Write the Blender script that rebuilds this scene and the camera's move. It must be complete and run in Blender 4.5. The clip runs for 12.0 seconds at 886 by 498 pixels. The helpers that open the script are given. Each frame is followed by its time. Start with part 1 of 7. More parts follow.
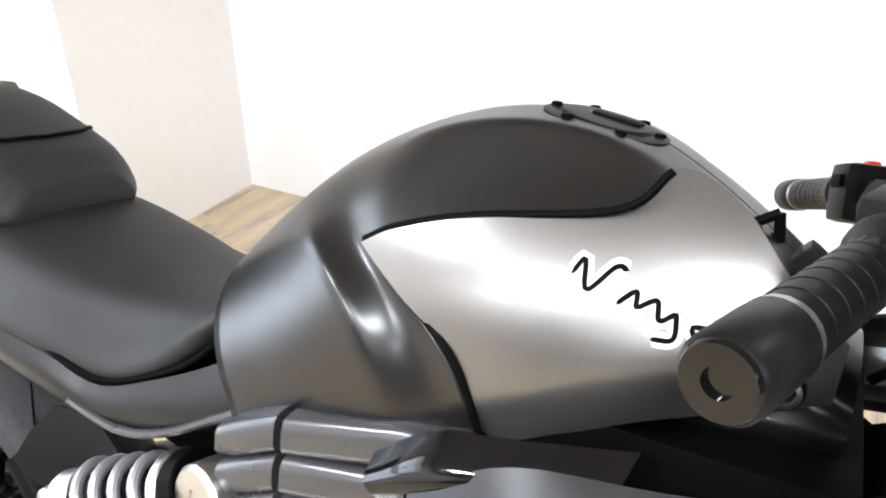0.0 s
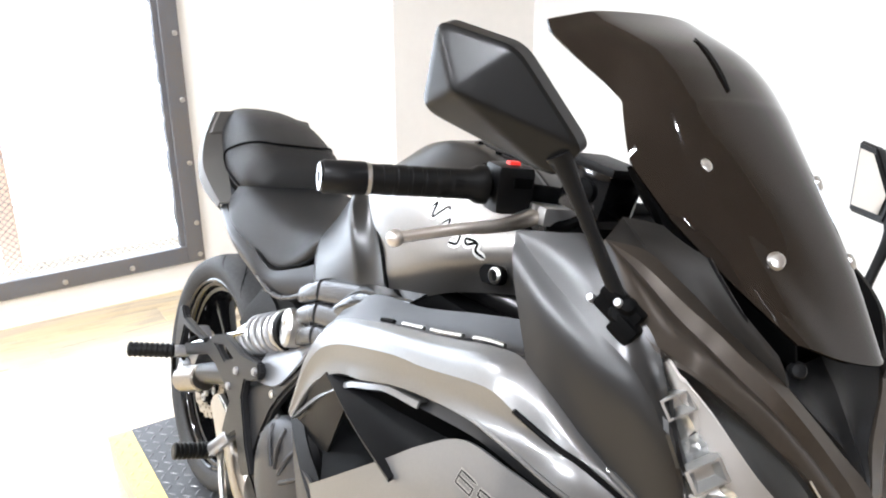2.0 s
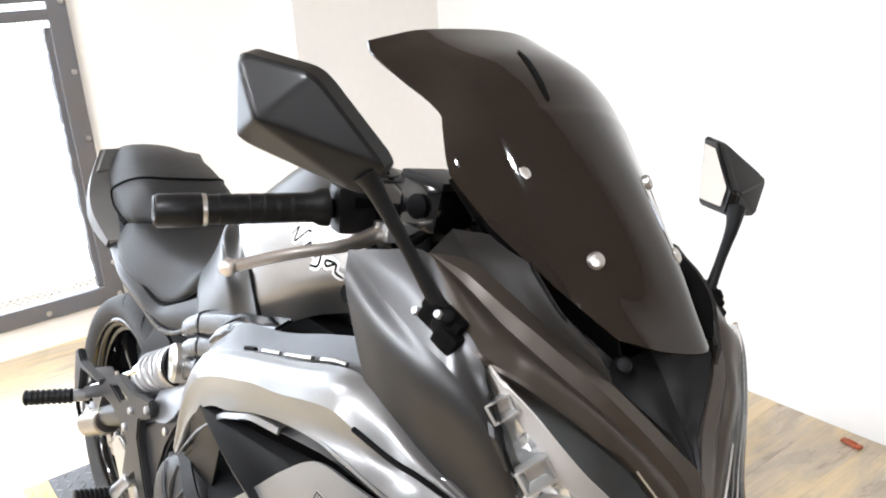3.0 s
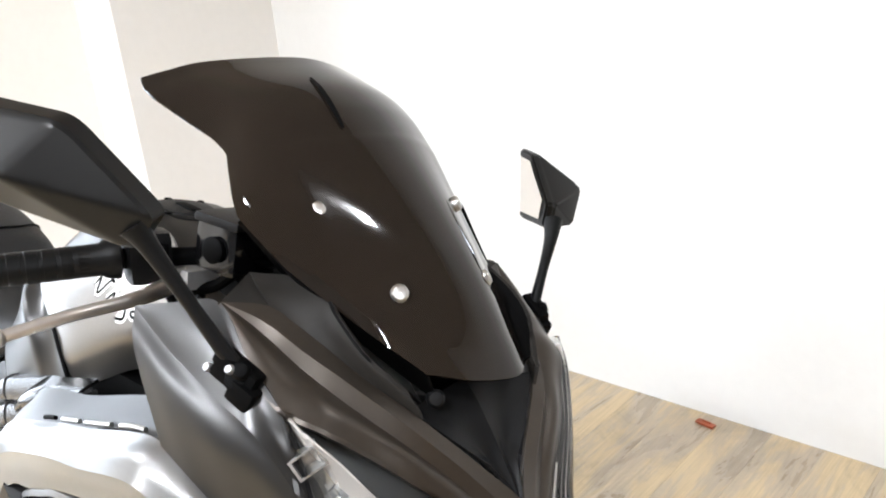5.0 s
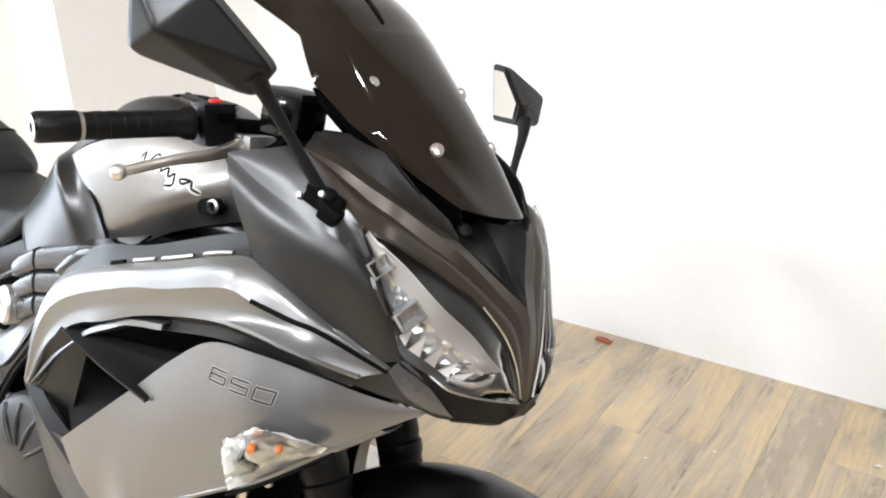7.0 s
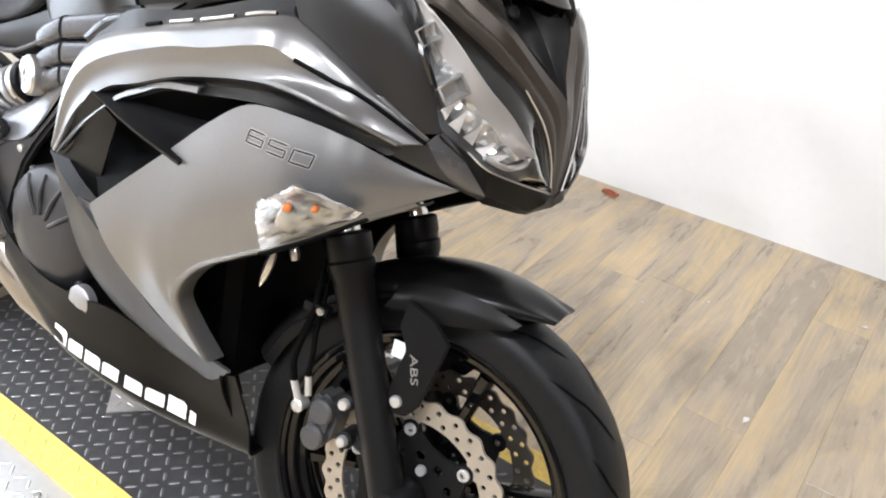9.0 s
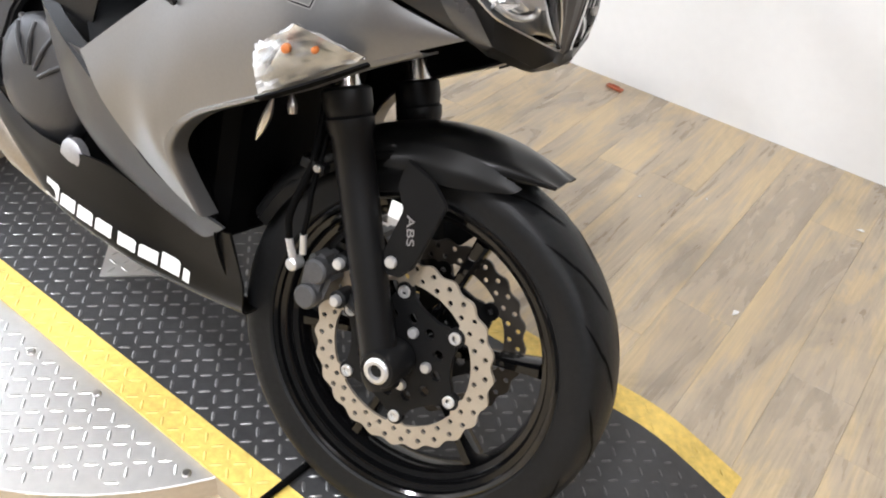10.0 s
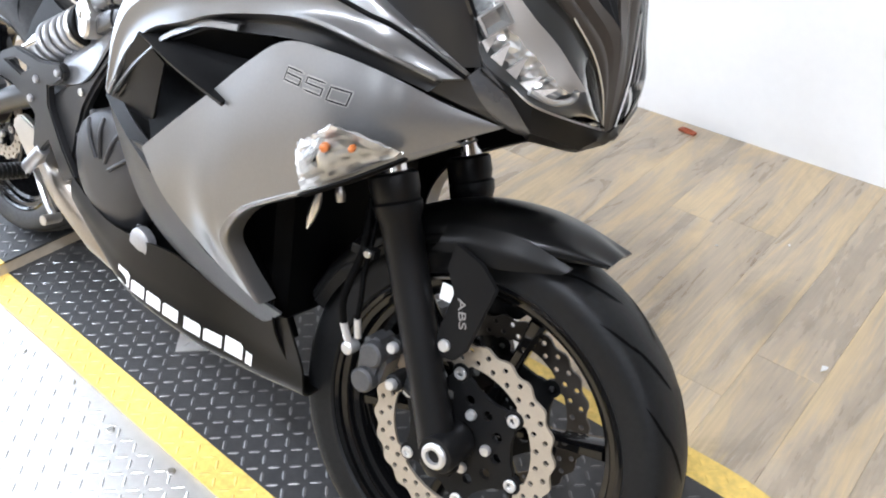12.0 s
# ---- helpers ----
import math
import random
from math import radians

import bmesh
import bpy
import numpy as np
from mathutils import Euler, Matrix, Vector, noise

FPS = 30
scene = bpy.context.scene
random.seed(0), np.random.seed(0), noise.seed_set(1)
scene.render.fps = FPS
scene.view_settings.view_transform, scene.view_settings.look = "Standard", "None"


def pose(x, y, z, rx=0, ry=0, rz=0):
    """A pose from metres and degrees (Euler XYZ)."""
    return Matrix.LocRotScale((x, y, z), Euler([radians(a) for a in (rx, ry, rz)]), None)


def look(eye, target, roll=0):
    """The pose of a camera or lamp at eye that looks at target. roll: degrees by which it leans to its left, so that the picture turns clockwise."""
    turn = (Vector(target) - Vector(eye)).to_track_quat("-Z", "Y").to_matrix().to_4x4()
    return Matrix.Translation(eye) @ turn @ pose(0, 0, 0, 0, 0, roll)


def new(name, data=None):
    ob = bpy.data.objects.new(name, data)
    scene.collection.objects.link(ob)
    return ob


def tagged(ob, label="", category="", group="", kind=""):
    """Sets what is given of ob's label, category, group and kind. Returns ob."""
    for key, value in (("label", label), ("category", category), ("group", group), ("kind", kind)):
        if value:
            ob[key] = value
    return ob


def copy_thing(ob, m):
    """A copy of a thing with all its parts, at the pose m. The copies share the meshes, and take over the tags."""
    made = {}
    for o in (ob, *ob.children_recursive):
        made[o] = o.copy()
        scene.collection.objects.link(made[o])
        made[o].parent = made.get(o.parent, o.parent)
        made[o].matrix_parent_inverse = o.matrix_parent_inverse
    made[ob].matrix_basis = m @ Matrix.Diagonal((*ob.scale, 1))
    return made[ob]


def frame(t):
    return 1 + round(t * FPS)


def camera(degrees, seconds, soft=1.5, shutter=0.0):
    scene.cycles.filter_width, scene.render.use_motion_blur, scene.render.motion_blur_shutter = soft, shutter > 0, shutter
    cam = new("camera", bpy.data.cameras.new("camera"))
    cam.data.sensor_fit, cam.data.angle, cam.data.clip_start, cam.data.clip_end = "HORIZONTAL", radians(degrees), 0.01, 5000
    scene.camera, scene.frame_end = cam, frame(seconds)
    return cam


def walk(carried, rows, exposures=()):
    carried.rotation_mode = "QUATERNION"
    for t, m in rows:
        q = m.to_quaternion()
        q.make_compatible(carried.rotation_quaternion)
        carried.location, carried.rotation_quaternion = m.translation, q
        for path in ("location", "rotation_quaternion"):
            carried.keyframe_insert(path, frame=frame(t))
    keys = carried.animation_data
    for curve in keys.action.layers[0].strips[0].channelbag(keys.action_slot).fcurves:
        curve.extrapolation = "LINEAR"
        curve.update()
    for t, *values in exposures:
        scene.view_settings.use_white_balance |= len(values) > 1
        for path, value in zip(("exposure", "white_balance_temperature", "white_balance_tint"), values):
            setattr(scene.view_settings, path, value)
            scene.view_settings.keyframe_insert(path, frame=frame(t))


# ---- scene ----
cam = camera(57.0, 12.0, soft=2.0)
PATH = [
    (0, (-0.364, -0.379, 1.373), (-1.194, 1.145, 0.382), -0.4),
    (0.2, (-0.317, -0.425, 1.371), (-1.329, 1.052, 0.480), 0.3),
    (0.5, (-0.206, -0.503, 1.386), (-1.421, 0.834, 0.530), -1.0),
    (0.7, (-0.142, -0.569, 1.414), (-1.442, 0.686, 0.556), -0.5),
    (1, (-0.059, -0.603, 1.425), (-1.465, 0.600, 0.667), -0.8),
    (1.2, (0.019, -0.614, 1.436), (-1.432, 0.529, 0.669), -0.9),
    (1.4, (0.133, -0.587, 1.423), (-1.383, 0.467, 0.654), 0.6),
    (1.5, (0.194, -0.575, 1.415), (-1.328, 0.463, 0.636), 1.1),
    (1.7, (0.293, -0.531, 1.419), (-1.238, 0.502, 0.652), 1.6),
    (2, (0.380, -0.485, 1.423), (-1.182, 0.544, 0.713), -0.2),
    (2.2, (0.409, -0.464, 1.425), (-1.139, 0.606, 0.747), -0.7),
    (2.5, (0.436, -0.435, 1.429), (-1.102, 0.655, 0.762), -2.1),
    (3, (0.457, -0.395, 1.426), (-1.043, 0.740, 0.750), -3.4),
    (3.5, (0.471, -0.367, 1.431), (-0.982, 0.842, 0.777), -3.7),
    (3.7, (0.475, -0.363, 1.438), (-0.958, 0.868, 0.778), -3.8),
    (5.5, (0.479, -0.302, 1.429), (-0.802, 1.080, 0.758), -5.5),
    (6, (0.497, -0.336, 1.426), (-0.782, 1.053, 0.769), -4.7),
    (6.2, (0.508, -0.377, 1.428), (-0.723, 1.052, 0.762), -3.8),
    (6.5, (0.507, -0.479, 1.428), (-0.639, 1.015, 0.751), -2.8),
    (7, (0.508, -0.617, 1.406), (-0.545, 0.901, 0.642), -1.1),
    (7.2, (0.530, -0.655, 1.402), (-0.522, 0.853, 0.613), -1.3),
    (8.8, (0.497, -0.684, 1.325), (-0.474, 0.734, 0.303), 3.4),
    (9, (0.498, -0.687, 1.313), (-0.456, 0.724, 0.264), 4.0),
    (9.5, (0.501, -0.695, 1.284), (-0.405, 0.672, 0.140), 5.4),
    (10, (0.510, -0.704, 1.251), (-0.345, 0.619, 0.019), 7.1),
    (10.5, (0.519, -0.714, 1.218), (-0.262, 0.572, -0.100), 8.7),
    (11, (0.528, -0.730, 1.194), (-0.207, 0.531, -0.172), 9.2),
    (11.2, (0.524, -0.727, 1.203), (-0.210, 0.528, -0.171), 8.7),
    (11.5, (0.517, -0.727, 1.220), (-0.314, 0.549, -0.077), 6.2),
    (11.7, (0.515, -0.705, 1.256), (-0.403, 0.586, 0.035), 4.4),
    (12, (0.516, -0.637, 1.293), (-0.542, 0.592, 0.123), 0.2),
]
walk(cam, [(t, look(eye, target, roll)) for t, eye, target, roll in PATH],
     exposures=[(0.0, 0.08, 6200, 12), (2.0, 0.08, 6200, 12), (3.7, 0.0, 6300, 12), (5.5, -0.08, 6300, 11), (7.2, -0.09, 6320, 11), (9.0, -0.14, 6250, 13), (10.0, -0.25, 6350, 13), (11.0, -0.28, 6300, 13), (11.5, -0.22, 6150, 13), (12.0, -0.12, 5900, 12)])

# ---- world and light ----
world = bpy.data.worlds.new("world")
scene.world = world
world.use_nodes = True
sky = world.node_tree.nodes.new("ShaderNodeTexSky")
sky.sky_type, sky.sun_disc, sky.sun_elevation, sky.sun_rotation = "NISHITA", False, radians(40), radians(200)
world.node_tree.links.new(sky.outputs[0], world.node_tree.nodes["Background"].inputs[0])
world.node_tree.nodes["Background"].inputs[1].default_value = 0.08

ROOM_X0, ROOM_X1, ROOM_Y0, ROOM_Y1, ROOM_H = -2.97, 6.0, -5.2, 1.837, 2.8
# The last light, off the grid and unseen, is added for a mirror-panel highlight.
LAMPS = [(x, y) for y in (-3.6, -1.1) for x in (-2.1, 0.3, 2.7)] + [(-0.9, -2.0)]


def area(name, m, sx, sy, watts, colour):
    data = bpy.data.lights.new(name, "AREA")
    data.shape, data.size, data.size_y, data.energy, data.color = "RECTANGLE", sx, sy, watts, colour
    ob = new(name, data)
    ob.matrix_world = m
    return ob


for lx, ly in LAMPS:
    area("ceiling_light_lamp", look((lx, ly, ROOM_H - 0.09), (lx, ly, 0)), 0.26, 0.16, 68.0, (0.955, 0.98, 1.0))
SPOT = (0.84, 1.05)
area("spot_lamp", look((*SPOT, ROOM_H - 0.10), (*SPOT, 0)), 0.05, 0.05, 9.0, (0.955, 0.98, 1.0))
# daylight in the opening of the mesh gate
area("daylight", look((ROOM_X0 - 0.35, -0.35, 1.2), (0, -0.35, 0.8)), 1.5, 1.9, 46.0, (0.82, 0.91, 1.0))

# ---- materials ----


def mat(name, base, rough=0.5, metal=0.0, vary=0.12, scale=30.0, bump=0.0, bump_scale=200.0, coat=0.0, spec=0.5,
        rvary=0.1, second=None, stretch=(1, 1, 1), rand=0.0):
    m = bpy.data.materials.new(name)
    m.use_nodes = True
    t = m.node_tree
    n, l = t.nodes, t.links
    b = n["Principled BSDF"]
    co = n.new("ShaderNodeTexCoord")
    mp = n.new("ShaderNodeMapping")
    mp.inputs["Scale"].default_value = stretch
    l.new(co.outputs["Object"], mp.inputs[0])
    big = n.new("ShaderNodeTexNoise")
    big.inputs["Scale"].default_value, big.inputs["Detail"].default_value = scale * 0.2, 4
    fine = n.new("ShaderNodeTexNoise")
    fine.inputs["Scale"].default_value, fine.inputs["Detail"].default_value = scale * 4, 3
    l.new(mp.outputs[0], big.inputs["Vector"])
    l.new(mp.outputs[0], fine.inputs["Vector"])
    add = n.new("ShaderNodeMath")
    add.operation = "ADD"
    l.new(big.outputs["Fac"], add.inputs[0])
    l.new(fine.outputs["Fac"], add.inputs[1])
    rng = n.new("ShaderNodeMapRange")
    rng.inputs["From Min"].default_value, rng.inputs["From Max"].default_value = 0.6, 1.4
    l.new(add.outputs[0], rng.inputs["Value"])
    mix = n.new("ShaderNodeMix")
    mix.data_type = "RGBA"
    lo = second or tuple(c * (1 - vary) for c in base)
    hi = base if second else tuple(min(1, c * (1 + vary)) for c in base)
    mix.inputs["A"].default_value, mix.inputs["B"].default_value = (*lo, 1), (*hi, 1)
    l.new(rng.outputs[0], mix.inputs["Factor"])
    out = mix.outputs["Result"]
    if rand:
        info = n.new("ShaderNodeObjectInfo")
        r2 = n.new("ShaderNodeMapRange")
        r2.inputs["To Min"].default_value, r2.inputs["To Max"].default_value = 1 - rand, 1 + rand
        l.new(info.outputs["Random"], r2.inputs["Value"])
        hsv = n.new("ShaderNodeHueSaturation")
        l.new(r2.outputs[0], hsv.inputs["Value"])
        l.new(out, hsv.inputs["Color"])
        out = hsv.outputs[0]
    l.new(out, b.inputs["Base Color"])
    rr = n.new("ShaderNodeMapRange")
    rr.inputs["To Min"].default_value, rr.inputs["To Max"].default_value = max(0.02, rough - rvary * rough), min(1, rough + rvary * rough)
    l.new(big.outputs["Fac"], rr.inputs["Value"])
    l.new(rr.outputs[0], b.inputs["Roughness"])
    b.inputs["Metallic"].default_value = metal
    b.inputs["Specular IOR Level"].default_value = spec
    b.inputs["Coat Weight"].default_value = coat
    b.inputs["Coat Roughness"].default_value = 0.06
    if bump:
        bn = n.new("ShaderNodeTexNoise")
        bn.inputs["Scale"].default_value, bn.inputs["Detail"].default_value = bump_scale, 3
        l.new(mp.outputs[0], bn.inputs["Vector"])
        bu = n.new("ShaderNodeBump")
        bu.inputs["Strength"].default_value, bu.inputs["Distance"].default_value = bump, 0.002
        l.new(bn.outputs["Fac"], bu.inputs["Height"])
        l.new(bu.outputs[0], b.inputs["Normal"])
    return m


GREY = mat("metallic_grey_paint", (0.178, 0.177, 0.176), 0.34, 0.74, 0.05, 60, coat=0.35, rvary=0.15)
TAILM = mat("tail_grey_paint", (0.085, 0.081, 0.076), 0.55, 0.15, 0.05, 60, rvary=0.15)
SILVER = mat("silver_tank_paint", (0.215, 0.205, 0.195), 0.36, 0.85, 0.05, 60, coat=0.3, rvary=0.15)
SATIN = mat("satin_black_paint", (0.0045, 0.0044, 0.0043), 0.32, 0.0, 0.12, 40, spec=0.22)
TANKM = mat("black_tank_paint", (0.0048, 0.0047, 0.0047), 0.31, 0.0, 0.1, 40, spec=0.65, rvary=0.15)
PANELM = mat("satin_black_panel", (0.006, 0.006, 0.0063), 0.35, 0.0, 0.1, 40, spec=0.68)
# Satin black nose: the brown of warm reflections is in its base colour.
NOSEM = mat("satin_nose_reflection_tint", (0.048, 0.039, 0.031), 0.36, 0.6, 0.1, 40, spec=0.6)
PLASTIC = mat("black_plastic", (0.005, 0.005, 0.0053), 0.42, 0, 0.2, 60, bump=0.1, bump_scale=900, spec=0.14)
# Matt plastic, near black so that it also holds the shade of inner spaces.
DARK = mat("dark_plastic_and_shade", (0.0013, 0.0013, 0.0014), 0.6, 0, 0.2, 60, spec=0.05)
GLOSS = mat("gloss_black", (0.0025, 0.0025, 0.0027), 0.09, 0, 0.1, 40, spec=0.45)
RUBBER = mat("tyre_rubber", (0.008, 0.0082, 0.0086), 0.42, 0, 0.35, 30, bump=0.2, bump_scale=500, spec=0.16)
# Rear tyre: paler copy of the rubber, holding the light that falls on it.
LITRUBBER = mat("lit_tyre_rubber", (0.034, 0.034, 0.0345), 0.6, 0, 0.3, 30, bump=0.2, bump_scale=500, spec=0.2)
GRIP = mat("grip_rubber", (0.0035, 0.0035, 0.0035), 0.40, 0, 0.2, 60, bump=0.15, bump_scale=700, spec=0.16)
SEATM = mat("seat_vinyl", (0.0095, 0.0095, 0.0099), 0.48, 0, 0.12, 30, bump=0.35, bump_scale=1400, spec=0.36)
CHROME = mat("chrome", (0.75, 0.75, 0.75), 0.12, 1.0, 0.05, 40)
STEEL = mat("brushed_steel", (0.55, 0.54, 0.52), 0.32, 1.0, 0.12, 80)
ALU = mat("cast_aluminium", (0.36, 0.36, 0.37), 0.42, 0.85, 0.12, 60, bump=0.15, bump_scale=600)
DISCM = mat("brake_disc_steel", (0.38, 0.338, 0.28), 0.38, 0.6, 0.1, 120)
# Left front disc: the shade on its inner face is put into darker steel.
SHADEDISC = mat("shaded_disc_steel", (0.05, 0.043, 0.036), 0.4, 0.5, 0.15, 120)
SPRINGM = mat("grey_spring_paint", (0.30, 0.30, 0.305), 0.3, 0.55, 0.06, 60)
WHITE = mat("white_vinyl", (0.7, 0.7, 0.685), 0.45, 0, 0.04, 60)
AMBER = mat("amber_bulb", (0.40, 0.12, 0.03), 0.2, 0, 0.1, 60)
LAMPSILVER = mat("lamp_silvering", (0.85, 0.85, 0.85), 0.2, 0.7, 0.04, 60)
PALE = mat("pale_reflector", (0.72, 0.675, 0.645), 0.35, 0.15, 0.12, 60)
LAMPWHITE = mat("signal_silvering", (0.46, 0.455, 0.445), 0.25, 0.6, 0.32, 150)
BEZEL = mat("lamp_bezel", (0.10, 0.10, 0.10), 0.5, 0.0, 0.0, 5, rvary=0.0, spec=0.3)
NUMBERM = mat("pale_grey_vinyl", (0.31, 0.305, 0.295), 0.36, 0.6, 0.05, 60)
ZINC = mat("zinc_plated_steel", (0.55, 0.55, 0.55), 0.34, 0.7, 0.06, 80)
FORKM = mat("fork_grey_black", (0.0055, 0.0055, 0.0058), 0.38, 0, 0.12, 60, spec=0.18)
BELLYM = mat("belly_black", (0.0045, 0.0043, 0.004), 0.32, 0, 0.15, 40, spec=0.16)
DASHM = mat("dash_grey_plastic", (0.015, 0.0135, 0.012), 0.55, 0, 0.12, 40, bump=0.1, bump_scale=900, spec=0.16)
LEVERM = mat("satin_lever_alloy", (0.60, 0.56, 0.52), 0.32, 0.85, 0.06, 60)
RED = mat("red_switch", (0.7, 0.03, 0.02), 0.4, 0, 0.1, 60)
FRAMEM = mat("frame_grey_paint", (0.017, 0.017, 0.018), 0.36, 0.15, 0.08, 60, bump=0.05, bump_scale=700, spec=0.35)
SPARM = mat("spar_charcoal_paint", (0.085, 0.085, 0.088), 0.27, 0.6, 0.08, 60, bump=0.05, bump_scale=700)
FRAMEB = mat("frame_lit_grey", (0.19, 0.19, 0.197), 0.34, 0.7, 0.08, 60, bump=0.05, bump_scale=700)
CALIPER = mat("caliper_grey", (0.075, 0.075, 0.078), 0.45, 0.5, 0.15, 60, bump=0.1, bump_scale=500)
COVERM = mat("engine_grey", (0.040, 0.040, 0.042), 0.40, 0.6, 0.12, 60, bump=0.1, bump_scale=500)
MUFFLER = mat("steel_muffler", (0.30, 0.27, 0.235), 0.3, 1.0, 0.15, 40)
FARWALL = mat("far_wall_paint", (0.13, 0.125, 0.12), 0.7, 0, 0.1, 3)
WARMWALL = mat("warm_brown_wall", (0.34, 0.225, 0.145), 0.6, 0, 0.1, 3)
WALLM = mat("white_wall_paint", (0.82, 0.82, 0.81), 0.6, 0, 0.02, 8, bump=0.12, bump_scale=160)
CREAMM = mat("cream_wall_paint", (0.88, 0.86, 0.828), 0.6, 0, 0.02, 8, bump=0.12, bump_scale=160)
CEILM = mat("pale_brown_ceiling", (0.34, 0.30, 0.26), 0.7, 0, 0.1, 8)
GATEM = mat("gate_grey_steel", (0.14, 0.155, 0.185), 0.45, 0.3, 0.3, 25, second=(0.17, 0.15, 0.135), bump=0.2, bump_scale=90)
MESHM = mat("mesh_steel", (0.12, 0.12, 0.125), 0.5, 0.5, 0.1, 60)
ORANGE = mat("orange_paint", (0.8, 0.6, 0.47), 0.6, 0, 0.1, 20)
BLACKPLATE = mat("black_checker_plate", (0.038, 0.038, 0.039), 0.45, 0.2, 0.3, 14, bump=0.1, bump_scale=300, rvary=0.35)
YELLOW = mat("yellow_plate_paint", (0.66, 0.47, 0.115), 0.45, 0, 0.34, 16, bump=0.15, bump_scale=250)
LUG = mat("worn_black_lug", (0.13, 0.13, 0.13), 0.36, 0.6, 0.5, 60)
SILVERPLATE = mat("aluminium_checker_plate", (0.62, 0.61, 0.59), 0.36, 0.8, 0.08, 14, rvary=0.3)
TURNEDGE = mat("turntable_edge", (0.5, 0.43, 0.33), 0.45, 0.3, 0.12, 20)


def laminate():
    """Distressed wood print: long streaks of tan and grey along each board, shifted from board to board."""
    m = bpy.data.materials.new("laminate")
    m.use_nodes = True
    n, l = m.node_tree.nodes, m.node_tree.links
    b = n["Principled BSDF"]
    b.inputs["Specular IOR Level"].default_value = 0.8
    co, info = n.new("ShaderNodeTexCoord"), n.new("ShaderNodeObjectInfo")
    off = n.new("ShaderNodeVectorMath")
    off.operation = "MULTIPLY_ADD"
    l.new(info.outputs["Random"], off.inputs[0])
    off.inputs[1].default_value = (37.0, 53.0, 11.0)
    l.new(co.outputs["Object"], off.inputs[2])

    def tex(scale, detail, rough, dist=0.0):
        mp = n.new("ShaderNodeMapping")
        mp.inputs["Scale"].default_value = scale
        l.new(off.outputs[0], mp.inputs[0])
        t = n.new("ShaderNodeTexNoise")
        t.inputs["Scale"].default_value, t.inputs["Detail"].default_value, t.inputs["Roughness"].default_value, t.inputs["Distortion"].default_value = 1.0, detail, rough, dist
        l.new(mp.outputs[0], t.inputs["Vector"])
        return t.outputs["Fac"]

    streak = tex((8.0, 1.2, 1.0), 7, 0.66, 0.9)
    ramp = n.new("ShaderNodeValToRGB")
    l.new(streak, ramp.inputs[0])
    e = ramp.color_ramp.elements
    e[0].position, e[0].color = 0.28, (0.310, 0.254, 0.186, 1)
    e[1].position, e[1].color = 0.72, (0.57, 0.435, 0.245, 1)
    for pos, c in ((0.43, (0.395, 0.322, 0.232, 1)), (0.49, (0.440, 0.356, 0.245, 1)), (0.54, (0.52, 0.403, 0.24, 1))):
        q = e.new(pos)
        q.color = c
    smudge = n.new("ShaderNodeMapRange")
    smudge.inputs["From Min"].default_value, smudge.inputs["From Max"].default_value, smudge.inputs["To Min"].default_value, smudge.inputs["To Max"].default_value = 0.30, 0.50, 0.78, 1.05
    l.new(tex((4.5, 2.4, 1.0), 7, 0.70, 1.0), smudge.inputs["Value"])
    grain = tex((160.0, 7.0, 1.0), 3, 0.6)
    gr = n.new("ShaderNodeMapRange")
    gr.inputs["From Min"].default_value, gr.inputs["From Max"].default_value, gr.inputs["To Min"].default_value, gr.inputs["To Max"].default_value = 0.3, 0.7, 0.84, 1.1
    l.new(grain, gr.inputs["Value"])
    board = n.new("ShaderNodeMapRange")
    board.inputs["To Min"].default_value, board.inputs["To Max"].default_value = 0.95, 1.05
    l.new(info.outputs["Random"], board.inputs["Value"])
    mul = n.new("ShaderNodeMath")
    mul.operation = "MULTIPLY"
    l.new(gr.outputs[0], mul.inputs[0])
    l.new(board.outputs[0], mul.inputs[1])
    worn = n.new("ShaderNodeMath")
    worn.operation = "MULTIPLY"
    l.new(mul.outputs[0], worn.inputs[0])
    l.new(smudge.outputs[0], worn.inputs[1])
    hsv = n.new("ShaderNodeHueSaturation")
    l.new(worn.outputs[0], hsv.inputs["Value"])
    l.new(ramp.outputs[0], hsv.inputs["Color"])
    l.new(hsv.outputs[0], b.inputs["Base Color"])
    rr = n.new("ShaderNodeMapRange")
    rr.inputs["To Min"].default_value, rr.inputs["To Max"].default_value = 0.2, 0.38
    l.new(streak, rr.inputs["Value"])
    l.new(rr.outputs[0], b.inputs["Roughness"])
    bu = n.new("ShaderNodeBump")
    bu.inputs["Strength"].default_value, bu.inputs["Distance"].default_value = 0.12, 0.001
    l.new(grain, bu.inputs["Height"])
    l.new(bu.outputs[0], b.inputs["Normal"])
    return m


PLANK = laminate()
JOINT = mat("plank_joint", (0.36, 0.29, 0.21), 0.7)
REDCLIP = mat("red_brown_clip", (0.35, 0.08, 0.03), 0.5, 0, 0.3, 200)
PAPER = mat("white_paper", (0.8, 0.8, 0.78), 0.8)


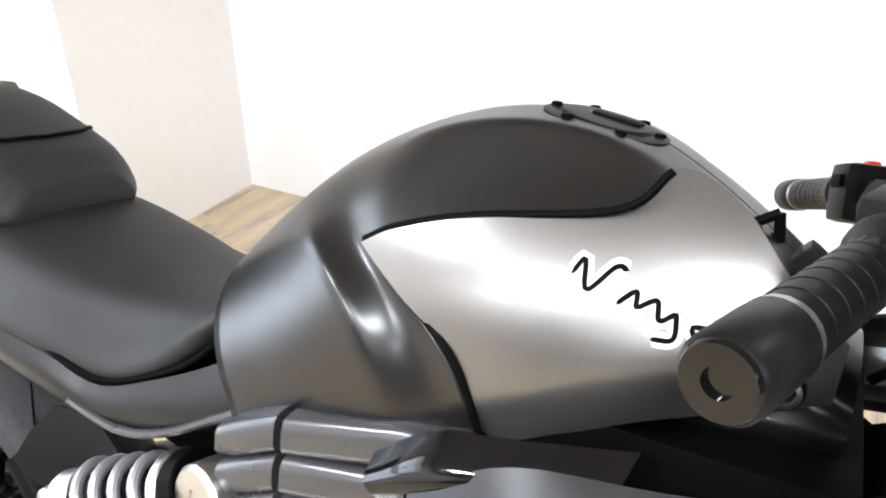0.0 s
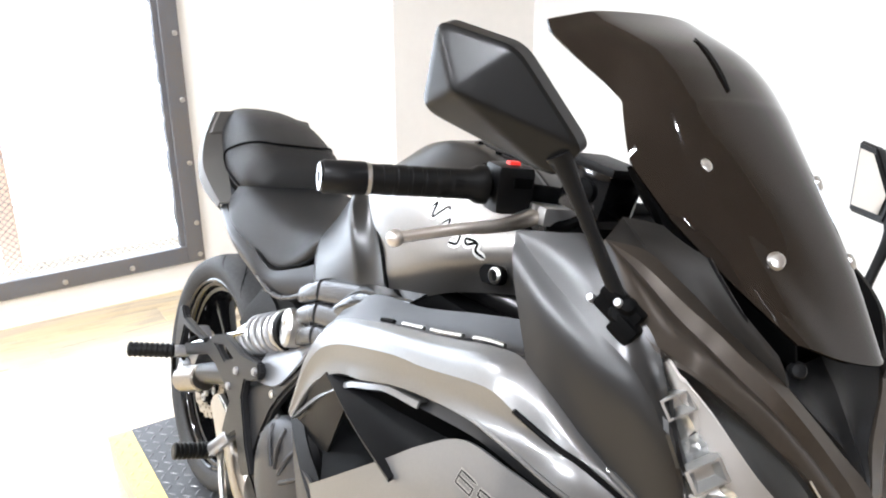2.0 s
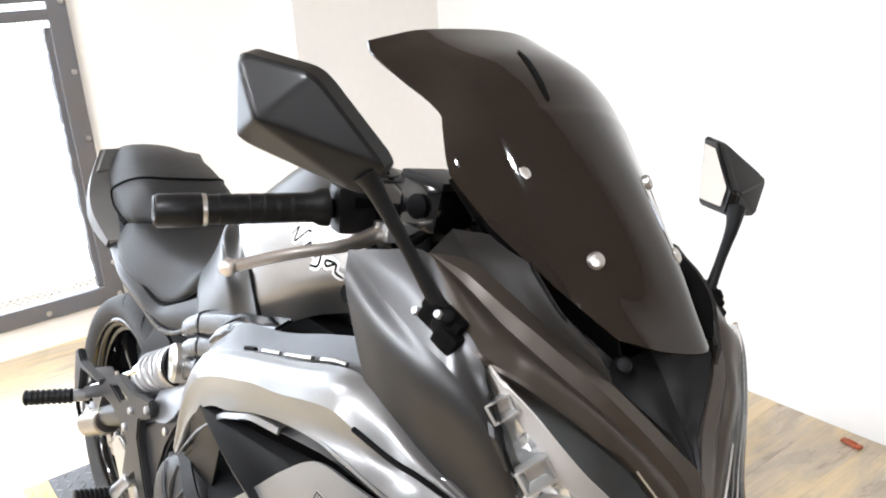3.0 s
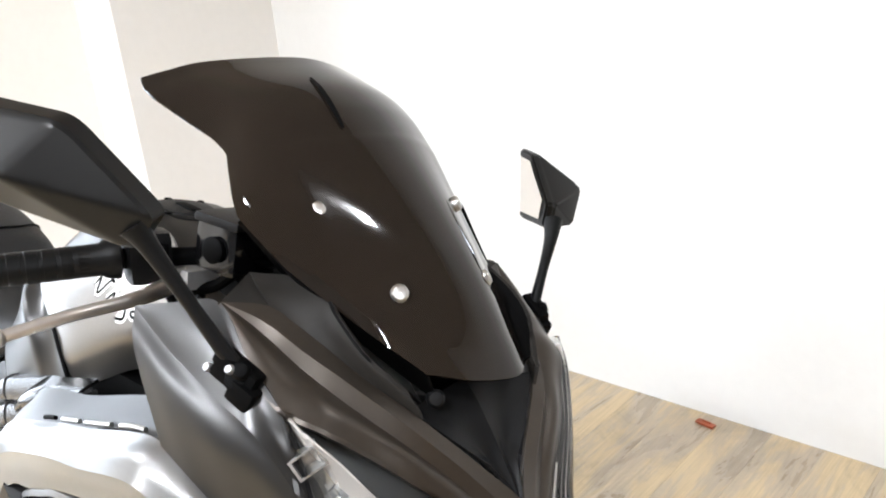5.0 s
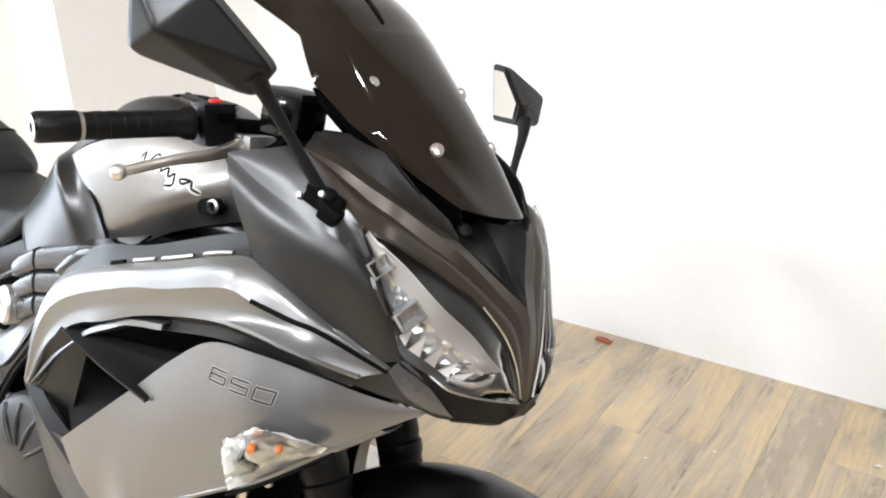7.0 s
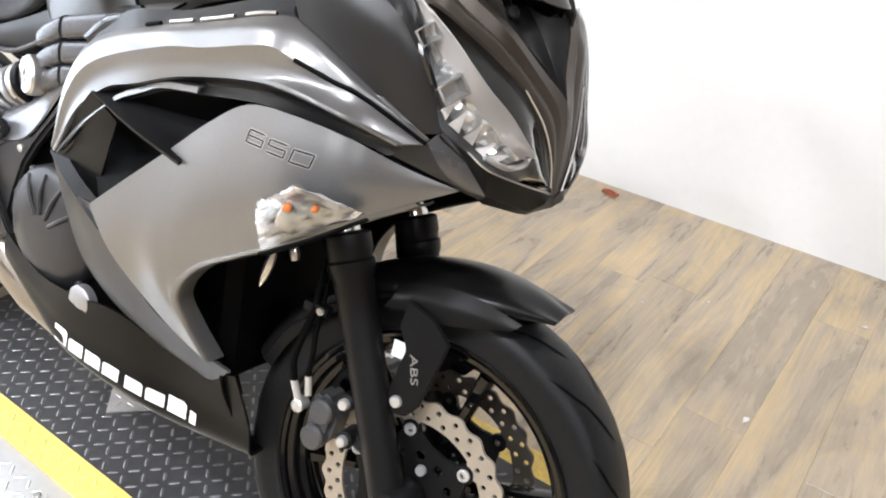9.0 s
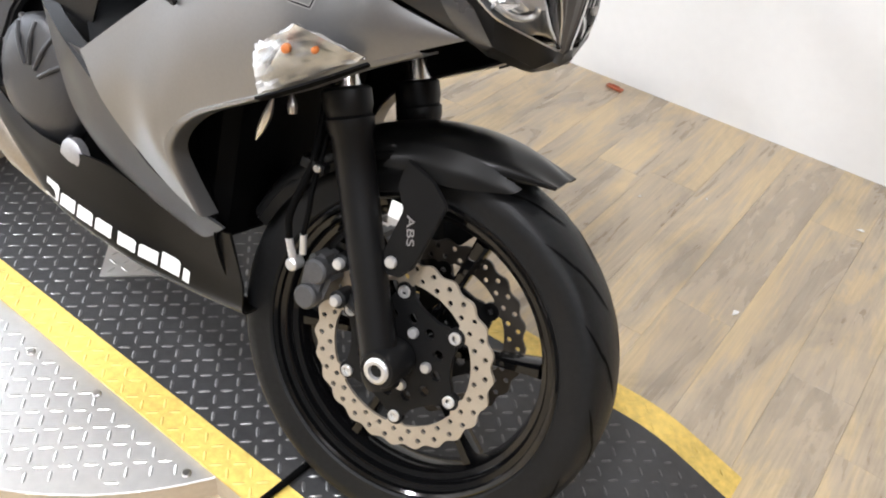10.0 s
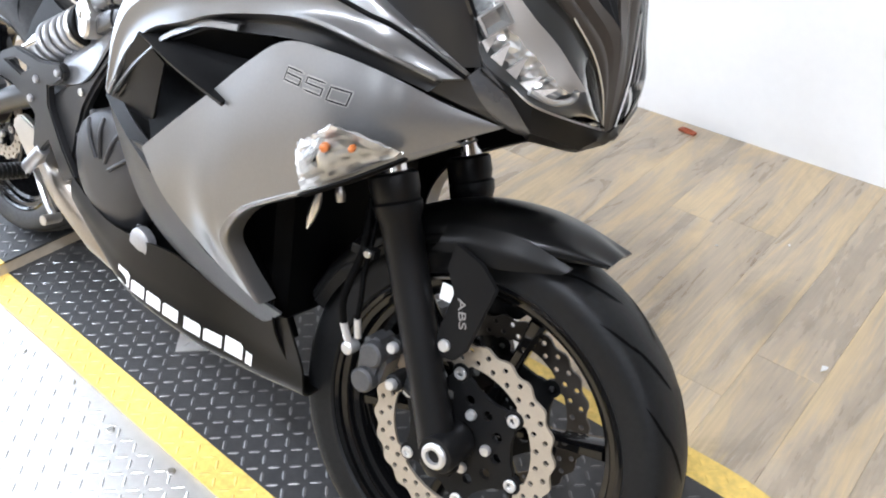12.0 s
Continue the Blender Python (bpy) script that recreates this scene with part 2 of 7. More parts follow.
def glass(name, colour, rough=0.02, alpha=0.25):
    m = bpy.data.materials.new(name)
    m.use_nodes = True
    n, l = m.node_tree.nodes, m.node_tree.links
    b = n["Principled BSDF"]
    b.inputs["Base Color"].default_value = (*colour, 1)
    b.inputs["Roughness"].default_value = rough
    b.inputs["IOR"].default_value = 1.5 if alpha < 0.5 else 1.44
    tr = n.new("ShaderNodeBsdfTransparent")
    tr.inputs[0].default_value = (*colour, 1) if alpha > 0.5 else (0.95, 0.95, 0.95, 1)
    mx = n.new("ShaderNodeMixShader")
    mx.inputs[0].default_value = alpha
    l.new(tr.outputs[0], mx.inputs[1])
    l.new(b.outputs[0], mx.inputs[2])
    l.new(mx.outputs[0], n["Material Output"].inputs[0])
    return m


SMOKE = glass("smoked_acrylic", (0.013, 0.0098, 0.0076), 0.035, 0.95)


def clear(name):
    m = bpy.data.materials.new(name)
    m.use_nodes = True
    n, l = m.node_tree.nodes, m.node_tree.links
    tr, gl, lw, mx = n.new("ShaderNodeBsdfTransparent"), n.new("ShaderNodeBsdfGlossy"), n.new("ShaderNodeFresnel"), n.new("ShaderNodeMixShader")
    tr.inputs[0].default_value, gl.inputs["Roughness"].default_value, lw.inputs[0].default_value = (0.95, 0.955, 0.955, 1), 0.03, 1.25
    l.new(lw.outputs[0], mx.inputs[0])
    l.new(tr.outputs[0], mx.inputs[1])
    l.new(gl.outputs[0], mx.inputs[2])
    l.new(mx.outputs[0], n["Material Output"].inputs[0])
    return m


CLEAR = clear("clear_lens")
MIRROR = mat("mirror_glass", (0.9, 0.9, 0.9), 0.02, 1.0, 0.0)


def glow(name, colour, strength):
    m = bpy.data.materials.new(name)
    m.use_nodes = True
    n, l = m.node_tree.nodes, m.node_tree.links
    e = n.new("ShaderNodeEmission")
    e.inputs[0].default_value, e.inputs[1].default_value = (*colour, 1), strength
    l.new(e.outputs[0], n["Material Output"].inputs[0])
    return m


DAY = glow("bright_daylight", (0.88, 0.94, 1.0), 5.5)
TUBE = glow("lamp_diffuser", (1.0, 0.97, 0.92), 6.0)

# ---- mesh helpers ----
from mathutils.bvhtree import BVHTree

V = Vector


def finish(me, angle=35):
    me.shade_smooth()
    me.set_sharp_from_angle(angle=radians(angle))
    return me


def part(name, bm, material, parent=None, label="", angle=35, m=None):
    """One mesh object out of a bmesh, under a thing, under a part, or on its own."""
    me = bpy.data.meshes.new(name)
    bmesh.ops.recalc_face_normals(bm, faces=bm.faces)
    bm.to_mesh(me)
    bm.free()
    finish(me, angle)
    me.materials.append(material)
    ob = new(name, me)
    if parent:
        ob.parent = parent
    if m is not None:
        ob.matrix_basis = m
    if label:
        tagged(ob, label)
    return ob


def box(bm, c, s, bevel=0.0, m=None, seg=2):
    g = bmesh.ops.create_cube(bm, size=1.0, matrix=(m or Matrix()) @ Matrix.Translation(c) @ Matrix.Diagonal((*s, 1)))
    if bevel:
        edges = list({e for v in g["verts"] for e in v.link_edges})
        bmesh.ops.bevel(bm, geom=edges, offset=bevel, segments=seg, affect="EDGES", profile=0.7)
    return bm


def frame_of(d):
    d = d.normalized()
    a = V((0, 0, 1)) if abs(d.z) < 0.9 else V((1, 0, 0))
    x = d.cross(a).normalized()
    return x, d.cross(x).normalized()


def ring_loft(bm, rings, cap=True, closed=True):
    """Skin over rings of points."""
    vs = [[bm.verts.new(p) for p in r] for r in rings]
    n = len(vs[0])
    for a, b in zip(vs, vs[1:]):
        for i in range(n if closed else n - 1):
            j = (i + 1) % n
            bm.faces.new((a[i], a[j], b[j], b[i]))
    if cap and closed:
        bm.faces.new(vs[0][::-1])
        bm.faces.new(vs[-1])
    return bm


def rod(bm, p, q, r, r2=None, seg=16, bevel=0.0):
    p, q = V(p), V(q)
    r2 = r if r2 is None else r2
    d = (q - p)
    x, y = frame_of(d)
    L = d.length
    d = d.normalized()
    st = [(0, r), (L, r2)]
    if bevel:
        st = [(0, r - bevel), (bevel, r), (L - bevel, r2), (L, r2 - bevel)]
    rings = [[p + d * h + (x * math.cos(k) + y * math.sin(k)) * rr for k in [2 * math.pi * i / seg for i in range(seg)]] for h, rr in st]
    return ring_loft(bm, rings)


def cat(pts, n):
    """n points along a smooth curve through pts."""
    pts = [V(p) for p in pts]
    if len(pts) == 2:
        return [pts[0].lerp(pts[1], i / (n - 1)) for i in range(n)]
    out = []
    m = len(pts) - 1
    for i in range(n):
        f = i / (n - 1) * m
        k = min(int(f), m - 1)
        t = f - k
        p1, p2 = pts[k], pts[k + 1]
        p0 = pts[k - 1] if k else 2 * p1 - p2
        p3 = pts[k + 2] if k + 2 <= m else 2 * p2 - p1
        out.append(0.5 * ((2 * p1) + (p2 - p0) * t + (2 * p0 - 5 * p1 + 4 * p2 - p3) * t * t + (3 * p1 - p0 - 3 * p2 + p3) * t ** 3))
    return out


def poly(pts, n):
    """n points along a polyline, corners kept when n - 1 is a multiple of its sides."""
    pts = [V(p) for p in pts]
    m = len(pts) - 1
    out = []
    for i in range(n):
        f = i / (n - 1) * m
        k = min(int(f), m - 1)
        out.append(pts[k].lerp(pts[k + 1], f - k))
    return out


def pipe(bm, pts, r, seg=12, n=24, smooth=True, cap=True):
    """A round tube through pts; r a number or one radius per point."""
    c = cat(pts, n) if smooth else [V(p) for p in pts]
    n = len(c)
    rs = [r] * n if not isinstance(r, (list, tuple)) else [v.x for v in cat([(a, 0, 0) for a in r], n)]
    d = (c[1] - c[0]).normalized()
    x, _ = frame_of(d)
    rings = []
    for i, p in enumerate(c):
        t = (c[min(i + 1, n - 1)] - c[max(i - 1, 0)]).normalized()
        x = (x - t * x.dot(t)).normalized()
        y = t.cross(x)
        rings.append([p + (x * math.cos(k) + y * math.sin(k)) * rs[i] for k in [2 * math.pi * j / seg for j in range(seg)]])
    return ring_loft(bm, rings, cap)


def lathe(bm, profile, c, axis=(0, 1, 0), seg=64, close=False):
    """Turn (radius, height) pairs round an axis through c."""
    a = V(axis).normalized()
    x, y = frame_of(a)
    rings = [[V(c) + a * h + (x * math.cos(k) + y * math.sin(k)) * r for k in [2 * math.pi * i / seg for i in range(seg)]] for r, h in profile]
    if close:
        rings.append(rings[0])
    ring_loft(bm, rings, cap=not close)
    if close:
        bmesh.ops.remove_doubles(bm, verts=bm.verts, dist=1e-6)
    return bm


def skin(bm, rows, nu=16, nv=12, thick=0.004, su=True, sv=True, inward=(0, 1, 0), relax=0):
    """A curved panel with thickness: rows of points, smooth (or straight) along and across them."""
    cu, cv = (cat if su else poly), (cat if sv else poly)
    g = [cu(r, nu) for r in rows]
    for _ in range(relax):
        g = [[q[0]] + [(q[i - 1] + q[i] * 2 + q[i + 1]) / 4 for i in range(1, nu - 1)] + [q[-1]] for q in g]
    cols = [cv([g[j][i] for j in range(len(g))], nv) for i in range(nu)]
    top = [[cols[i][j] for i in range(nu)] for j in range(nv)]
    w = V(inward)
    low = []
    for j in range(nv):
        line = []
        for i in range(nu):
            a = top[j][min(i + 1, nu - 1)] - top[j][max(i - 1, 0)]
            b = top[min(j + 1, nv - 1)][i] - top[max(j - 1, 0)][i]
            q = a.cross(b)
            q = q.normalized() if q.length > 1e-9 else w
            if q.dot(w) < 0:
                q = -q
            line.append(top[j][i] + q * thick)
        low.append(line)
    A = [[bm.verts.new(p) for p in r] for r in top]
    B = [[bm.verts.new(p) for p in r] for r in low]
    for j in range(nv - 1):
        for i in range(nu - 1):
            bm.faces.new((A[j][i], A[j][i + 1], A[j + 1][i + 1], A[j + 1][i]))
            bm.faces.new((B[j][i], B[j + 1][i], B[j + 1][i + 1], B[j][i + 1]))
    for i in range(nu - 1):
        for j in (0, nv - 1):
            bm.faces.new((A[j][i], A[j][i + 1], B[j][i + 1], B[j][i]))
    for j in range(nv - 1):
        for i in (0, nu - 1):
            bm.faces.new((A[j][i], A[j + 1][i], B[j + 1][i], B[j][i]))
    bmesh.ops.remove_doubles(bm, verts=bm.verts, dist=1e-5)
    return bm


def slab(bm, outline, y0, y1, bevel=0.003, m=None, holes=()):
    """A flat plate: an outline in x, z pushed through from y0 to y1."""
    edges = []
    for loop in (outline, *holes):
        vs = [bm.verts.new((x, y0, z)) for x, z in loop]
        edges += [bm.edges.new((a, b)) for a, b in zip(vs, vs[1:] + vs[:1])]
    f = bmesh.ops.triangle_fill(bm, use_beauty=True, edges=edges)
    faces = [q for q in f["geom"] if isinstance(q, bmesh.types.BMFace)]
    ex = bmesh.ops.extrude_face_region(bm, geom=faces)
    vs = [q for q in ex["geom"] if isinstance(q, bmesh.types.BMVert)]
    bmesh.ops.translate(bm, verts=vs, vec=(0, y1 - y0, 0))
    bmesh.ops.recalc_face_normals(bm, faces=bm.faces)
    bmesh.ops.dissolve_limit(bm, angle_limit=0.02, verts=bm.verts, edges=bm.edges)
    if bevel:
        sharp = [e for e in bm.edges if len(e.link_faces) == 2 and e.calc_face_angle() > 0.6]
        bmesh.ops.bevel(bm, geom=sharp, offset=bevel, segments=2, affect="EDGES", clamp_overlap=True)
    if m is not None:
        bmesh.ops.transform(bm, matrix=m, verts=bm.verts)
    return bm


def middle(x):
    """The motorcycle's middle plane, which runs slightly askew."""
    return -0.030 - 0.0417 * x


def other(p):
    """The mirror image of a point in the middle plane."""
    d = p[1] - middle(p[0])
    return (p[0] - 0.083 * d, p[1] - 1.997 * d, p[2])


def flip_plain(rows):
    return [[(x, -y, z) for x, y, z in r] for r in rows]


def flip(rows):
    return [[other(p) for p in r] for r in rows]


def thing(name, label, category, m=None, group=""):
    e = new(name)
    e.empty_display_size = 0.1
    if m is not None:
        e.matrix_basis = m
    return tagged(e, label, category, group)


NB = bmesh.new


def surface(ob):
    me = ob.data
    return BVHTree.FromPolygons([v.co.copy() for v in me.vertices], [tuple(p.vertices) for p in me.polygons])


def lay(bm, tree, lift):
    """Press a flat shape, drawn facing -y, on to a surface."""
    for v in bm.verts:
        hit = tree.ray_cast(V((v.co.x, -1.0, v.co.z)), V((0, 1, 0)))
        if hit[0] is not None:
            v.co.y = hit[0].y - lift
    return bm


def ribbon(bm, pts, width, n=16):
    """A flat stroke in the x, z plane."""
    c = cat(pts, n)
    rows = []
    for i, p in enumerate(c):
        t = c[min(i + 1, n - 1)] - c[max(i - 1, 0)]
        q = V((-t.z, 0, t.x)).normalized() * width / 2 * (0.45 if i in (0, n - 1) else 1.0)
        rows.append((bm.verts.new(p + q), bm.verts.new(p), bm.verts.new(p - q)))
    for a, b in zip(rows, rows[1:]):
        bm.faces.new((a[0], a[1], b[1], b[0]))
        bm.faces.new((a[1], a[2], b[2], b[1]))
    return bm

# ---- room ----
PLATE_Z, TABLE_Z = 0.063, 0.054
bm = NB()
box(bm, ((ROOM_X0 + ROOM_X1) / 2 - 0.3, (ROOM_Y0 + ROOM_Y1) / 2, -0.0605), (ROOM_X1 - ROOM_X0 + 1.4, ROOM_Y1 - ROOM_Y0 + 0.4, 0.1))
floor = tagged(part("floor", bm, JOINT), "worn wood-look laminate floor of a showroom corner", "floor", kind="structure")

bm = NB()
box(bm, ((ROOM_X0 + ROOM_X1) / 2, ROOM_Y1 + 0.06, ROOM_H / 2), (ROOM_X1 - ROOM_X0 + 0.4, 0.12, ROOM_H))
tagged(part("wall_north", bm, WALLM), "plain white painted showroom wall", "wall", kind="structure")
# wall with the opening of the gate
OP_Y0, OP_Y1, OP_Z0, OP_Z1 = -1.25, 0.425, 0.165, 2.35
bm = NB()
wx = ROOM_X0 - 0.06
box(bm, (wx, (OP_Y1 + ROOM_Y1) / 2, ROOM_H / 2), (0.12, ROOM_Y1 - OP_Y1, ROOM_H))
box(bm, (wx, (OP_Y0 + ROOM_Y0) / 2, ROOM_H / 2), (0.12, OP_Y0 - ROOM_Y0, ROOM_H))
box(bm, (wx, (OP_Y0 + OP_Y1) / 2, OP_Z0 / 2), (0.12, OP_Y1 - OP_Y0, OP_Z0))
box(bm, (wx, (OP_Y0 + OP_Y1) / 2, (OP_Z1 + ROOM_H) / 2), (0.12, OP_Y1 - OP_Y0, ROOM_H - OP_Z1))
tagged(part("wall_west", bm, CREAMM), "cream white wall with a wide gate opening", "wall", kind="structure")
bm = NB()
corner = [(ROOM_X0, 1.26), (-2.43, 1.14), (-2.43, ROOM_Y1), (ROOM_X0, ROOM_Y1)]
ring_loft(bm, [[V((x, y, 0)) for x, y in corner], [V((x, y, ROOM_H)) for x, y in corner]])
tagged(part("wall_pilaster", bm, CREAMM, angle=20), "boxed-out cream wall corner", "wall", kind="structure")
bm = NB()
box(bm, ((ROOM_X0 + ROOM_X1) / 2, ROOM_Y0 - 0.06, ROOM_H / 2), (ROOM_X1 - ROOM_X0 + 0.4, 0.12, ROOM_H))
tagged(part("wall_south", bm, FARWALL), "plain dark grey wall", "wall", kind="structure")
bm = NB()
box(bm, (ROOM_X1 + 0.06, (ROOM_Y0 + ROOM_Y1) / 2, ROOM_H / 2), (0.12, ROOM_Y1 - ROOM_Y0, ROOM_H))
tagged(part("wall_east", bm, WARMWALL), "plain warm brown wall", "wall", kind="structure")
bm = NB()
box(bm, ((ROOM_X0 + ROOM_X1) / 2, (ROOM_Y0 + ROOM_Y1) / 2, ROOM_H + 0.05), (ROOM_X1 - ROOM_X0 + 0.4, ROOM_Y1 - ROOM_Y0 + 0.4, 0.1))
tagged(part("ceiling", bm, CEILM), "pale brown ceiling", "ceiling", kind="structure")

for i, (lx, ly) in enumerate(LAMPS):
    if i == 0:
        lamp = thing("ceiling_light", "white ceiling light with a glowing square diffuser", "ceiling light", pose(lx, ly, ROOM_H), "ceiling lights")
        bm = NB()
        box(bm, (0, 0, -0.03), (0.52, 0.30, 0.055), 0.008)
        part("housing", bm, CEILM, lamp)
        bm = NB()
        box(bm, (0, 0, -0.064), (0.47, 0.25, 0.012), 0.004)
        part("diffuser", bm, TUBE, lamp)
    else:
        copy_thing(lamp, pose(lx, ly, ROOM_H))

spot = thing("ceiling_spot", "small round glowing spot on the ceiling", "ceiling spot", pose(*SPOT, ROOM_H))
bm = NB()
lathe(bm, [(0.085, 0.0), (0.085, -0.06), (0.078, -0.07), (0.037, -0.07)], (0, 0, 0), (0, 0, 1), 28)
part("housing", bm, CEILM, spot)
bm = NB()
lathe(bm, [(0.036, -0.070), (0.036, -0.078), (0.030, -0.082)], (0, 0, 0), (0, 0, 1), 28)
part("diffuser", bm, TUBE, spot)

bm = NB()
box(bm, (ROOM_X0 - 0.75, -0.4, 1.3), (0.02, 3.2, 3.0))
tagged(part("backdrop", bm, DAY), "bright daylight seen through the mesh gate", "daylight", kind="structure")

# ---- gate of steel frame and expanded mesh ----
gate = thing("mesh_gate", "grey steel frame gate with expanded metal mesh, bolted to the wall", "gate", pose(ROOM_X0, 0, 0))
GX = 0.022
Y0G, Y1G, Z0G, ZM, Z1G = -1.30, 0.470, 0.125, 1.335, 2.42
W = 0.072


def bar(name, y0, y1, z0, z1, x0=-0.005, x1=GX):
    bm = NB()
    box(bm, ((x0 + x1) / 2, (y0 + y1) / 2, (z0 + z1) / 2), (x1 - x0, y1 - y0, z1 - z0), 0.003)
    return part(name, bm, GATEM, gate)


bar("post", Y1G - W, Y1G, Z0G, Z1G)
bar("post", Y0G, Y0G + W, Z0G, Z1G)
bar("bottom_rail", Y0G + W, Y1G - W, Z0G, Z0G + W)
bar("middle_rail", Y0G + W, Y1G - W, ZM - 0.055, ZM - 0.012)
bar("middle_rail", Y0G + W, Y1G - W, ZM + 0.012, ZM + 0.07)
bar("top_rail", Y0G + W, Y1G - W, Z1G - W, Z1G)
random.seed(4)
bm = NB()
rings = []
z = Z0G + W
while z < ZM - 0.06:
    t = 0.010 + 0.008 * random.random()
    y = Y1G - W - 0.012
    rings.append([V((-0.014 - 0.006, y - t, z)), V((-0.004, y - t * 0.6, z)), V((-0.002, y + 0.012, z)), V((-0.02, y + 0.012, z))])
    z += 0.022
ring_loft(bm, rings)
part("weld_bead", bm, GATEM, gate, "rough rusty weld along the post")


def bolt_head(parent, p, axis, r=0.009, name="bolt", material=None, h=0.006):
    bm = NB()
    a = V(axis).normalized()
    lathe(bm, [(r, 0), (r, h * 0.6), (r * 0.8, h), (0.001, h * 1.05)], p, a, 12)
    return part(name, bm, material or STEEL, parent)


for k in range(7):
    bolt_head(gate, (GX, Y1G - 0.020, 0.297 + k * 0.262), (1, 0, 0), 0.011)
for k in range(5):
    bolt_head(gate, (GX, 0.165 - k * 0.26, Z0G + 0.026), (1, 0, 0), 0.011)
bolt_head(gate, (GX, Y1G - 0.02, Z0G + 0.03), (1, 0, 0), 0.011)


def mesh_panel(z0, z1):
    """Expanded metal: two families of thin zigzag strands."""
    bm = NB()
    y0, y1, p, q = Y0G + W, Y1G - W, 0.028, 0.013
    rows = int((z1 - z0) / q)
    cols = int((y1 - y0) / p)
    t = 0.0016
    for r in range(rows + 1):
        pts = []
        for c in range(cols * 2 + 1):
            up = (c + r) % 2
            pts.append((y0 + c * p / 2, z0 + r * q + (q / 2 if up else -q / 2) * 0.86))
        vs = []
        for y, z in pts:
            vs.append([bm.verts.new((-0.02 + dx, y, z + dz)) for dx, dz in ((0, -t), (t * 1.3, 0), (0, t))])
        for a, b in zip(vs, vs[1:]):
            bm.faces.new((a[0], a[1], b[1], b[0]))
            bm.faces.new((a[1], a[2], b[2], b[1]))
            bm.faces.new((a[2], a[0], b[0], b[2]))
    return tagged(part("expanded_mesh", bm, MESHM, gate), kind="stuff")


mesh_panel(Z0G + W, ZM - 0.055)
mesh_panel(ZM + 0.07, Z1G - W)
bm = NB()
box(bm, (ROOM_X0 - 0.2, -0.245, 1.1), (0.04, 0.075, 2.3), 0.006)
tagged(part("orange_post", bm, ORANGE), "orange painted post behind the mesh gate", "post")

# ---- turntable and ramp plates ----
TC, TR = (-0.80, 0.14), 0.665
table = thing("turntable", "round aluminium checker-plate turntable on the floor", "turntable", pose(TC[0], TC[1], 0))
bm = NB()
lathe(bm, [(TR, 0.0), (TR, TABLE_Z - 0.006), (TR - 0.003, TABLE_Z - 0.004)], (0, 0, 0), (0, 0, 1), 128)
part("edge_band", bm, TURNEDGE, table)
bm = NB()
lathe(bm, [(TR, TABLE_Z - 0.004), (TR + 0.002, TABLE_Z - 0.002), (TR, TABLE_Z)], (0, 0, 0), (0, 0, 1), 128)
part("deck", bm, SILVERPLATE, table)


def lugs(cells, z, inside, pitch=0.0285, length=0.0245, width=0.0062, h=0.0016, slope=None):
    """Raised lugs of checker plate, turned by 90 degrees from one to the next."""
    x0, x1, y0, y1 = cells
    bm = NB()
    ix = 0
    x = x0 + pitch / 2
    while x < x1:
        iy = 0
        y = y0 + pitch / 2
        while y < y1:
            if inside(x, y):
                a = math.pi / 4 + (math.pi / 2 if (ix + iy) % 2 else 0)
                c, s = math.cos(a), math.sin(a)
                zz = z if slope is None else slope(x)
                L, Wd = length / 2, width / 2
                base = [(-L, 0), (-L * 0.55, -Wd), (L * 0.55, -Wd), (L, 0), (L * 0.55, Wd), (-L * 0.55, Wd)]
                b = [bm.verts.new((x + u * c - v * s, y + u * s + v * c, zz)) for u, v in base]
                t = [bm.verts.new((x + u * c, y + u * s, zz + h)) for u in (-L * 0.5, L * 0.5)]
                for f in ((b[0], b[1], t[0]), (b[1], b[2], t[1], t[0]), (b[2], b[3], t[1]), (b[3], b[4], t[1]), (b[4], b[5], t[0], t[1]), (b[5], b[0], t[0])):
                    bm.faces.new(f)
            iy += 1
            y += pitch
        ix += 1
        x += pitch
    return bm


PX0, PJ, PB, PE, PY0, PY1, STRIP = -1.885, -1.397, 0.305, 0.487, -0.193, 0.474, 0.066
over = lambda x, y: PX0 < x + TC[0] < PE and PY0 - 0.01 < y + TC[1] < PY1 + 0.01
tagged(part("lug_pattern", lugs((-TR, TR, -TR, TR), TABLE_Z, lambda x, y: x * x + y * y < (TR - 0.02) ** 2 and not over(x, y)), SILVERPLATE, table), kind="stuff")
for x, y in ((-0.521, -0.213), (-0.263, -0.219), (-0.70, -0.232), (-0.88, -0.215), (-1.05, -0.235)):
    bolt_head(table, (x - TC[0], y - TC[1], TABLE_Z), (0, 0, 1), 0.008, h=0.005)


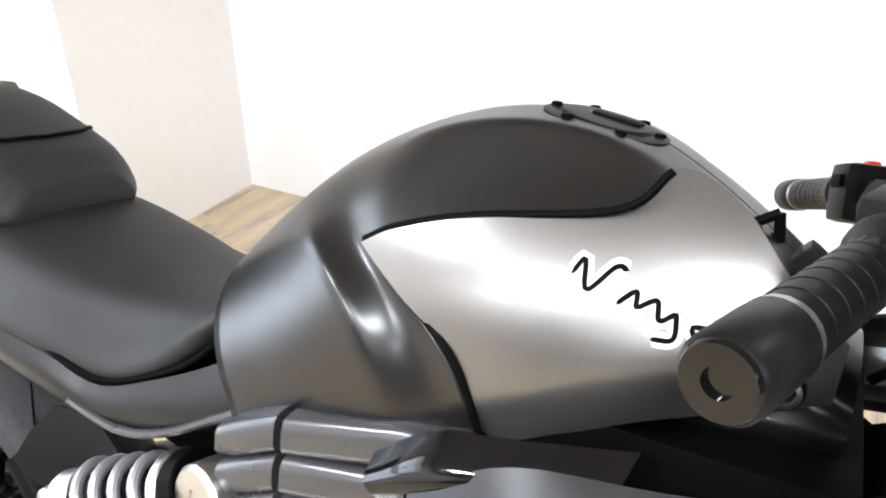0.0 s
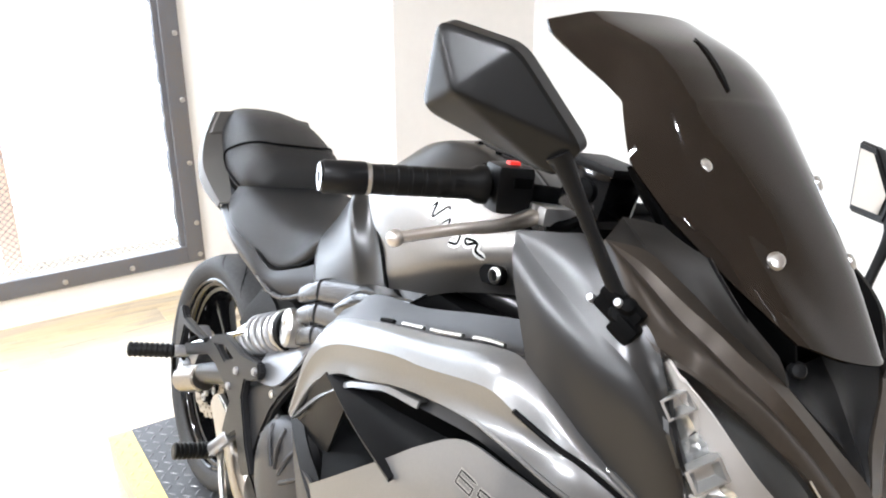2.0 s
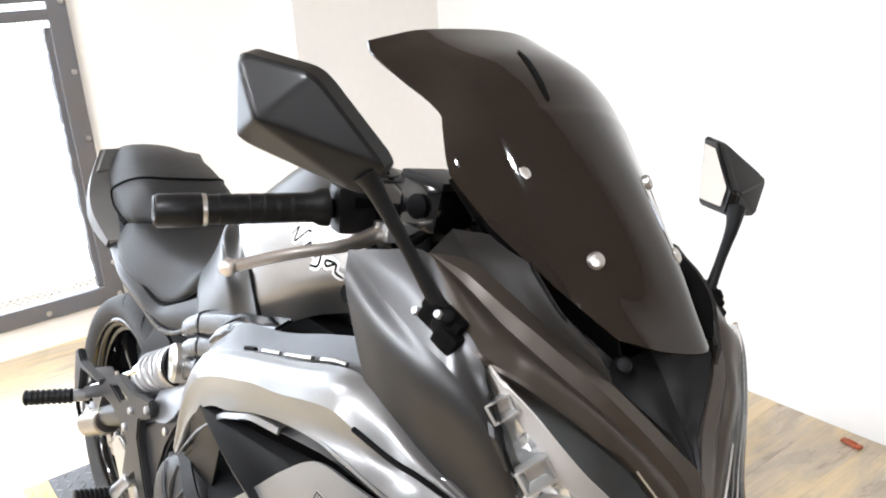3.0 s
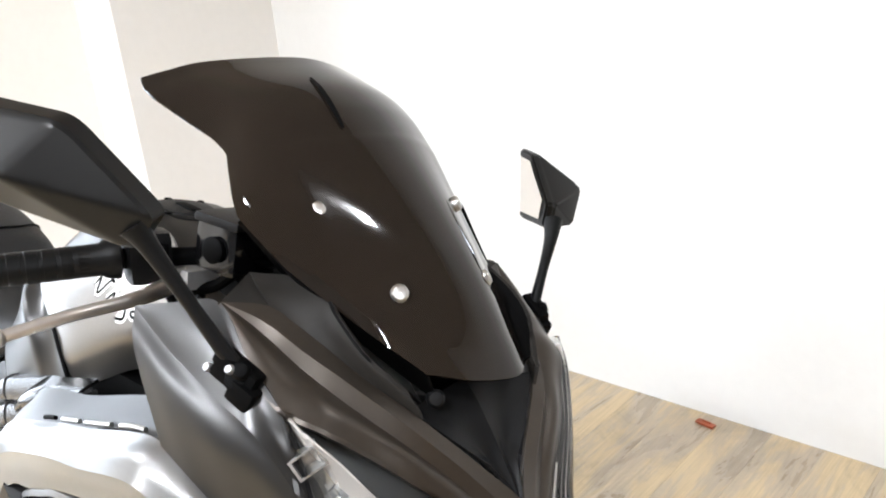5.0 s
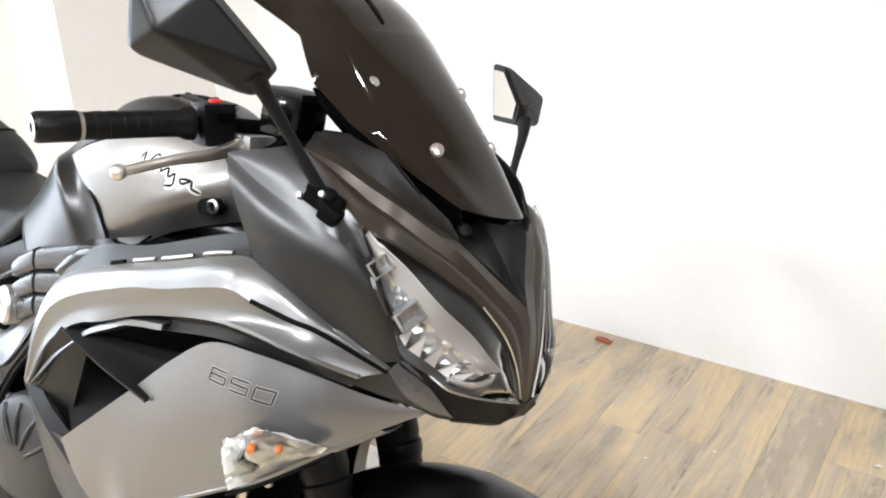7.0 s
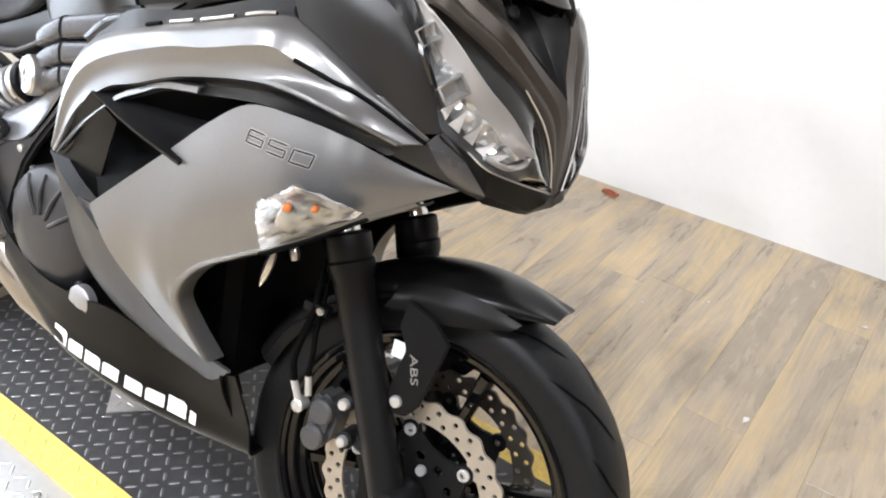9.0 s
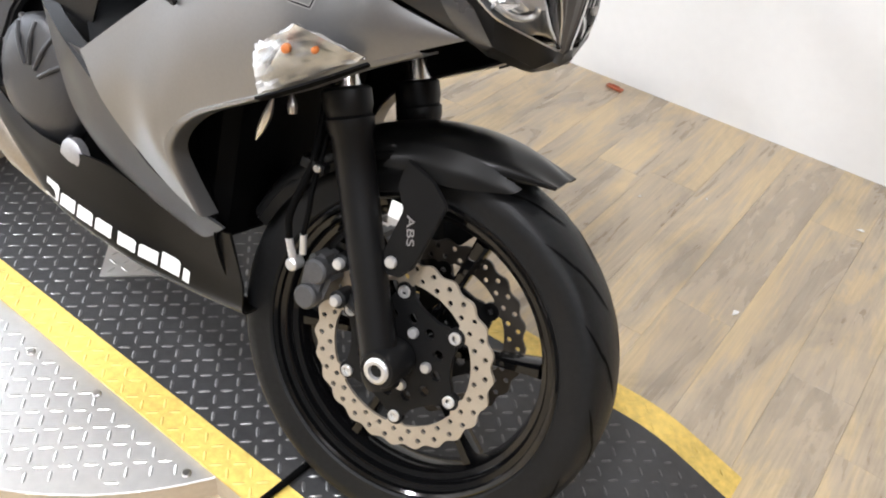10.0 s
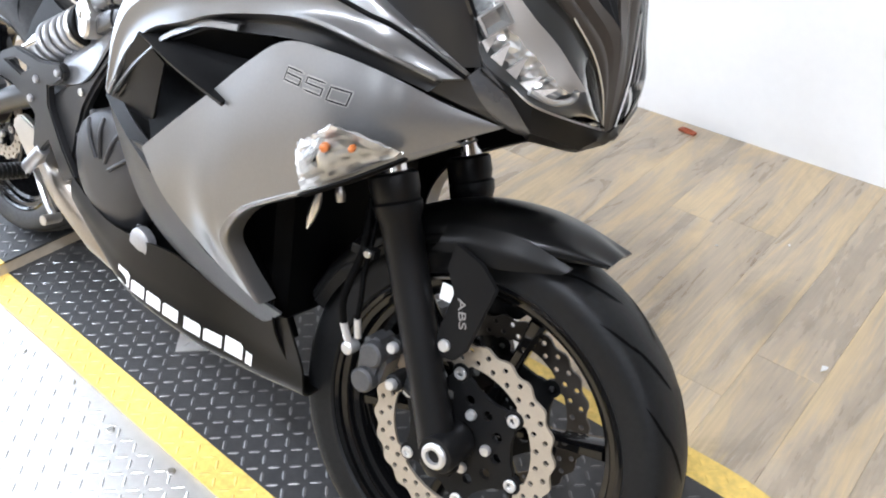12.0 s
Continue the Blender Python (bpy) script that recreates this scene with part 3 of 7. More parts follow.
def plate(name, label, x0, x1, ramp=None, high=PLATE_Z):
    """A checker plate on a low deck with painted yellow borders; ramp: where it bends down to the floor at x1."""
    root = thing(name, label, "ramp plate")
    xs = [x0, x1] if ramp is None else [x0, ramp - 0.05, ramp, ramp + 0.05, x1]

    def top(x):
        if ramp is None or x <= ramp - 0.05:
            return high
        if x < ramp + 0.05:
            f = (x - ramp + 0.05) / 0.1
            return high - 0.0135 * f * f
        f = (x - ramp - 0.05) / (x1 - ramp - 0.05)
        return high - 0.0135 + (0.006 - high + 0.0135) * f

    if ramp is not None:
        xs = [x0] + [ramp - 0.05 + 0.1 * k / 6 for k in range(7)] + [x1]
    for nm, ya, yb, material in (("border", PY0, PY0 + STRIP, YELLOW), ("tread", PY0 + STRIP, PY1 - STRIP, BLACKPLATE), ("border", PY1 - STRIP, PY1, YELLOW)):
        bm = NB()
        ring_loft(bm, [[V((x, ya, top(x))), V((x, yb, top(x))), V((x, yb, top(x) - 0.005)), V((x, ya, top(x) - 0.005))] for x in xs])
        ob = part(nm, bm, material, root, angle=20)
        lm = lugs((x0 + 0.004, x1 - 0.012, ya, yb), high, lambda x, y, a=ya, b=yb: a + 0.008 < y < b - 0.008, slope=top)
        tagged(part("lug_pattern", lm, LUG if nm == "tread" else YELLOW, ob), kind="stuff")
    bm = NB()
    ring_loft(bm, [[V((x, PY0 + 0.003, 0)), V((x, PY1 - 0.003, 0)), V((x, PY1 - 0.003, top(x) - 0.0052)), V((x, PY0 + 0.003, top(x) - 0.0052))] for x in [x0 + 0.002] + xs[1:-1] + [x1 - 0.003]])
    part("deck_base", bm, TURNEDGE, root)
    return root


plate("ramp_plate", "black checker plate with yellow borders and a bent-down end", PJ + 0.004, PE, PB)
plate("ramp_plate", "raised rear black checker plate with yellow borders", -1.808, -1.337, high=0.098)
# bare square cover in the plate
bm = NB()
box(bm, (0, 0, PLATE_Z + 0.002), (0.17, 0.17, 0.004), 0.001)
cover = tagged(part("cover_plate", bm, SILVERPLATE, m=pose(-0.785, 0.098, 0, 0, 0, 45)), "square bare aluminium checker cover plate on the black plate", "cover plate")
tagged(part("lug_pattern", lugs((-0.08, 0.08, -0.08, 0.08), PLATE_Z + 0.004, lambda x, y: True), SILVERPLATE, cover), kind="stuff")
# bent locking rod that lies across the border
bm = NB()
pipe(bm, [(-0.112, -0.035, 0.070), (-0.116, -0.10, 0.070), (-0.120, -0.185, 0.070), (-0.122, -0.203, 0.066), (-0.123, -0.206, 0.05), (-0.124, -0.206, 0.006)], 0.0065, 10, 30)
tagged(part("locking_rod", bm, DARK), "black bent steel rod lying over the yellow border", "rod")

# small things on the floor
bm = NB()
box(bm, (0, 0, 0.006), (0.06, 0.022, 0.008), 0.003)
box(bm, (0.0, 0.004, 0.0115), (0.03, 0.006, 0.004), 0.001)
tagged(part("red_clip", bm, REDCLIP, m=pose(-0.47, 1.772, 0.0, 0, 0, -8)), "small red-brown clip lying by the wall", "clip")
for x, y, a, s in ((0.437, 1.525, 20, 1.0), (0.297, 0.932, 75, 1.2), (0.05, 1.35, 130, 0.5), (-0.1, 1.22, 40, 0.5), (0.6, 1.2, 10, 0.5)):
    bm = NB()
    vs = [bm.verts.new(p) for p in ((-0.011 * s, 0, 0.0035), (0.0, -0.006 * s, 0.006), (0.012 * s, -0.002, 0.0035), (0.004 * s, 0.007 * s, 0.005))]
    bm.faces.new(vs)
    f = bmesh.ops.extrude_face_region(bm, geom=bm.faces[:])
    bmesh.ops.translate(bm, verts=[q for q in f["geom"] if isinstance(q, bmesh.types.BMVert)], vec=(0, 0, -0.0015))
    tagged(part("paper_scrap", bm, PAPER, m=pose(x, y, 0, 0, 0, a)), "tiny white scrap of paper on the laminate", "scrap", "scraps on the floor")

# ---- motorcycle: x ahead, y to its left, z up, from under the front axle ----
bike = thing("motorcycle", "grey and black sport motorcycle leaning on its side stand", "motorcycle",
             Matrix.Translation((0, 0, 0.058)) @ pose(0, 0, 0, 0, 0, 1) @ pose(0, 0, 0, -13.4))
RAKE = radians(24.5)
U = V((-math.sin(RAKE), 0, math.cos(RAKE)))
FWD = V((math.cos(RAKE), 0, math.sin(RAKE)))
AX = V((0.006, 0, 0.306))
PIV = AX - 0.03 * FWD
STEER = Matrix.Translation((0, -0.030, 0)) @ Matrix.Translation(PIV) @ pose(0, 0, 0, -2.5) @ Matrix.Rotation(radians(7.0), 4, U) @ Matrix.Translation(-PIV)
RAX = V((-1.44, 0.03, 0.352))


def ringpts(r, n, c=(0, 0), a0=0.0):
    return [(c[0] + r * math.cos(a0 + 2 * math.pi * i / n), c[1] + r * math.sin(a0 + 2 * math.pi * i / n)) for i in range(n)]


def disc_bm(ro, ri, petals, buttons, rb, holes, thick=0.005):
    """A petal brake disc with drilled holes, in its own x, z plane."""
    n = petals * 10
    outer = [((ro - 0.003 + 0.003 * math.cos(petals * a)) * math.cos(a), (ro - 0.003 + 0.003 * math.cos(petals * a)) * math.sin(a)) for a in [2 * math.pi * i / n for i in range(n)]]
    inner = []
    m = 180
    for i in range(m):
        a = 2 * math.pi * i / m
        d = abs((a * buttons / (2 * math.pi) + 0.5) % 1 - 0.5) * 2 * math.pi / buttons
        r = ri - max(0, 1 - (d * ri / 0.016) ** 2) * (ri - rb - 0.006) if d * ri < 0.016 else ri
        inner.append((r * math.cos(a), r * math.sin(a)))
    hs = []
    mid = (ro - 0.004 + ri) / 2
    for k in range(holes):
        a = 2 * math.pi * k / holes
        for rr, da in ((mid - 0.008, 0), (mid + 0.007, 0.5)):
            aa = a + da * 2 * math.pi / holes
            hs.append(ringpts(0.0044, 8, (rr * math.cos(aa), rr * math.sin(aa))))
    bm = NB()
    slab(bm, outer, -thick / 2, thick / 2, 0.0, holes=[inner, *hs])
    return bm


def wheel(name, c, tyre_r, tyre_w, rim_w, m, spokes, front):
    """Cast wheel with tyre; returns the rim object, which carries the rest."""
    R0 = 0.2345
    w = rim_w / 2
    bm = NB()
    inner_ = [(R0 + 0.006, w), (R0 + 0.001, w + 0.002), (R0 - 0.004, w - 0.001), (R0 - 0.006, w - 0.007), (R0 - 0.014, w - 0.009), (R0 - 0.017, w - 0.013), (R0 - 0.019, w - 0.022), (R0 - 0.027, w - 0.025), (R0 - 0.030, w * 0.4), (R0 - 0.034, 0.0)]
    outer_ = [(R0 - 0.022, w * 0.25), (R0 - 0.016, w * 0.6), (R0 - 0.008, w - 0.012), (R0 + 0.006, w - 0.006)]
    prof = [(r, -y) for r, y in outer_[::-1]] + outer_ + inner_ + [(r, -y) for r, y in inner_[:-1][::-1]]
    lathe(bm, prof, c, (0, 1, 0), 128, close=True)
    rim = part(name, bm, GLOSS, bike, "gloss black cast wheel", m=m)
    bm = NB()
    lathe(bm, [(0.012, -0.05), (0.036, -0.05), (0.036, -0.02), (0.03, 0), (0.036, 0.02), (0.036, 0.05), (0.012, 0.05)], c, (0, 1, 0), 32, close=True)
    part("hub", bm, GLOSS, rim)
    for k in range(spokes):
        a = 2 * math.pi * (k + 0.25) / spokes
        d, t = V((math.cos(a), 0, math.sin(a))), V((-math.sin(a), 0, math.cos(a)))
        bm = NB()
        rings = []
        for f in range(7):
            r = 0.03 + (R0 - 0.034 - 0.03) * f / 6
            hw, hd = 0.013 - 0.004 * math.sin(math.pi * f / 6), 0.018 + 0.006 * abs(f / 3 - 1)
            rings.append([c + d * r + t * (hw * u) + V((0, hd * v, 0)) for u, v in ((-1, -0.5), (-0.5, -1), (0.5, -1), (1, -0.5), (1, 0.5), (0.5, 1), (-0.5, 1), (-1, 0.5))])
        ring_loft(bm, rings)
        part("spoke", bm, GLOSS, rim)
    # tyre
    tw = tyre_w / 2
    crown = tyre_r - R0
    prof = [(R0 + 0.002, -w + 0.004), (R0 + 0.008, -w - 0.004), (R0 + crown * 0.25, -tw * 0.93), (R0 + crown * 0.45, -tw), (R0 + crown * 0.62, -tw * 0.985)]
    for k in range(1, 12):
        a = math.pi * k / 12
        prof.append((R0 + crown * 0.62 + crown * 0.38 * math.sin(a), -tw * 0.985 * math.cos(a)))
    prof += [(r, -y) for r, y in prof[:5][::-1]]
    prof += [(R0 - 0.005, w - 0.008), (R0 - 0.005, -w + 0.008)]
    bm = NB()
    lathe(bm, prof, c, (0, 1, 0), 128, close=True)
    part("tyre", bm, RUBBER if front else LITRUBBER, rim, "black tyre with slanted tread grooves" if front else "black tyre with curved tread grooves, the light on it painted grey")
    # grooves of the tread
    bm = NB()
    ng = 15 if front else 14
    for k in range(ng):
        for s in (-1, 1):
            base = 2 * math.pi * (k + (0.5 if s > 0 else 0)) / ng
            for lo, hi, sh, wd in (((0.10, 0.50, 0.25, 0.0074), (0.46, 0.84, 0.20, 0.0064)) if front else ((0.06, 0.66, 0.40, 0.0036), (0.34, 0.92, 0.26, 0.0032))):
                off = 0.0 if lo < 0.3 else math.pi / ng
                L = []
                for q in range(9):
                    f = q / 8
                    e = lo + (hi - lo) * f
                    a = math.pi / 2 - s * e * math.pi / 2 * 0.98
                    ang = base + off + sh * f * (1.0 if front else -1.0)
                    rr = R0 + crown * 0.62 + crown * 0.38 * math.sin(a) + 0.0007
                    y = -tw * 0.985 * math.cos(a) + (0.0003 * s)
                    ww = wd * math.sin(math.pi * (0.08 + 0.84 * f)) / rr
                    L.append([c + V((rr * math.cos(ang + g), y, rr * math.sin(ang + g))) for g in (-ww, ww)])
                vs = [[bm.verts.new(p) for p in r] for r in L]
                for a2, b2 in zip(vs, vs[1:]):
                    bm.faces.new((a2[0], a2[1], b2[1], b2[0]))
    tagged(part("tread_groove", bm, DARK, rim), kind="stuff")
    return rim


def brake(rim, c, y, ro, ri, rb, petals, nb, holes, side, steel=None):
    place = pose(c.x, y, c.z, 0, 18, 0)
    d = part("brake_disc", disc_bm(ro, ri, petals, nb, rb, holes), steel or DISCM, rim, "drilled petal brake disc of bare steel" if steel is None else "drilled petal brake disc with its shade painted in", 30, place)
    bm = NB()
    body = []
    for k in range(nb * 10):
        a = 2 * math.pi * k / (nb * 10)
        f = math.cos(a * nb)
        r = rb - 0.012 + 0.012 * max(0, f) ** 0.7 + 0.004 * min(0, f)
        body.append((r * math.cos(a), r * math.sin(a)))
    hs = []
    for k in range(nb * 2):
        a = 2 * math.pi * (k + 0.5) / (nb * 2)
        hs.append(ringpts(0.008, 10, ((rb - 0.036) * math.cos(a), (rb - 0.036) * math.sin(a))))
    slab(bm, body, -0.004, 0.004, 0.001, holes=[ringpts(0.026, 24), *hs])
    part("disc_carrier", bm, PLASTIC, rim, m=place)
    for k in range(nb):
        a = 2 * math.pi * k / nb
        p = (rb * math.cos(a), 0, rb * math.sin(a))
        bm = NB()
        lathe(bm, [(0.001, -side * 0.004), (0.0048, -side * 0.004), (0.0048, side * 0.0075), (0.0085, side * 0.008), (0.0095, side * 0.007), (0.0095, side * 0.004)], p, (0, 1, 0), 18)
        part("disc_button", bm, ZINC, rim, m=place)
        bm = NB()
        lathe(bm, [(0.0095, -side * 0.004), (0.0095, side * 0.0045), (0.0135, side * 0.0045), (0.0145, side * 0.003), (0.0145, -side * 0.004)], p, (0, 1, 0), 18)
        part("button_seat", bm, PLASTIC, rim, m=place)
    for k in range(5):
        a = 2 * math.pi * (k + 0.3) / 5
        bolt_head(rim, place @ V((0.046 * math.cos(a), side * 0.004, 0.046 * math.sin(a))), (0, side, 0), 0.0085, "disc_bolt", ZINC, 0.007)
    return d


fw = wheel("front_wheel", AX, 0.306, 0.124, 0.108, STEER, 6, True)
brake(fw, AX, -0.064, 0.150, 0.114, 0.0997, 24, 6, 30, -1)
brake(fw, AX, 0.064, 0.150, 0.114, 0.0997, 24, 6, 30, 1, SHADEDISC)
rw = wheel("rear_wheel", RAX, 0.302, 0.160, 0.134, None, 6, False)
brake(rw, RAX, RAX.y - 0.075, 0.110, 0.078, 0.062, 18, 5, 24, -1)

# fork
for s in (-1, 1):
    y = s * 0.104
    a = AX + V((0, y, 0)) - 0.012 * FWD
    bm = NB()
    prof = [(0.024, -0.035), (0.029, -0.02), (0.0275, 0.03), (0.0265, 0.10), (0.0275, 0.22), (0.029, 0.325), (0.0335, 0.336), (0.0345, 0.350), (0.0315, 0.354), (0.0325, 0.360), (0.0345, 0.366), (0.0345, 0.388), (0.030, 0.392), (0.0215, 0.393)]
    lathe(bm, prof, a, U, 28)
    leg = part("fork_leg", bm, FORKM, bike, "matt black lower fork leg", m=STEER)
    bm = NB()
    rod(bm, a + U * 0.37, a + U * 0.50, 0.0208, seg=28)
    part("fork_tube", bm, CHROME, leg, "polished inner fork tube")
    bm = NB()
    rod(bm, a + U * 0.455, a + U * 0.62, 0.030, 0.030, 24, 0.003)
    part("fork_sleeve", bm, DARK, leg)
    bm = NB()
    c = AX + V((0, s * 0.104, 0))
    lathe(bm, [(0.030, -0.030 * s), (0.030, 0.022 * s), (0.026, 0.030 * s), (0.018, 0.030 * s)], c, (0, 1, 0), 28)
    part("axle_clamp", bm, FORKM, leg)
    bm = NB()
    lathe(bm, [(0.0195, 0.026 * s), (0.0195, 0.033 * s), (0.016, 0.036 * s), (0.011, 0.036 * s), (0.009, 0.024 * s)], c, (0, 1, 0), 24)
    part("axle_nut", bm, ZINC, leg)
    # caliper behind the leg
    bm = NB()
    slab(bm, [(-0.164, 0.400), (-0.150, 0.418), (-0.126, 0.412), (-0.114, 0.390), (-0.120, 0.352), (-0.130, 0.332), (-0.150, 0.328), (-0.162, 0.348)], s * 0.060, s * 0.112, 0.008)
    cal = part("brake_caliper", bm, CALIPER, bike, "grey two-piston brake caliper", m=STEER)
    for x, z in ((-0.136, 0.393), (-0.142, 0.349)):
        bm = NB()
        lathe(bm, [(0.019, s * 0.104), (0.019, s * 0.119), (0.016, s * 0.123), (0.001, s * 0.1235)], (x, 0, z), (0, 1, 0), 24)
        part("piston_cover", bm, CALIPER, cal)
    for x, z in ((-0.100, 0.424), (-0.090, 0.369)):
        bm = NB()
        rod(bm, (x, s * 0.085, z), (x, s * 0.120, z), 0.0135, seg=16, bevel=0.002)
        pipe(bm, [(x, s * 0.10, z), ((x - 0.03) / 2 - 0.01, s * 0.10, z - 0.004), (-0.03, s * 0.10, z - 0.02)], 0.011, 10, 8)
        part("mount_lug", bm, PLASTIC, cal)
        bolt_head(cal, (x, s * 0.120, z), (0, s, 0), 0.0088, "caliper_bolt", ZINC, 0.009)
    bm = NB()
    lathe(bm, [(0.010, s * 0.108), (0.010, s * 0.128), (0.007, s * 0.131), (0.001, s * 0.131)], (-0.172, 0, 0.391), (0, 1, 0), 14)
    pipe(bm, [(-0.172, s * 0.120, 0.393), (-0.178, s * 0.124, 0.408), (-0.186, s * 0.127, 0.428)], [0.007, 0.0058, 0.0055], 10, 8)
    part("hose_fitting", bm, ZINC, cal, "silver hose fitting")
    bm = NB()
    pipe(bm, [(-0.186, s * 0.127, 0.428), (-0.191, s * 0.130, 0.458), (-0.187, s * 0.130, 0.490), (-0.180, s * 0.126, 0.525), (-0.180, s * 0.120, 0.560), (-0.195, s * 0.10, 0.64)], 0.0056, 10, 30)
    part("brake_hose", bm, DARK, cal)
    bm = NB()
    rod(bm, (-0.163, s * 0.118, 0.410), (-0.167, s * 0.122, 0.440), 0.0052, seg=10)
    part("bleed_fitting", bm, ZINC, cal)
    bm = NB()
    pipe(bm, [(-0.167, s * 0.122, 0.440), (-0.166, s * 0.124, 0.475), (-0.170, s * 0.122, 0.510), (-0.172, s * 0.115, 0.555), (-0.185, s * 0.09, 0.63)], 0.0042, 8, 24)
    part("sensor_lead", bm, DARK, cal)
    bm = NB()
    box(bm, (-0.176, s * 0.120, 0.543), (0.040, 0.016, 0.014), 0.003)
    part("hose_clip", bm, PLASTIC, cal)
    bolt_head(cal, (-0.166, s * 0.128, 0.543), (0, s, 0), 0.006, "clip_bolt", h=0.004)
    # bracket between leg and fender
    bm = NB()
    slab(bm, [(-0.050, 0.600), (-0.005, 0.585), (0.024, 0.560), (0.020, 0.540), (0.002, 0.458), (-0.014, 0.436), (-0.036, 0.432), (-0.050, 0.450), (-0.047, 0.475), (-0.037, 0.529), (-0.055, 0.56)], s * 0.098, s * 0.104, 0.002)
    guard = part("fender_bracket", bm, PLASTIC, bike, "black plastic bracket with raised letters", m=STEER)
    bolt_head(guard, (-0.032, s * 0.104, 0.453), (0, s, 0), 0.0092, "bracket_bolt", ZINC, 0.006)
    bm = NB()
    box(bm, (-0.051, s * 0.094, 0.522), (0.020, 0.003, 0.024), 0.001)
    part("white_tag", bm, WHITE, guard, "small white sticker")
bm = NB()
box(bm, (0, 0, 0), (0.075, 0.27, 0.045), 0.012, Matrix.Translation(AX + U * 0.60 - 0.02 * FWD) @ Matrix.Rotation(-RAKE, 4, "Y"))
part("triple_clamp", bm, DARK, bike, m=STEER)


def text_bm(s, size, depth):
    cu = bpy.data.curves.new("lettering", "FONT")
    cu.body, cu.size, cu.extrude, cu.align_x, cu.align_y = s, size, depth, "CENTER", "CENTER"
    ob = new("lettering", cu)
    me = bpy.data.meshes.new_from_object(ob.evaluated_get(bpy.context.evaluated_depsgraph_get()))
    bpy.data.objects.remove(ob)
    bm = NB()
    bm.from_mesh(me)
    bpy.data.meshes.remove(me)
    return bm


bm = text_bm("ABS", 0.026, 0.0005)
part("lettering", bm, ALU, bike, "grey letters reading ABS", m=STEER @ Matrix.Translation((-0.018, -0.1048, 0.507)) @ pose(0, 0, 0, 90, 0, 0) @ pose(0, 0, 0, 0, 0, -74) @ Matrix.Diagonal((1.0, 0.62, 1, 1)))

# front fender
rows = []
for k in range(12):
    f = k / 11
    a = radians(67.5 + (160 - 67.5) * f)
    R = 0.333 + 0.016 * (1 - f) ** 2
    hw = 0.078 * min(1, (0.42 + f * 3.0) ** 0.7) * (1 - 0.10 * max(0, f - 0.6))
    drop = 0.050 * min(1, 0.10 + f * 4.5) ** 0.8
    c = AX + V((R * math.cos(a), 0, R * math.sin(a)))
    n = V((math.cos(a), 0, math.sin(a)))
    rows.append([c - n * drop + V((0, -hw, 0)), c - n * drop * 0.45 + V((0, -hw * 0.97, 0)), c - n * 0.006 + V((0, -hw * 0.6, 0)), c + V((0, 0, 0)), c - n * 0.006 + V((0, hw * 0.6, 0)), c - n * drop * 0.45 + V((0, hw * 0.97, 0)), c - n * drop + V((0, hw, 0))])
bm = NB()
skin(bm, rows, 31, 34, 0.003, inward=(-0.3, 0, -1))
part("front_fender", bm, SATIN, bike, "satin black front mudguard", m=STEER)
for s in (-1, 1):
    sk = [[(0.100, s * 0.066, 0.612), (0.024, s * 0.080, 0.630), (-0.046, s * 0.082, 0.620), (-0.080, s * 0.082, 0.610)],
          [(0.096, s * 0.072, 0.606), (0.018, s * 0.088, 0.606), (-0.046, s * 0.092, 0.602), (-0.080, s * 0.092, 0.592)],
          [(0.090, s * 0.074, 0.601), (0.006, s * 0.090, 0.580), (-0.054, s * 0.094, 0.580), (-0.090, s * 0.094, 0.572)]]
    bm = NB()
    skin(bm, sk, 14, 9, 0.003, inward=(0, -s, 0))
    part("fender_skirt", bm, SATIN, bike, "dark grey mudguard skirt", m=STEER)

# ---- fairing ----
def fy(x, z):
    y = np.interp(x, [-0.75, -0.6, -0.5, -0.15, -0.08, 0.03, 0.09], [0.2, 0.24, 0.258, 0.27, 0.262, 0.165, 0.07])
    return -(float(y) - 0.42 * max(0.0, 0.55 - z))


def on_side(pts, out=0.0):
    return [(x, fy(x, z) - out, z) for x, z in pts]


S0 = [(-0.656, -0.226, 0.655), (-0.628, -0.230, 0.760), (-0.560, -0.238, 0.838), (-0.432, -0.246, 0.884), (-0.305, -0.252, 0.917), (-0.215, -0.256, 0.943), (-0.163, -0.256, 0.949), (-0.108, -0.252, 0.927), (-0.045, -0.230, 0.886), (0.004, -0.203, 0.850)]
S1 = [(-0.652, -0.236, 0.652), (-0.604, -0.246, 0.752), (-0.528, -0.258, 0.816), (-0.372, -0.276, 0.871), (-0.285, -0.281, 0.890), (-0.180, -0.286, 0.916), (-0.140, -0.279, 0.908), (-0.090, -0.268, 0.896), (-0.058, -0.252, 0.886), (0.003, -0.205, 0.847)]
S2 = [(-0.648, -0.236, 0.649), (-0.578, -0.246, 0.735), (-0.500, -0.256, 0.786), (-0.428, -0.266, 0.810), (-0.350, -0.270, 0.838), (-0.268, -0.274, 0.858), (-0.192, -0.282, 0.872), (-0.136, -0.290, 0.877), (-0.062, -0.280, 0.866), (-0.012, -0.240, 0.846)]
S3 = [(-0.644, -0.233, 0.646), (-0.560, -0.241, 0.722), (-0.484, -0.250, 0.772), (-0.420, -0.258, 0.800), (-0.376, -0.262, 0.817), (-0.310, -0.262, 0.827), (-0.210, -0.264, 0.842), (-0.125, -0.262, 0.840), (-0.062, -0.252, 0.836), (-0.030, -0.236, 0.828)]
LT = [(-0.531, 0.602), (-0.44, 0.672), (-0.348, 0.744), (-0.283, 0.796), (-0.215, 0.838), (-0.138, 0.845), (-0.066, 0.836), (-0.019, 0.814), (0.033, 0.795)]
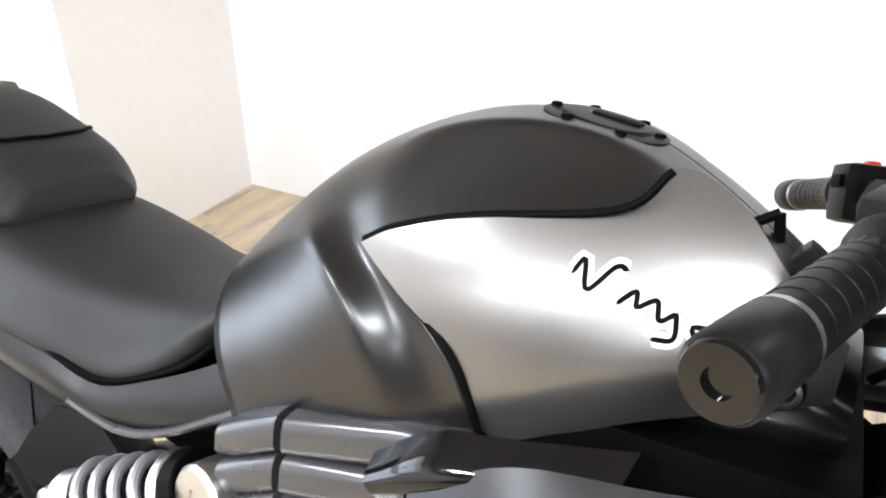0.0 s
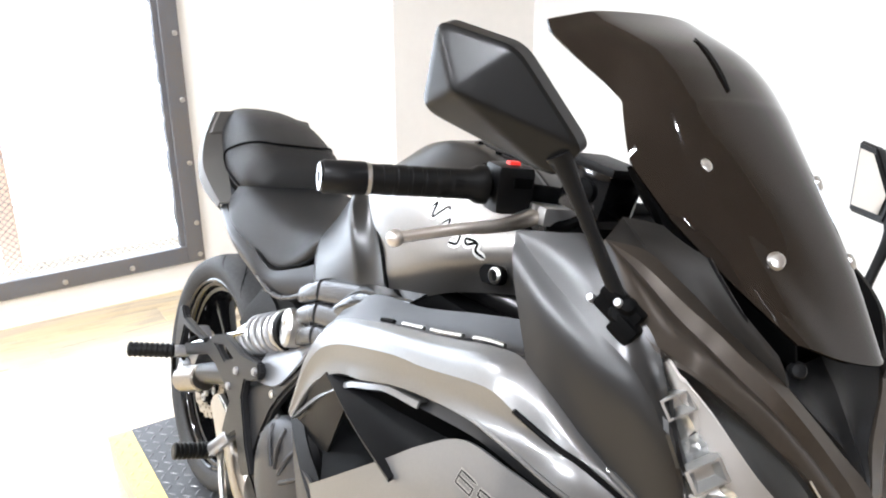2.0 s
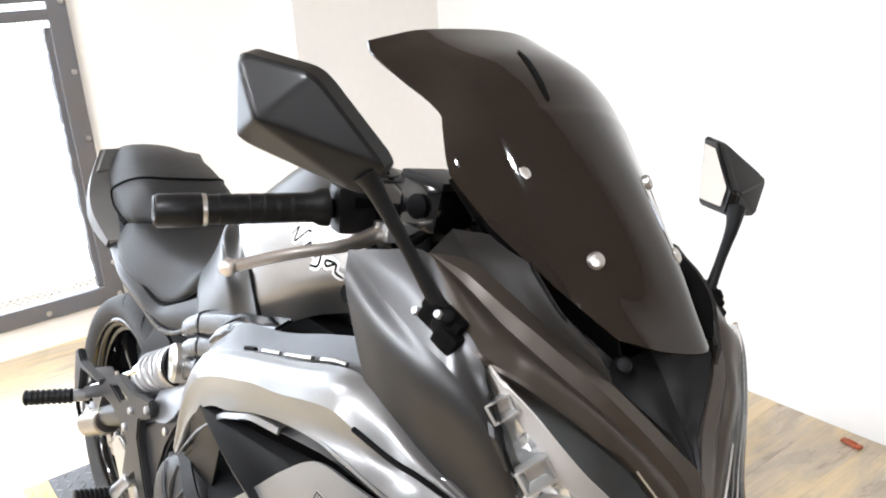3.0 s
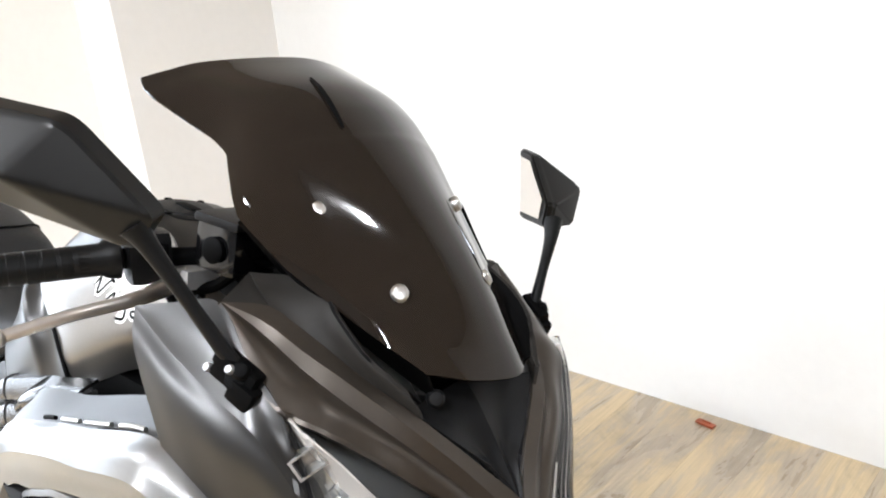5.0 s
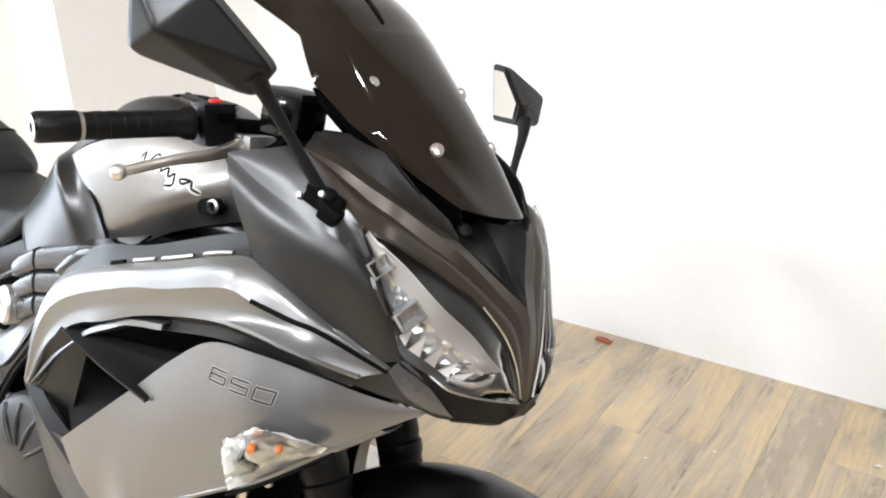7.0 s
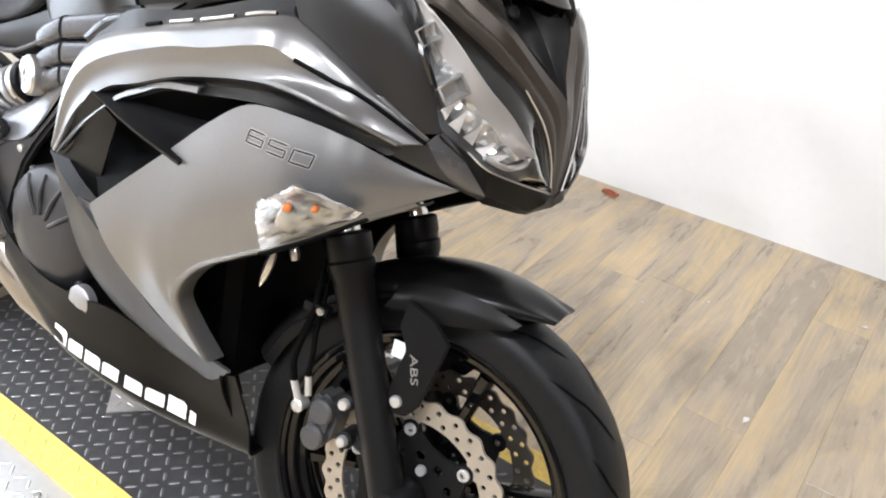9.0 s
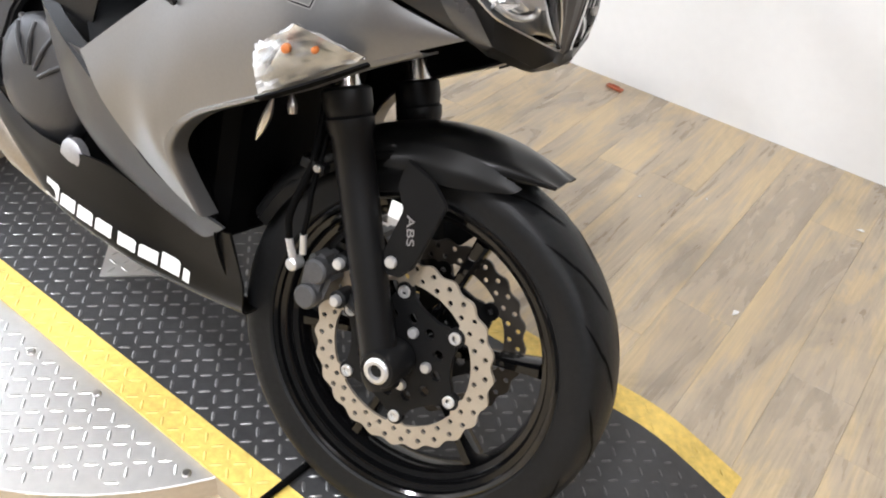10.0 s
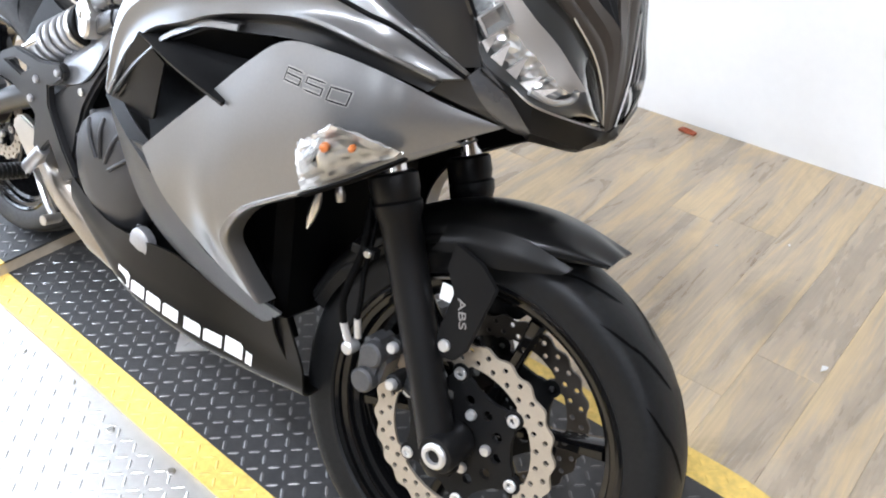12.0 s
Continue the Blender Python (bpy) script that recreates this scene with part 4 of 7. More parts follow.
LB = [(-0.300, 0.432), (-0.326, 0.490), (-0.330, 0.540), (-0.290, 0.595), (-0.215, 0.642), (-0.120, 0.695), (-0.060, 0.738), (-0.004, 0.773), (0.033, 0.795)]
LR = [(-0.531, 0.602), (-0.470, 0.552), (-0.415, 0.495), (-0.358, 0.455), (-0.300, 0.432)]
for s in (1, -1):
    fx = (lambda rows: rows) if s == 1 else flip
    inn = (0, s, 0)
    bm = NB()
    rows = [on_side(LR)]
    for k in range(1, 9):
        (xa, za), (xb, zb) = LT[k], LB[k]
        rows.append([(xa + (xb - xa) * f, fy(xa + (xb - xa) * f, za + (zb - za) * f) - 0.010 * math.sin(math.pi * f) * math.sin(math.pi * k / 8), za + (zb - za) * f) for f in (0, 0.25, 0.5, 0.75, 1)])
    skin(bm, fx(rows), 17, 49, 0.004, inward=inn)
    sf = part("side_fairing", bm, GREY, bike, "metallic grey side fairing panel")
    if s == 1:
        right_panel = sf
    bm = NB()
    bulge = [tuple(V(a).lerp(V(b), 0.5) + V((0, -0.004, 0.004))) for a, b in zip(S0, S1)]
    hollow = [tuple(V(a).lerp(V(b), 0.5) + V((0, 0.003, 0))) for a, b in zip(S1, S2)]
    skin(bm, fx([S0, bulge, S1]), 55, 9, 0.003, inward=inn)
    skin(bm, fx([S1, hollow, S2]), 55, 9, 0.003, inward=inn)
    skin(bm, fx([S2, [(x, y + 0.012, z - 0.003) for x, y, z in S2]]), 55, 3, 0.003, inward=inn)
    upper = part("upper_fairing", bm, GREY, bike, "metallic grey shoulder panel with sharp creases", 22)
    bm = NB()
    pipe(bm, fx([[(x, y - 0.001, z + 0.001) for x, y, z in S1[6:]]])[0], 0.0028, 6, 24)
    part("panel_seam", bm, DARK, upper, "dark seam across the shoulder")
    bm = NB()
    skin(bm, fx([S3[:6], [(x, y + 0.003, z + 0.009) for x, y, z in S3[:6]], [(x, y + 0.014, z + 0.010) for x, y, z in S3[:6]]]), 30, 6, 0.003, inward=inn)
    part("vent_lip", bm, GREY, bike, "thin grey upper lip of the vent")
    bm = NB()
    lip = on_side(LB[:8])
    skin(bm, fx([[(x, y - 0.001, z) for x, y, z in lip], [(x + 0.006, y + 0.008, z - 0.004) for x, y, z in lip], [(x + 0.005, y + 0.036, z - 0.004) for x, y, z in lip]]), 40, 8, 0.003, inward=(-1, 0, 1))
    part("fairing_lip", bm, GREY, sf, "rolled edge of the wheel opening")
    # recessed dark band under the shoulder
    bm = NB()
    skin(bm, fx([[(x, y + 0.008, z - 0.002) for x, y, z in S2], [tuple(V(a).lerp(V(b), 0.5) + V((0, 0.020, 0))) for a, b in zip(S2, S3)], [(x, y + 0.010, z - 0.002) for x, y, z in S3]]), 44, 8, 0.003, inward=inn)
    part("fairing_recess", bm, FRAMEM, bike, "dark recessed band below the shoulder")
    FA, FB, FC = (-0.045, -0.228, 0.830), (0.030, -0.166, 0.799), (0.004, -0.205, 0.850)
    bm = NB()
    skin(bm, fx([[FA, FC], [(-0.008, -0.200, 0.816), (0.020, -0.190, 0.822)], [FB, (0.036, -0.168, 0.800)]]), 6, 9, 0.003, sv=False, inward=inn)
    part("front_facet", bm, FRAMEM, bike, "dark facet beside the headlamp", 15)
    bm = NB()
    skin(bm, fx([[FA, (-0.008, -0.200, 0.816), FB], [(-0.040, -0.214, 0.822), (-0.004, -0.184, 0.806), (0.026, -0.154, 0.795)]]), 9, 4, 0.003, inward=inn)
    part("front_facet", bm, DARK, bike, "black lower facet beside the headlamp", 15)
    # Charcoal in place of the panel grey: a dim reflection put into the colour.
    bm = NB()
    skin(bm, fx([[FC, (0.018, -0.196, 0.862), (0.042, -0.176, 0.835), (0.064, -0.155, 0.799)], [(0.014, -0.200, 0.834), (0.026, -0.190, 0.832), (0.044, -0.174, 0.816), (0.062, -0.153, 0.796)], [(0.022, -0.188, 0.818), (0.032, -0.180, 0.812), (0.044, -0.168, 0.802), (0.058, -0.150, 0.793)], [FB, (0.034, -0.164, 0.797), (0.044, -0.156, 0.792), (0.056, -0.146, 0.790)]]), 14, 12, 0.004, inward=inn)
    part("nose_corner", bm, SPARM, bike, "metallic grey corner beside the headlamp, its dim reflection painted as charcoal")
    # near-black vent sheet behind the side panel, standing in for its shade
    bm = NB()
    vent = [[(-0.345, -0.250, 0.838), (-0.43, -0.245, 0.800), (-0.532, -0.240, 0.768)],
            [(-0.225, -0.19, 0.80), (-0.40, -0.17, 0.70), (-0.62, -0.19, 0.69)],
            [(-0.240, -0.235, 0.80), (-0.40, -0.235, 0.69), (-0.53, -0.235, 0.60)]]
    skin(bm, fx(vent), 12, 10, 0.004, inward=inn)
    part("vent_duct", bm, DARK, bike, "near-black sheet for the shade inside the air duct")
    bm = NB()
    skin(bm, fx([[(-0.534, -0.254, 0.772), (-0.43, -0.268, 0.752), (-0.318, -0.276, 0.735)], [(-0.500, -0.240, 0.778), (-0.40, -0.235, 0.765), (-0.322, -0.235, 0.748)], [(-0.40, -0.19, 0.80), (-0.35, -0.19, 0.79), (-0.30, -0.2, 0.77)]]), 10, 8, 0.005, inward=(0, 0, -1))
    part("vent_blade", bm, PLASTIC, bike, "black duct blade")
    bm = NB()
    skin(bm, fx([[(-0.534, -0.254, 0.772), (-0.61, -0.235, 0.705), (-0.692, -0.211, 0.629)], [(-0.50, -0.235, 0.735), (-0.53, -0.225, 0.680), (-0.56, -0.215, 0.625)]]), 8, 5, 0.004, inward=inn)
    part("vent_blade", bm, PLASTIC, bike, "black duct blade")
    bm = NB()
    skin(bm, fx([[(-0.692, -0.213, 0.632), (-0.60, -0.238, 0.603), (-0.504, -0.256, 0.573)], [(-0.670, -0.205, 0.645), (-0.60, -0.225, 0.625), (-0.535, -0.235, 0.605)]]), 8, 4, 0.004, inward=inn)
    part("vent_blade", bm, PLASTIC, bike, "black duct blade")
    # dark strip behind the side panel and belly panel
    bm = NB()
    skin(bm, fx([[(-0.694, -0.210, 0.634), (-0.600, -0.236, 0.600), (-0.531, -0.250, 0.603)],
                 [(-0.640, -0.214, 0.545), (-0.550, -0.232, 0.530), (-0.462, -0.247, 0.548)],
                 [(-0.590, -0.212, 0.475), (-0.490, -0.222, 0.455), (-0.405, -0.232, 0.480)],
                 [(-0.500, -0.203, 0.420), (-0.400, -0.203, 0.405), (-0.330, -0.210, 0.438)],
                 [(-0.371, -0.183, 0.383), (-0.320, -0.180, 0.375), (-0.270, -0.190, 0.415)]]), 14, 24, 0.004, inward=inn)
    part("lower_fairing", bm, COVERM, bike, "dark grey lower fairing strip")
    bm = NB()
    skin(bm, fx([[(-0.860, -0.185, 0.425), (-0.739, -0.200, 0.398), (-0.623, -0.212, 0.405), (-0.510, -0.205, 0.415), (-0.371, -0.184, 0.383), (-0.268, -0.180, 0.405)],
                 [(-0.858, -0.190, 0.395), (-0.739, -0.206, 0.362), (-0.623, -0.218, 0.345), (-0.480, -0.205, 0.340), (-0.371, -0.183, 0.328), (-0.240, -0.168, 0.325)],
                 [(-0.852, -0.180, 0.368), (-0.739, -0.200, 0.330), (-0.623, -0.217, 0.298), (-0.470, -0.206, 0.277), (-0.371, -0.184, 0.268), (-0.238, -0.158, 0.270)],
                 [(-0.850, -0.12, 0.350), (-0.739, -0.13, 0.315), (-0.623, -0.14, 0.283), (-0.470, -0.13, 0.262), (-0.371, -0.12, 0.252), (-0.250, -0.10, 0.256)]]), 32, 18, 0.004, inward=inn)
    belly = part("belly_fairing", bm, BELLYM, bike, "satin black belly panel with white marks")
    # white block marks along the belly
    if s == 1:
        belly_tree = surface(belly)
        for k in range(8):
            x = -0.652 + k * 0.042 + (0.008 if k > 3 else 0)
            h = 0.027 if k in (0, 6) else 0.021
            f = (x + 0.652) / 0.32
            z0 = 0.314 - 0.031 * f
            w_ = 0.038 if k < 7 else 0.014
            bm = NB()
            up = [(0, 0), (0.94, 0), (0.94, 0.86), (0.80, 1), (0.62, 1), (0.56, 0.62), (0.42, 0.62), (0.36, 1), (0, 1)]
            if k % 2:
                up = [(0, 0), (0.36, 0), (0.42, 0.34), (0.56, 0.34), (0.62, 0), (0.94, 0), (0.94, 1), (0.14, 1), (0, 0.86)]
            if k == 7:
                up = [(0, 0), (0.9, 0), (0.9, 1), (0, 1)]
            pts = [(x + w_ * (u - 0.06 * v), z0 + h * v - 0.003 * u) for u, v in up]
            bm.faces.new([bm.verts.new((px, 0, pz)) for px, pz in pts])
            bmesh.ops.triangulate(bm, faces=bm.faces[:])
            lay(bm, belly_tree, 0.0008)
            part("white_mark", bm, WHITE, belly, "white block mark")
    # inner wheel-well liner, with the shade of the well in its near-black
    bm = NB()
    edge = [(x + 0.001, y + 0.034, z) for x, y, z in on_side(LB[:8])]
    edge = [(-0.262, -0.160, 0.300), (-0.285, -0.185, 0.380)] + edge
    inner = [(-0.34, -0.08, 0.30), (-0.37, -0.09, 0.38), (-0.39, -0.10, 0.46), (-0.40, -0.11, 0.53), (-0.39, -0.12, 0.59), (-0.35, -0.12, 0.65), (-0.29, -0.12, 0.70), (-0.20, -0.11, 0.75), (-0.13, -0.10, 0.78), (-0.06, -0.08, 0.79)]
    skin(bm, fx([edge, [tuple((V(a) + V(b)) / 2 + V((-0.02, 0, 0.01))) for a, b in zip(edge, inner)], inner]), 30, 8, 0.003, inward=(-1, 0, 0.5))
    part("wheel_well", bm, DARK, bike, "near-black inner liner of the fairing, shade of the well in its colour")
    # black folded panel that carries the mirror
    LL = [(-0.043, -0.217, 1.004), (-0.030, -0.214, 0.960), (-0.012, -0.208, 0.930), (0.004, -0.200, 0.893), (0.016, -0.194, 0.866), (0.038, -0.172, 0.846), (0.060, -0.155, 0.829), (0.082, -0.108, 0.813), (0.095, -0.050, 0.797)]
    fold = [(-0.219, -0.253, 1.064), (-0.164, -0.250, 1.035), (-0.098, -0.246, 1.008), (-0.050, -0.240, 0.988), (-0.018, -0.226, 0.950), (0.004, -0.202, 0.895)]
    bm = NB()
    skin(bm, fx([fold, [(-0.200, -0.264, 1.030), (-0.147, -0.262, 1.003), (-0.087, -0.254, 0.974), (-0.044, -0.241, 0.954), (-0.015, -0.224, 0.923), (0.007, -0.201, 0.885)], [(-0.156, -0.262, 0.950), (-0.106, -0.256, 0.927), (-0.060, -0.240, 0.894), (-0.030, -0.224, 0.874), (-0.008, -0.212, 0.859), (0.014, -0.198, 0.862)]]), 31, 17, 0.004, inward=inn)
    skin(bm, fx([fold, [(-0.219, -0.2525, 1.0645), (-0.172, -0.246, 1.056), (-0.118, -0.236, 1.046), (-0.066, -0.231, 1.012), (-0.030, -0.222, 0.972), (0.002, -0.203, 0.905)], [(-0.219, -0.252, 1.065), (-0.180, -0.238, 1.074), (-0.135, -0.218, 1.080), (-0.086, -0.222, 1.040), (-0.043, -0.218, 1.004), (-0.010, -0.208, 0.928)]]), 31, 13, 0.004, inward=inn)
    part("mirror_panel", bm, PANELM, bike, "satin black folded fairing panel below the mirror", 14)
    # nose half: two bulging bands with a valley between them
    RIDGE = [(-0.135, -0.217, 1.081), (-0.112, -0.180, 1.076), (-0.072, -0.160, 1.052), (-0.046, -0.150, 1.036), (-0.020, -0.138, 1.019), (0.020, -0.112, 0.991), (0.058, -0.060, 0.940), (0.085, -0.033, 0.906), (0.094, -0.034, 0.860), (0.098, -0.034, 0.790)]
    H = [(-0.135, -0.217, 1.080), (-0.088, -0.222, 1.041), (-0.045, -0.218, 1.008), (-0.014, -0.202, 0.997), (0.012, -0.171, 0.975), (0.037, -0.142, 0.952), (0.060, -0.107, 0.921), (0.080, -0.080, 0.883), (0.092, -0.062, 0.842), (0.096, -0.048, 0.797)]
    INW = V((-0.5, 0.5, -0.7)).normalized()
    VAL = [tuple(V(a).lerp(V(b), f) + INW * d) for a, b, f, d in zip(RIDGE, H, (0, 0.46, 0.42, 0.47, 0.51, 0.55, 0.6, 0.6, 0.6, 0.6), (0, 0.002, 0.004, 0.004, 0.004, 0.003, 0.002, 0.001, 0.0, 0.0))]
    BROW = [tuple(V(a).lerp(V(b), f) - INW * d) for a, b, f, d in zip(RIDGE, H, (0, 0.31, 0.27, 0.27, 0.275, 0.30, 0.33, 0.36, 0.4, 0.4), (0, 0.002, 0.005, 0.006, 0.006, 0.005, 0.003, 0.001, 0.0, 0.0))]
    SWELL = [tuple(V(a).lerp(V(b), 0.45) - INW * 0.0050 * k) for a, b, k in zip(VAL, H, (0, 1, 1, 1, 1, 1, 0.8, 0.5, 0.4, 0))]
    LIP = [tuple(V(p) + V((-0.010, 0.010, -0.008))) for p in H]
    bm = NB()
    skin(bm, fx([RIDGE, BROW]), 46, 6, 0.004, inward=(-1, 0, -0.6))
    skin(bm, fx([BROW, VAL]), 46, 5, 0.004, inward=(-1, 0, -0.6))
    skin(bm, fx([VAL, SWELL, H]), 46, 11, 0.004, inward=(-1, 0, -0.6))
    skin(bm, fx([H, LIP]), 46, 3, 0.004, inward=(-1, 0, -0.6))
    part("nose_cowl", bm, NOSEM, bike, "satin black nose cowl with two creased bands, warm reflections tinted in", 16)
    bm = NB()
    skin(bm, fx([[(0.010, -0.119, 1.000), (0.034, -0.090, 0.973), (0.058, -0.050, 0.940), (0.085, -0.033, 0.906)], [(0.000, -0.078, 0.998), (0.024, -0.060, 0.976), (0.048, -0.044, 0.943), (0.082, -0.033, 0.907)], [(0.000, -0.030, 1.008), (0.022, -0.031, 0.986), (0.046, -0.032, 0.956), (0.080, -0.033, 0.910)]]), 18, 12, 0.003, inward=(-1, 0, -1), su=False)
    part("nose_centre", bm, PLASTIC, bike, "dark centre of the nose below the windscreen", 12)
    # dash inner panel
    EDGE = [(-0.165, -0.165, 1.097), (-0.099, -0.139, 1.098), (-0.056, -0.148, 1.075), (-0.022, -0.145, 1.048), (0.008, -0.120, 1.017)]
    bm = NB()
    skin(bm, fx([EDGE, [tuple(V(a).lerp(V(b), 0.5) + V((0.002, -0.003, 0.003))) for a, b in zip(EDGE, RIDGE[1:6])], RIDGE[1:6]]), 21, 9, 0.004, inward=(0, 1, -1))
    skin(bm, fx([[(-0.135, -0.217, 1.081), EDGE[0]], [RIDGE[1], RIDGE[1]]]), 5, 5, 0.003, su=False, sv=False, inward=(0, 1, -1))
    part("dash_panel", bm, DASHM, bike, "dark inner dash panel", 18)
    bm = NB()
    skin(bm, fx([EDGE, [(x - 0.020, y + 0.045, z - 0.030) for x, y, z in EDGE], [(x - 0.05, middle(x) + (y - middle(x)) * 0.1, z - 0.05) for x, y, z in EDGE]]), 14, 6, 0.003, inward=(-1, 0, -1))
    part("dash_liner", bm, DARK, bike, "black liner below the windscreen")
    # chin below the lamp
    bm = NB()
    skin(bm, fx([[(0.014, -0.199, 0.862), (0.038, -0.174, 0.845), (0.060, -0.156, 0.828), (0.083, -0.108, 0.812), (0.097, -0.052, 0.796), (0.100, -0.034, 0.792)],
                 [(0.016, -0.200, 0.858), (0.042, -0.178, 0.836), (0.064, -0.155, 0.798), (0.087, -0.076, 0.773), (0.099, -0.060, 0.785), (0.098, -0.034, 0.776)],
                 [(0.000, -0.170, 0.840), (0.025, -0.150, 0.808), (0.046, -0.125, 0.778), (0.070, -0.070, 0.764), (0.075, -0.055, 0.762), (0.075, -0.033, 0.762)],
                 [(-0.10, -0.12, 0.82), (-0.05, -0.09, 0.790), (-0.02, -0.07, 0.775), (0.00, -0.04, 0.765), (0.00, -0.035, 0.765), (0.00, -0.030, 0.765)]]), 21, 13, 0.004, su=False, sv=False, inward=(-1, 0, 0.5))
    part("chin", bm, SATIN, bike, "black plastic chin below the headlamp", 15)
    # headlamp
    HL = H[2:]
    bm = NB()
    H9 = [tuple(p) for p in cat(HL, 9)]
    lens = [H9, [tuple(V(a).lerp(V(b), 0.33) + V((0.007, -0.007, 0.004))) for a, b in zip(H9, LL)], [tuple(V(a).lerp(V(b), 0.66) + V((0.007, -0.007, 0.004))) for a, b in zip(H9, LL)], LL]
    skin(bm, fx(lens), 32, 12, 0.003, inward=(-1, 0, 0))
    lampo = part("headlamp", bm, CLEAR, bike, "clear slanted headlamp")
    bm = NB()
    rows = [[tuple(V(p) + V((-0.034, 0.026, -0.004)) * (0.15 if r in (lens[0], lens[3]) else 1.0)) for p in r] for r in lens]
    skin(bm, fx(rows), 32, 14, 0.003, inward=(-1, 0, 0))
    part("lamp_bezel", bm, BEZEL, lampo, "grey bezel inside the lamp")

    def inside(u, f, depth):
        a = cat([V(p) for p in lens[0]], 41)[int(round(u * 40))]
        b = cat([V(p) for p in lens[3]], 41)[int(round(u * 40))]
        p = a.lerp(b, f) + V((0.012 * math.sin(math.pi * f), -0.010 * math.sin(math.pi * f), 0.006)) + V((-depth, depth * 0.75, 0))
        return p if s == 1 else V(other(p))

    # smooth side wall of the reflector, from near the lens down into the bowl
    us = [0.06 + 0.76 * k / 16 for k in range(17)]
    bm = NB()
    skin(bm, [[inside(u, f, d) for u in us] for f, d in ((0.36, 0.006), (0.38, 0.007), (0.50, 0.015), (0.62, 0.024))], 33, 10, 0.002, inward=(-1, 0, 0))
    part("reflector_wall", bm, PALE, lampo, "smooth pale reflector wall")
    random.seed(21)
    bm = NB()
    for i in range(22):
        u0, u1 = 0.04 + 0.78 * i / 22, 0.04 + 0.78 * (i + 1) / 22
        for j in range(4):
            hi = 0.58
            ds = [0.021 + 0.004 * random.random() for _ in range(4)]
            fa, fb_ = hi + (0.97 - hi) * j / 4, hi + (0.97 - hi) * (j + 1) / 4
            q = [inside(u0, fa, ds[0]), inside(u1, fa, ds[1]), inside(u1, fb_, ds[2]), inside(u0, fb_, ds[3])]
            c = sum(q, V()) / 4 + V((0.003 * (random.random() - 0.3), 0, 0))
            vc = bm.verts.new(c)
            vq = [bm.verts.new(p) for p in q]
            for k in range(4):
                bm.faces.new((vc, vq[k], vq[(k + 1) % 4]))
    part("reflector", bm, LAMPSILVER, lampo, "bright faceted reflector", 5)
    bm = NB()
    for i in range(5):
        u0 = 0.46 + 0.068 * i
        vs = [bm.verts.new(inside(u0, 0.95, 0.010)), bm.verts.new(inside(u0 + 0.050, 0.95, 0.010)), bm.verts.new(inside(u0 - 0.004 + 0.010 * i, 0.68 + 0.03 * (i % 2), 0.014))]
        bm.faces.new(vs)
    fcs = bmesh.ops.extrude_face_region(bm, geom=bm.faces[:])
    bmesh.ops.translate(bm, verts=[q for q in fcs["geom"] if isinstance(q, bmesh.types.BMVert)], vec=(-0.003, 0.002 * s, 0))
    part("lamp_fin", bm, PALE, lampo, "toothed chrome trim inside the lamp", 20)
    bm = NB()
    pipe(bm, [inside(0.80, 0.50, 0.006), inside(0.835, 0.62, 0.008), inside(0.835, 0.80, 0.008), inside(0.80, 0.93, 0.008), inside(0.72, 0.95, 0.008)], 0.004, 8, 24)
    part("reflector_rim", bm, LAMPSILVER, lampo, "bright rounded rim at the foot of the reflector")
    for u, f, r in ((0.17, 0.72, 0.014), (0.40, 0.74, 0.017)):
        bm = NB()
        m_ = Matrix.Translation(inside(u, f, 0.010)) @ V((0.80, -0.58 * s, 0.12)).to_track_quat("Z", "Y").to_matrix().to_4x4() @ pose(0, 0, 0, 0, 0, 35 * s)
        ring_loft(bm, [[m_ @ V((x * r * k_, y * r * 0.72 * k_, z)) for x, y in ((-1, -1), (1, -1), (1, 1), (-1, 1))] for k_, z in ((1.05, -0.010), (1.0, 0.004), (0.82, 0.004), (0.5, -0.008))])
        part("lamp_bowl", bm, LAMPWHITE, lampo, "bright square lamp unit", 20)
    # Thin steel lines stand in for the highlight along the lens edge.
    bm = NB()
    pipe(bm, fx([[(p[0] + 0.002, p[1] - 0.001, p[2]) for p in H[6:]]])[0], 0.0012, 6, 24)
    pipe(bm, fx([[(p[0] + 0.002, p[1] - 0.002, p[2]) for p in LL[5:]]])[0], 0.0012, 6, 16)
    part("lens_edge", bm, STEEL, lampo, "thin steel line in place of the lens edge highlight")
    # turn signal
    sh = lambda rows: fx([[(x + 0.037, y - 0.041, z + 0.008) for x, y, z in r] for r in rows])
    bm = NB()
    a, b, c, d = (-0.209, -0.236, 0.722), (-0.129, -0.262, 0.771), (-0.067, -0.212, 0.752), (-0.178, -0.252, 0.676)
    ctr = tuple(V(p) for p in (a, b, c, d))
    mid = sum(ctr, V()) / 4 + V((0.0, -0.018, 0.0))
    skin(bm, sh([[a, tuple((V(a) + V(b)) / 2), b], [tuple((V(a) + V(d)) / 2 + V((0, -0.005, 0))), tuple(mid), tuple((V(b) + V(c)) / 2 + V((0, -0.010, 0)))], [d, tuple((V(c) + V(d)) / 2 + V((0.002, -0.008, 0))), c]]), 12, 12, 0.003, inward=inn)
    sig = part("turn_signal", bm, CLEAR, bike, "clear front turn signal")
    bm = NB()
    edge = [V(p) + V((0, -0.003, 0)) for p in (a, b, c, d)]
    deep = sum(edge, V()) / 4 + V((0, -0.008, 0))
    back = [[edge[0], edge[0].lerp(edge[1], 0.5), edge[1]], [edge[0].lerp(edge[3], 0.5) + V((0, -0.003, 0)), deep, edge[1].lerp(edge[2], 0.5)], [edge[3], edge[3].lerp(edge[2], 0.5), edge[2]]]
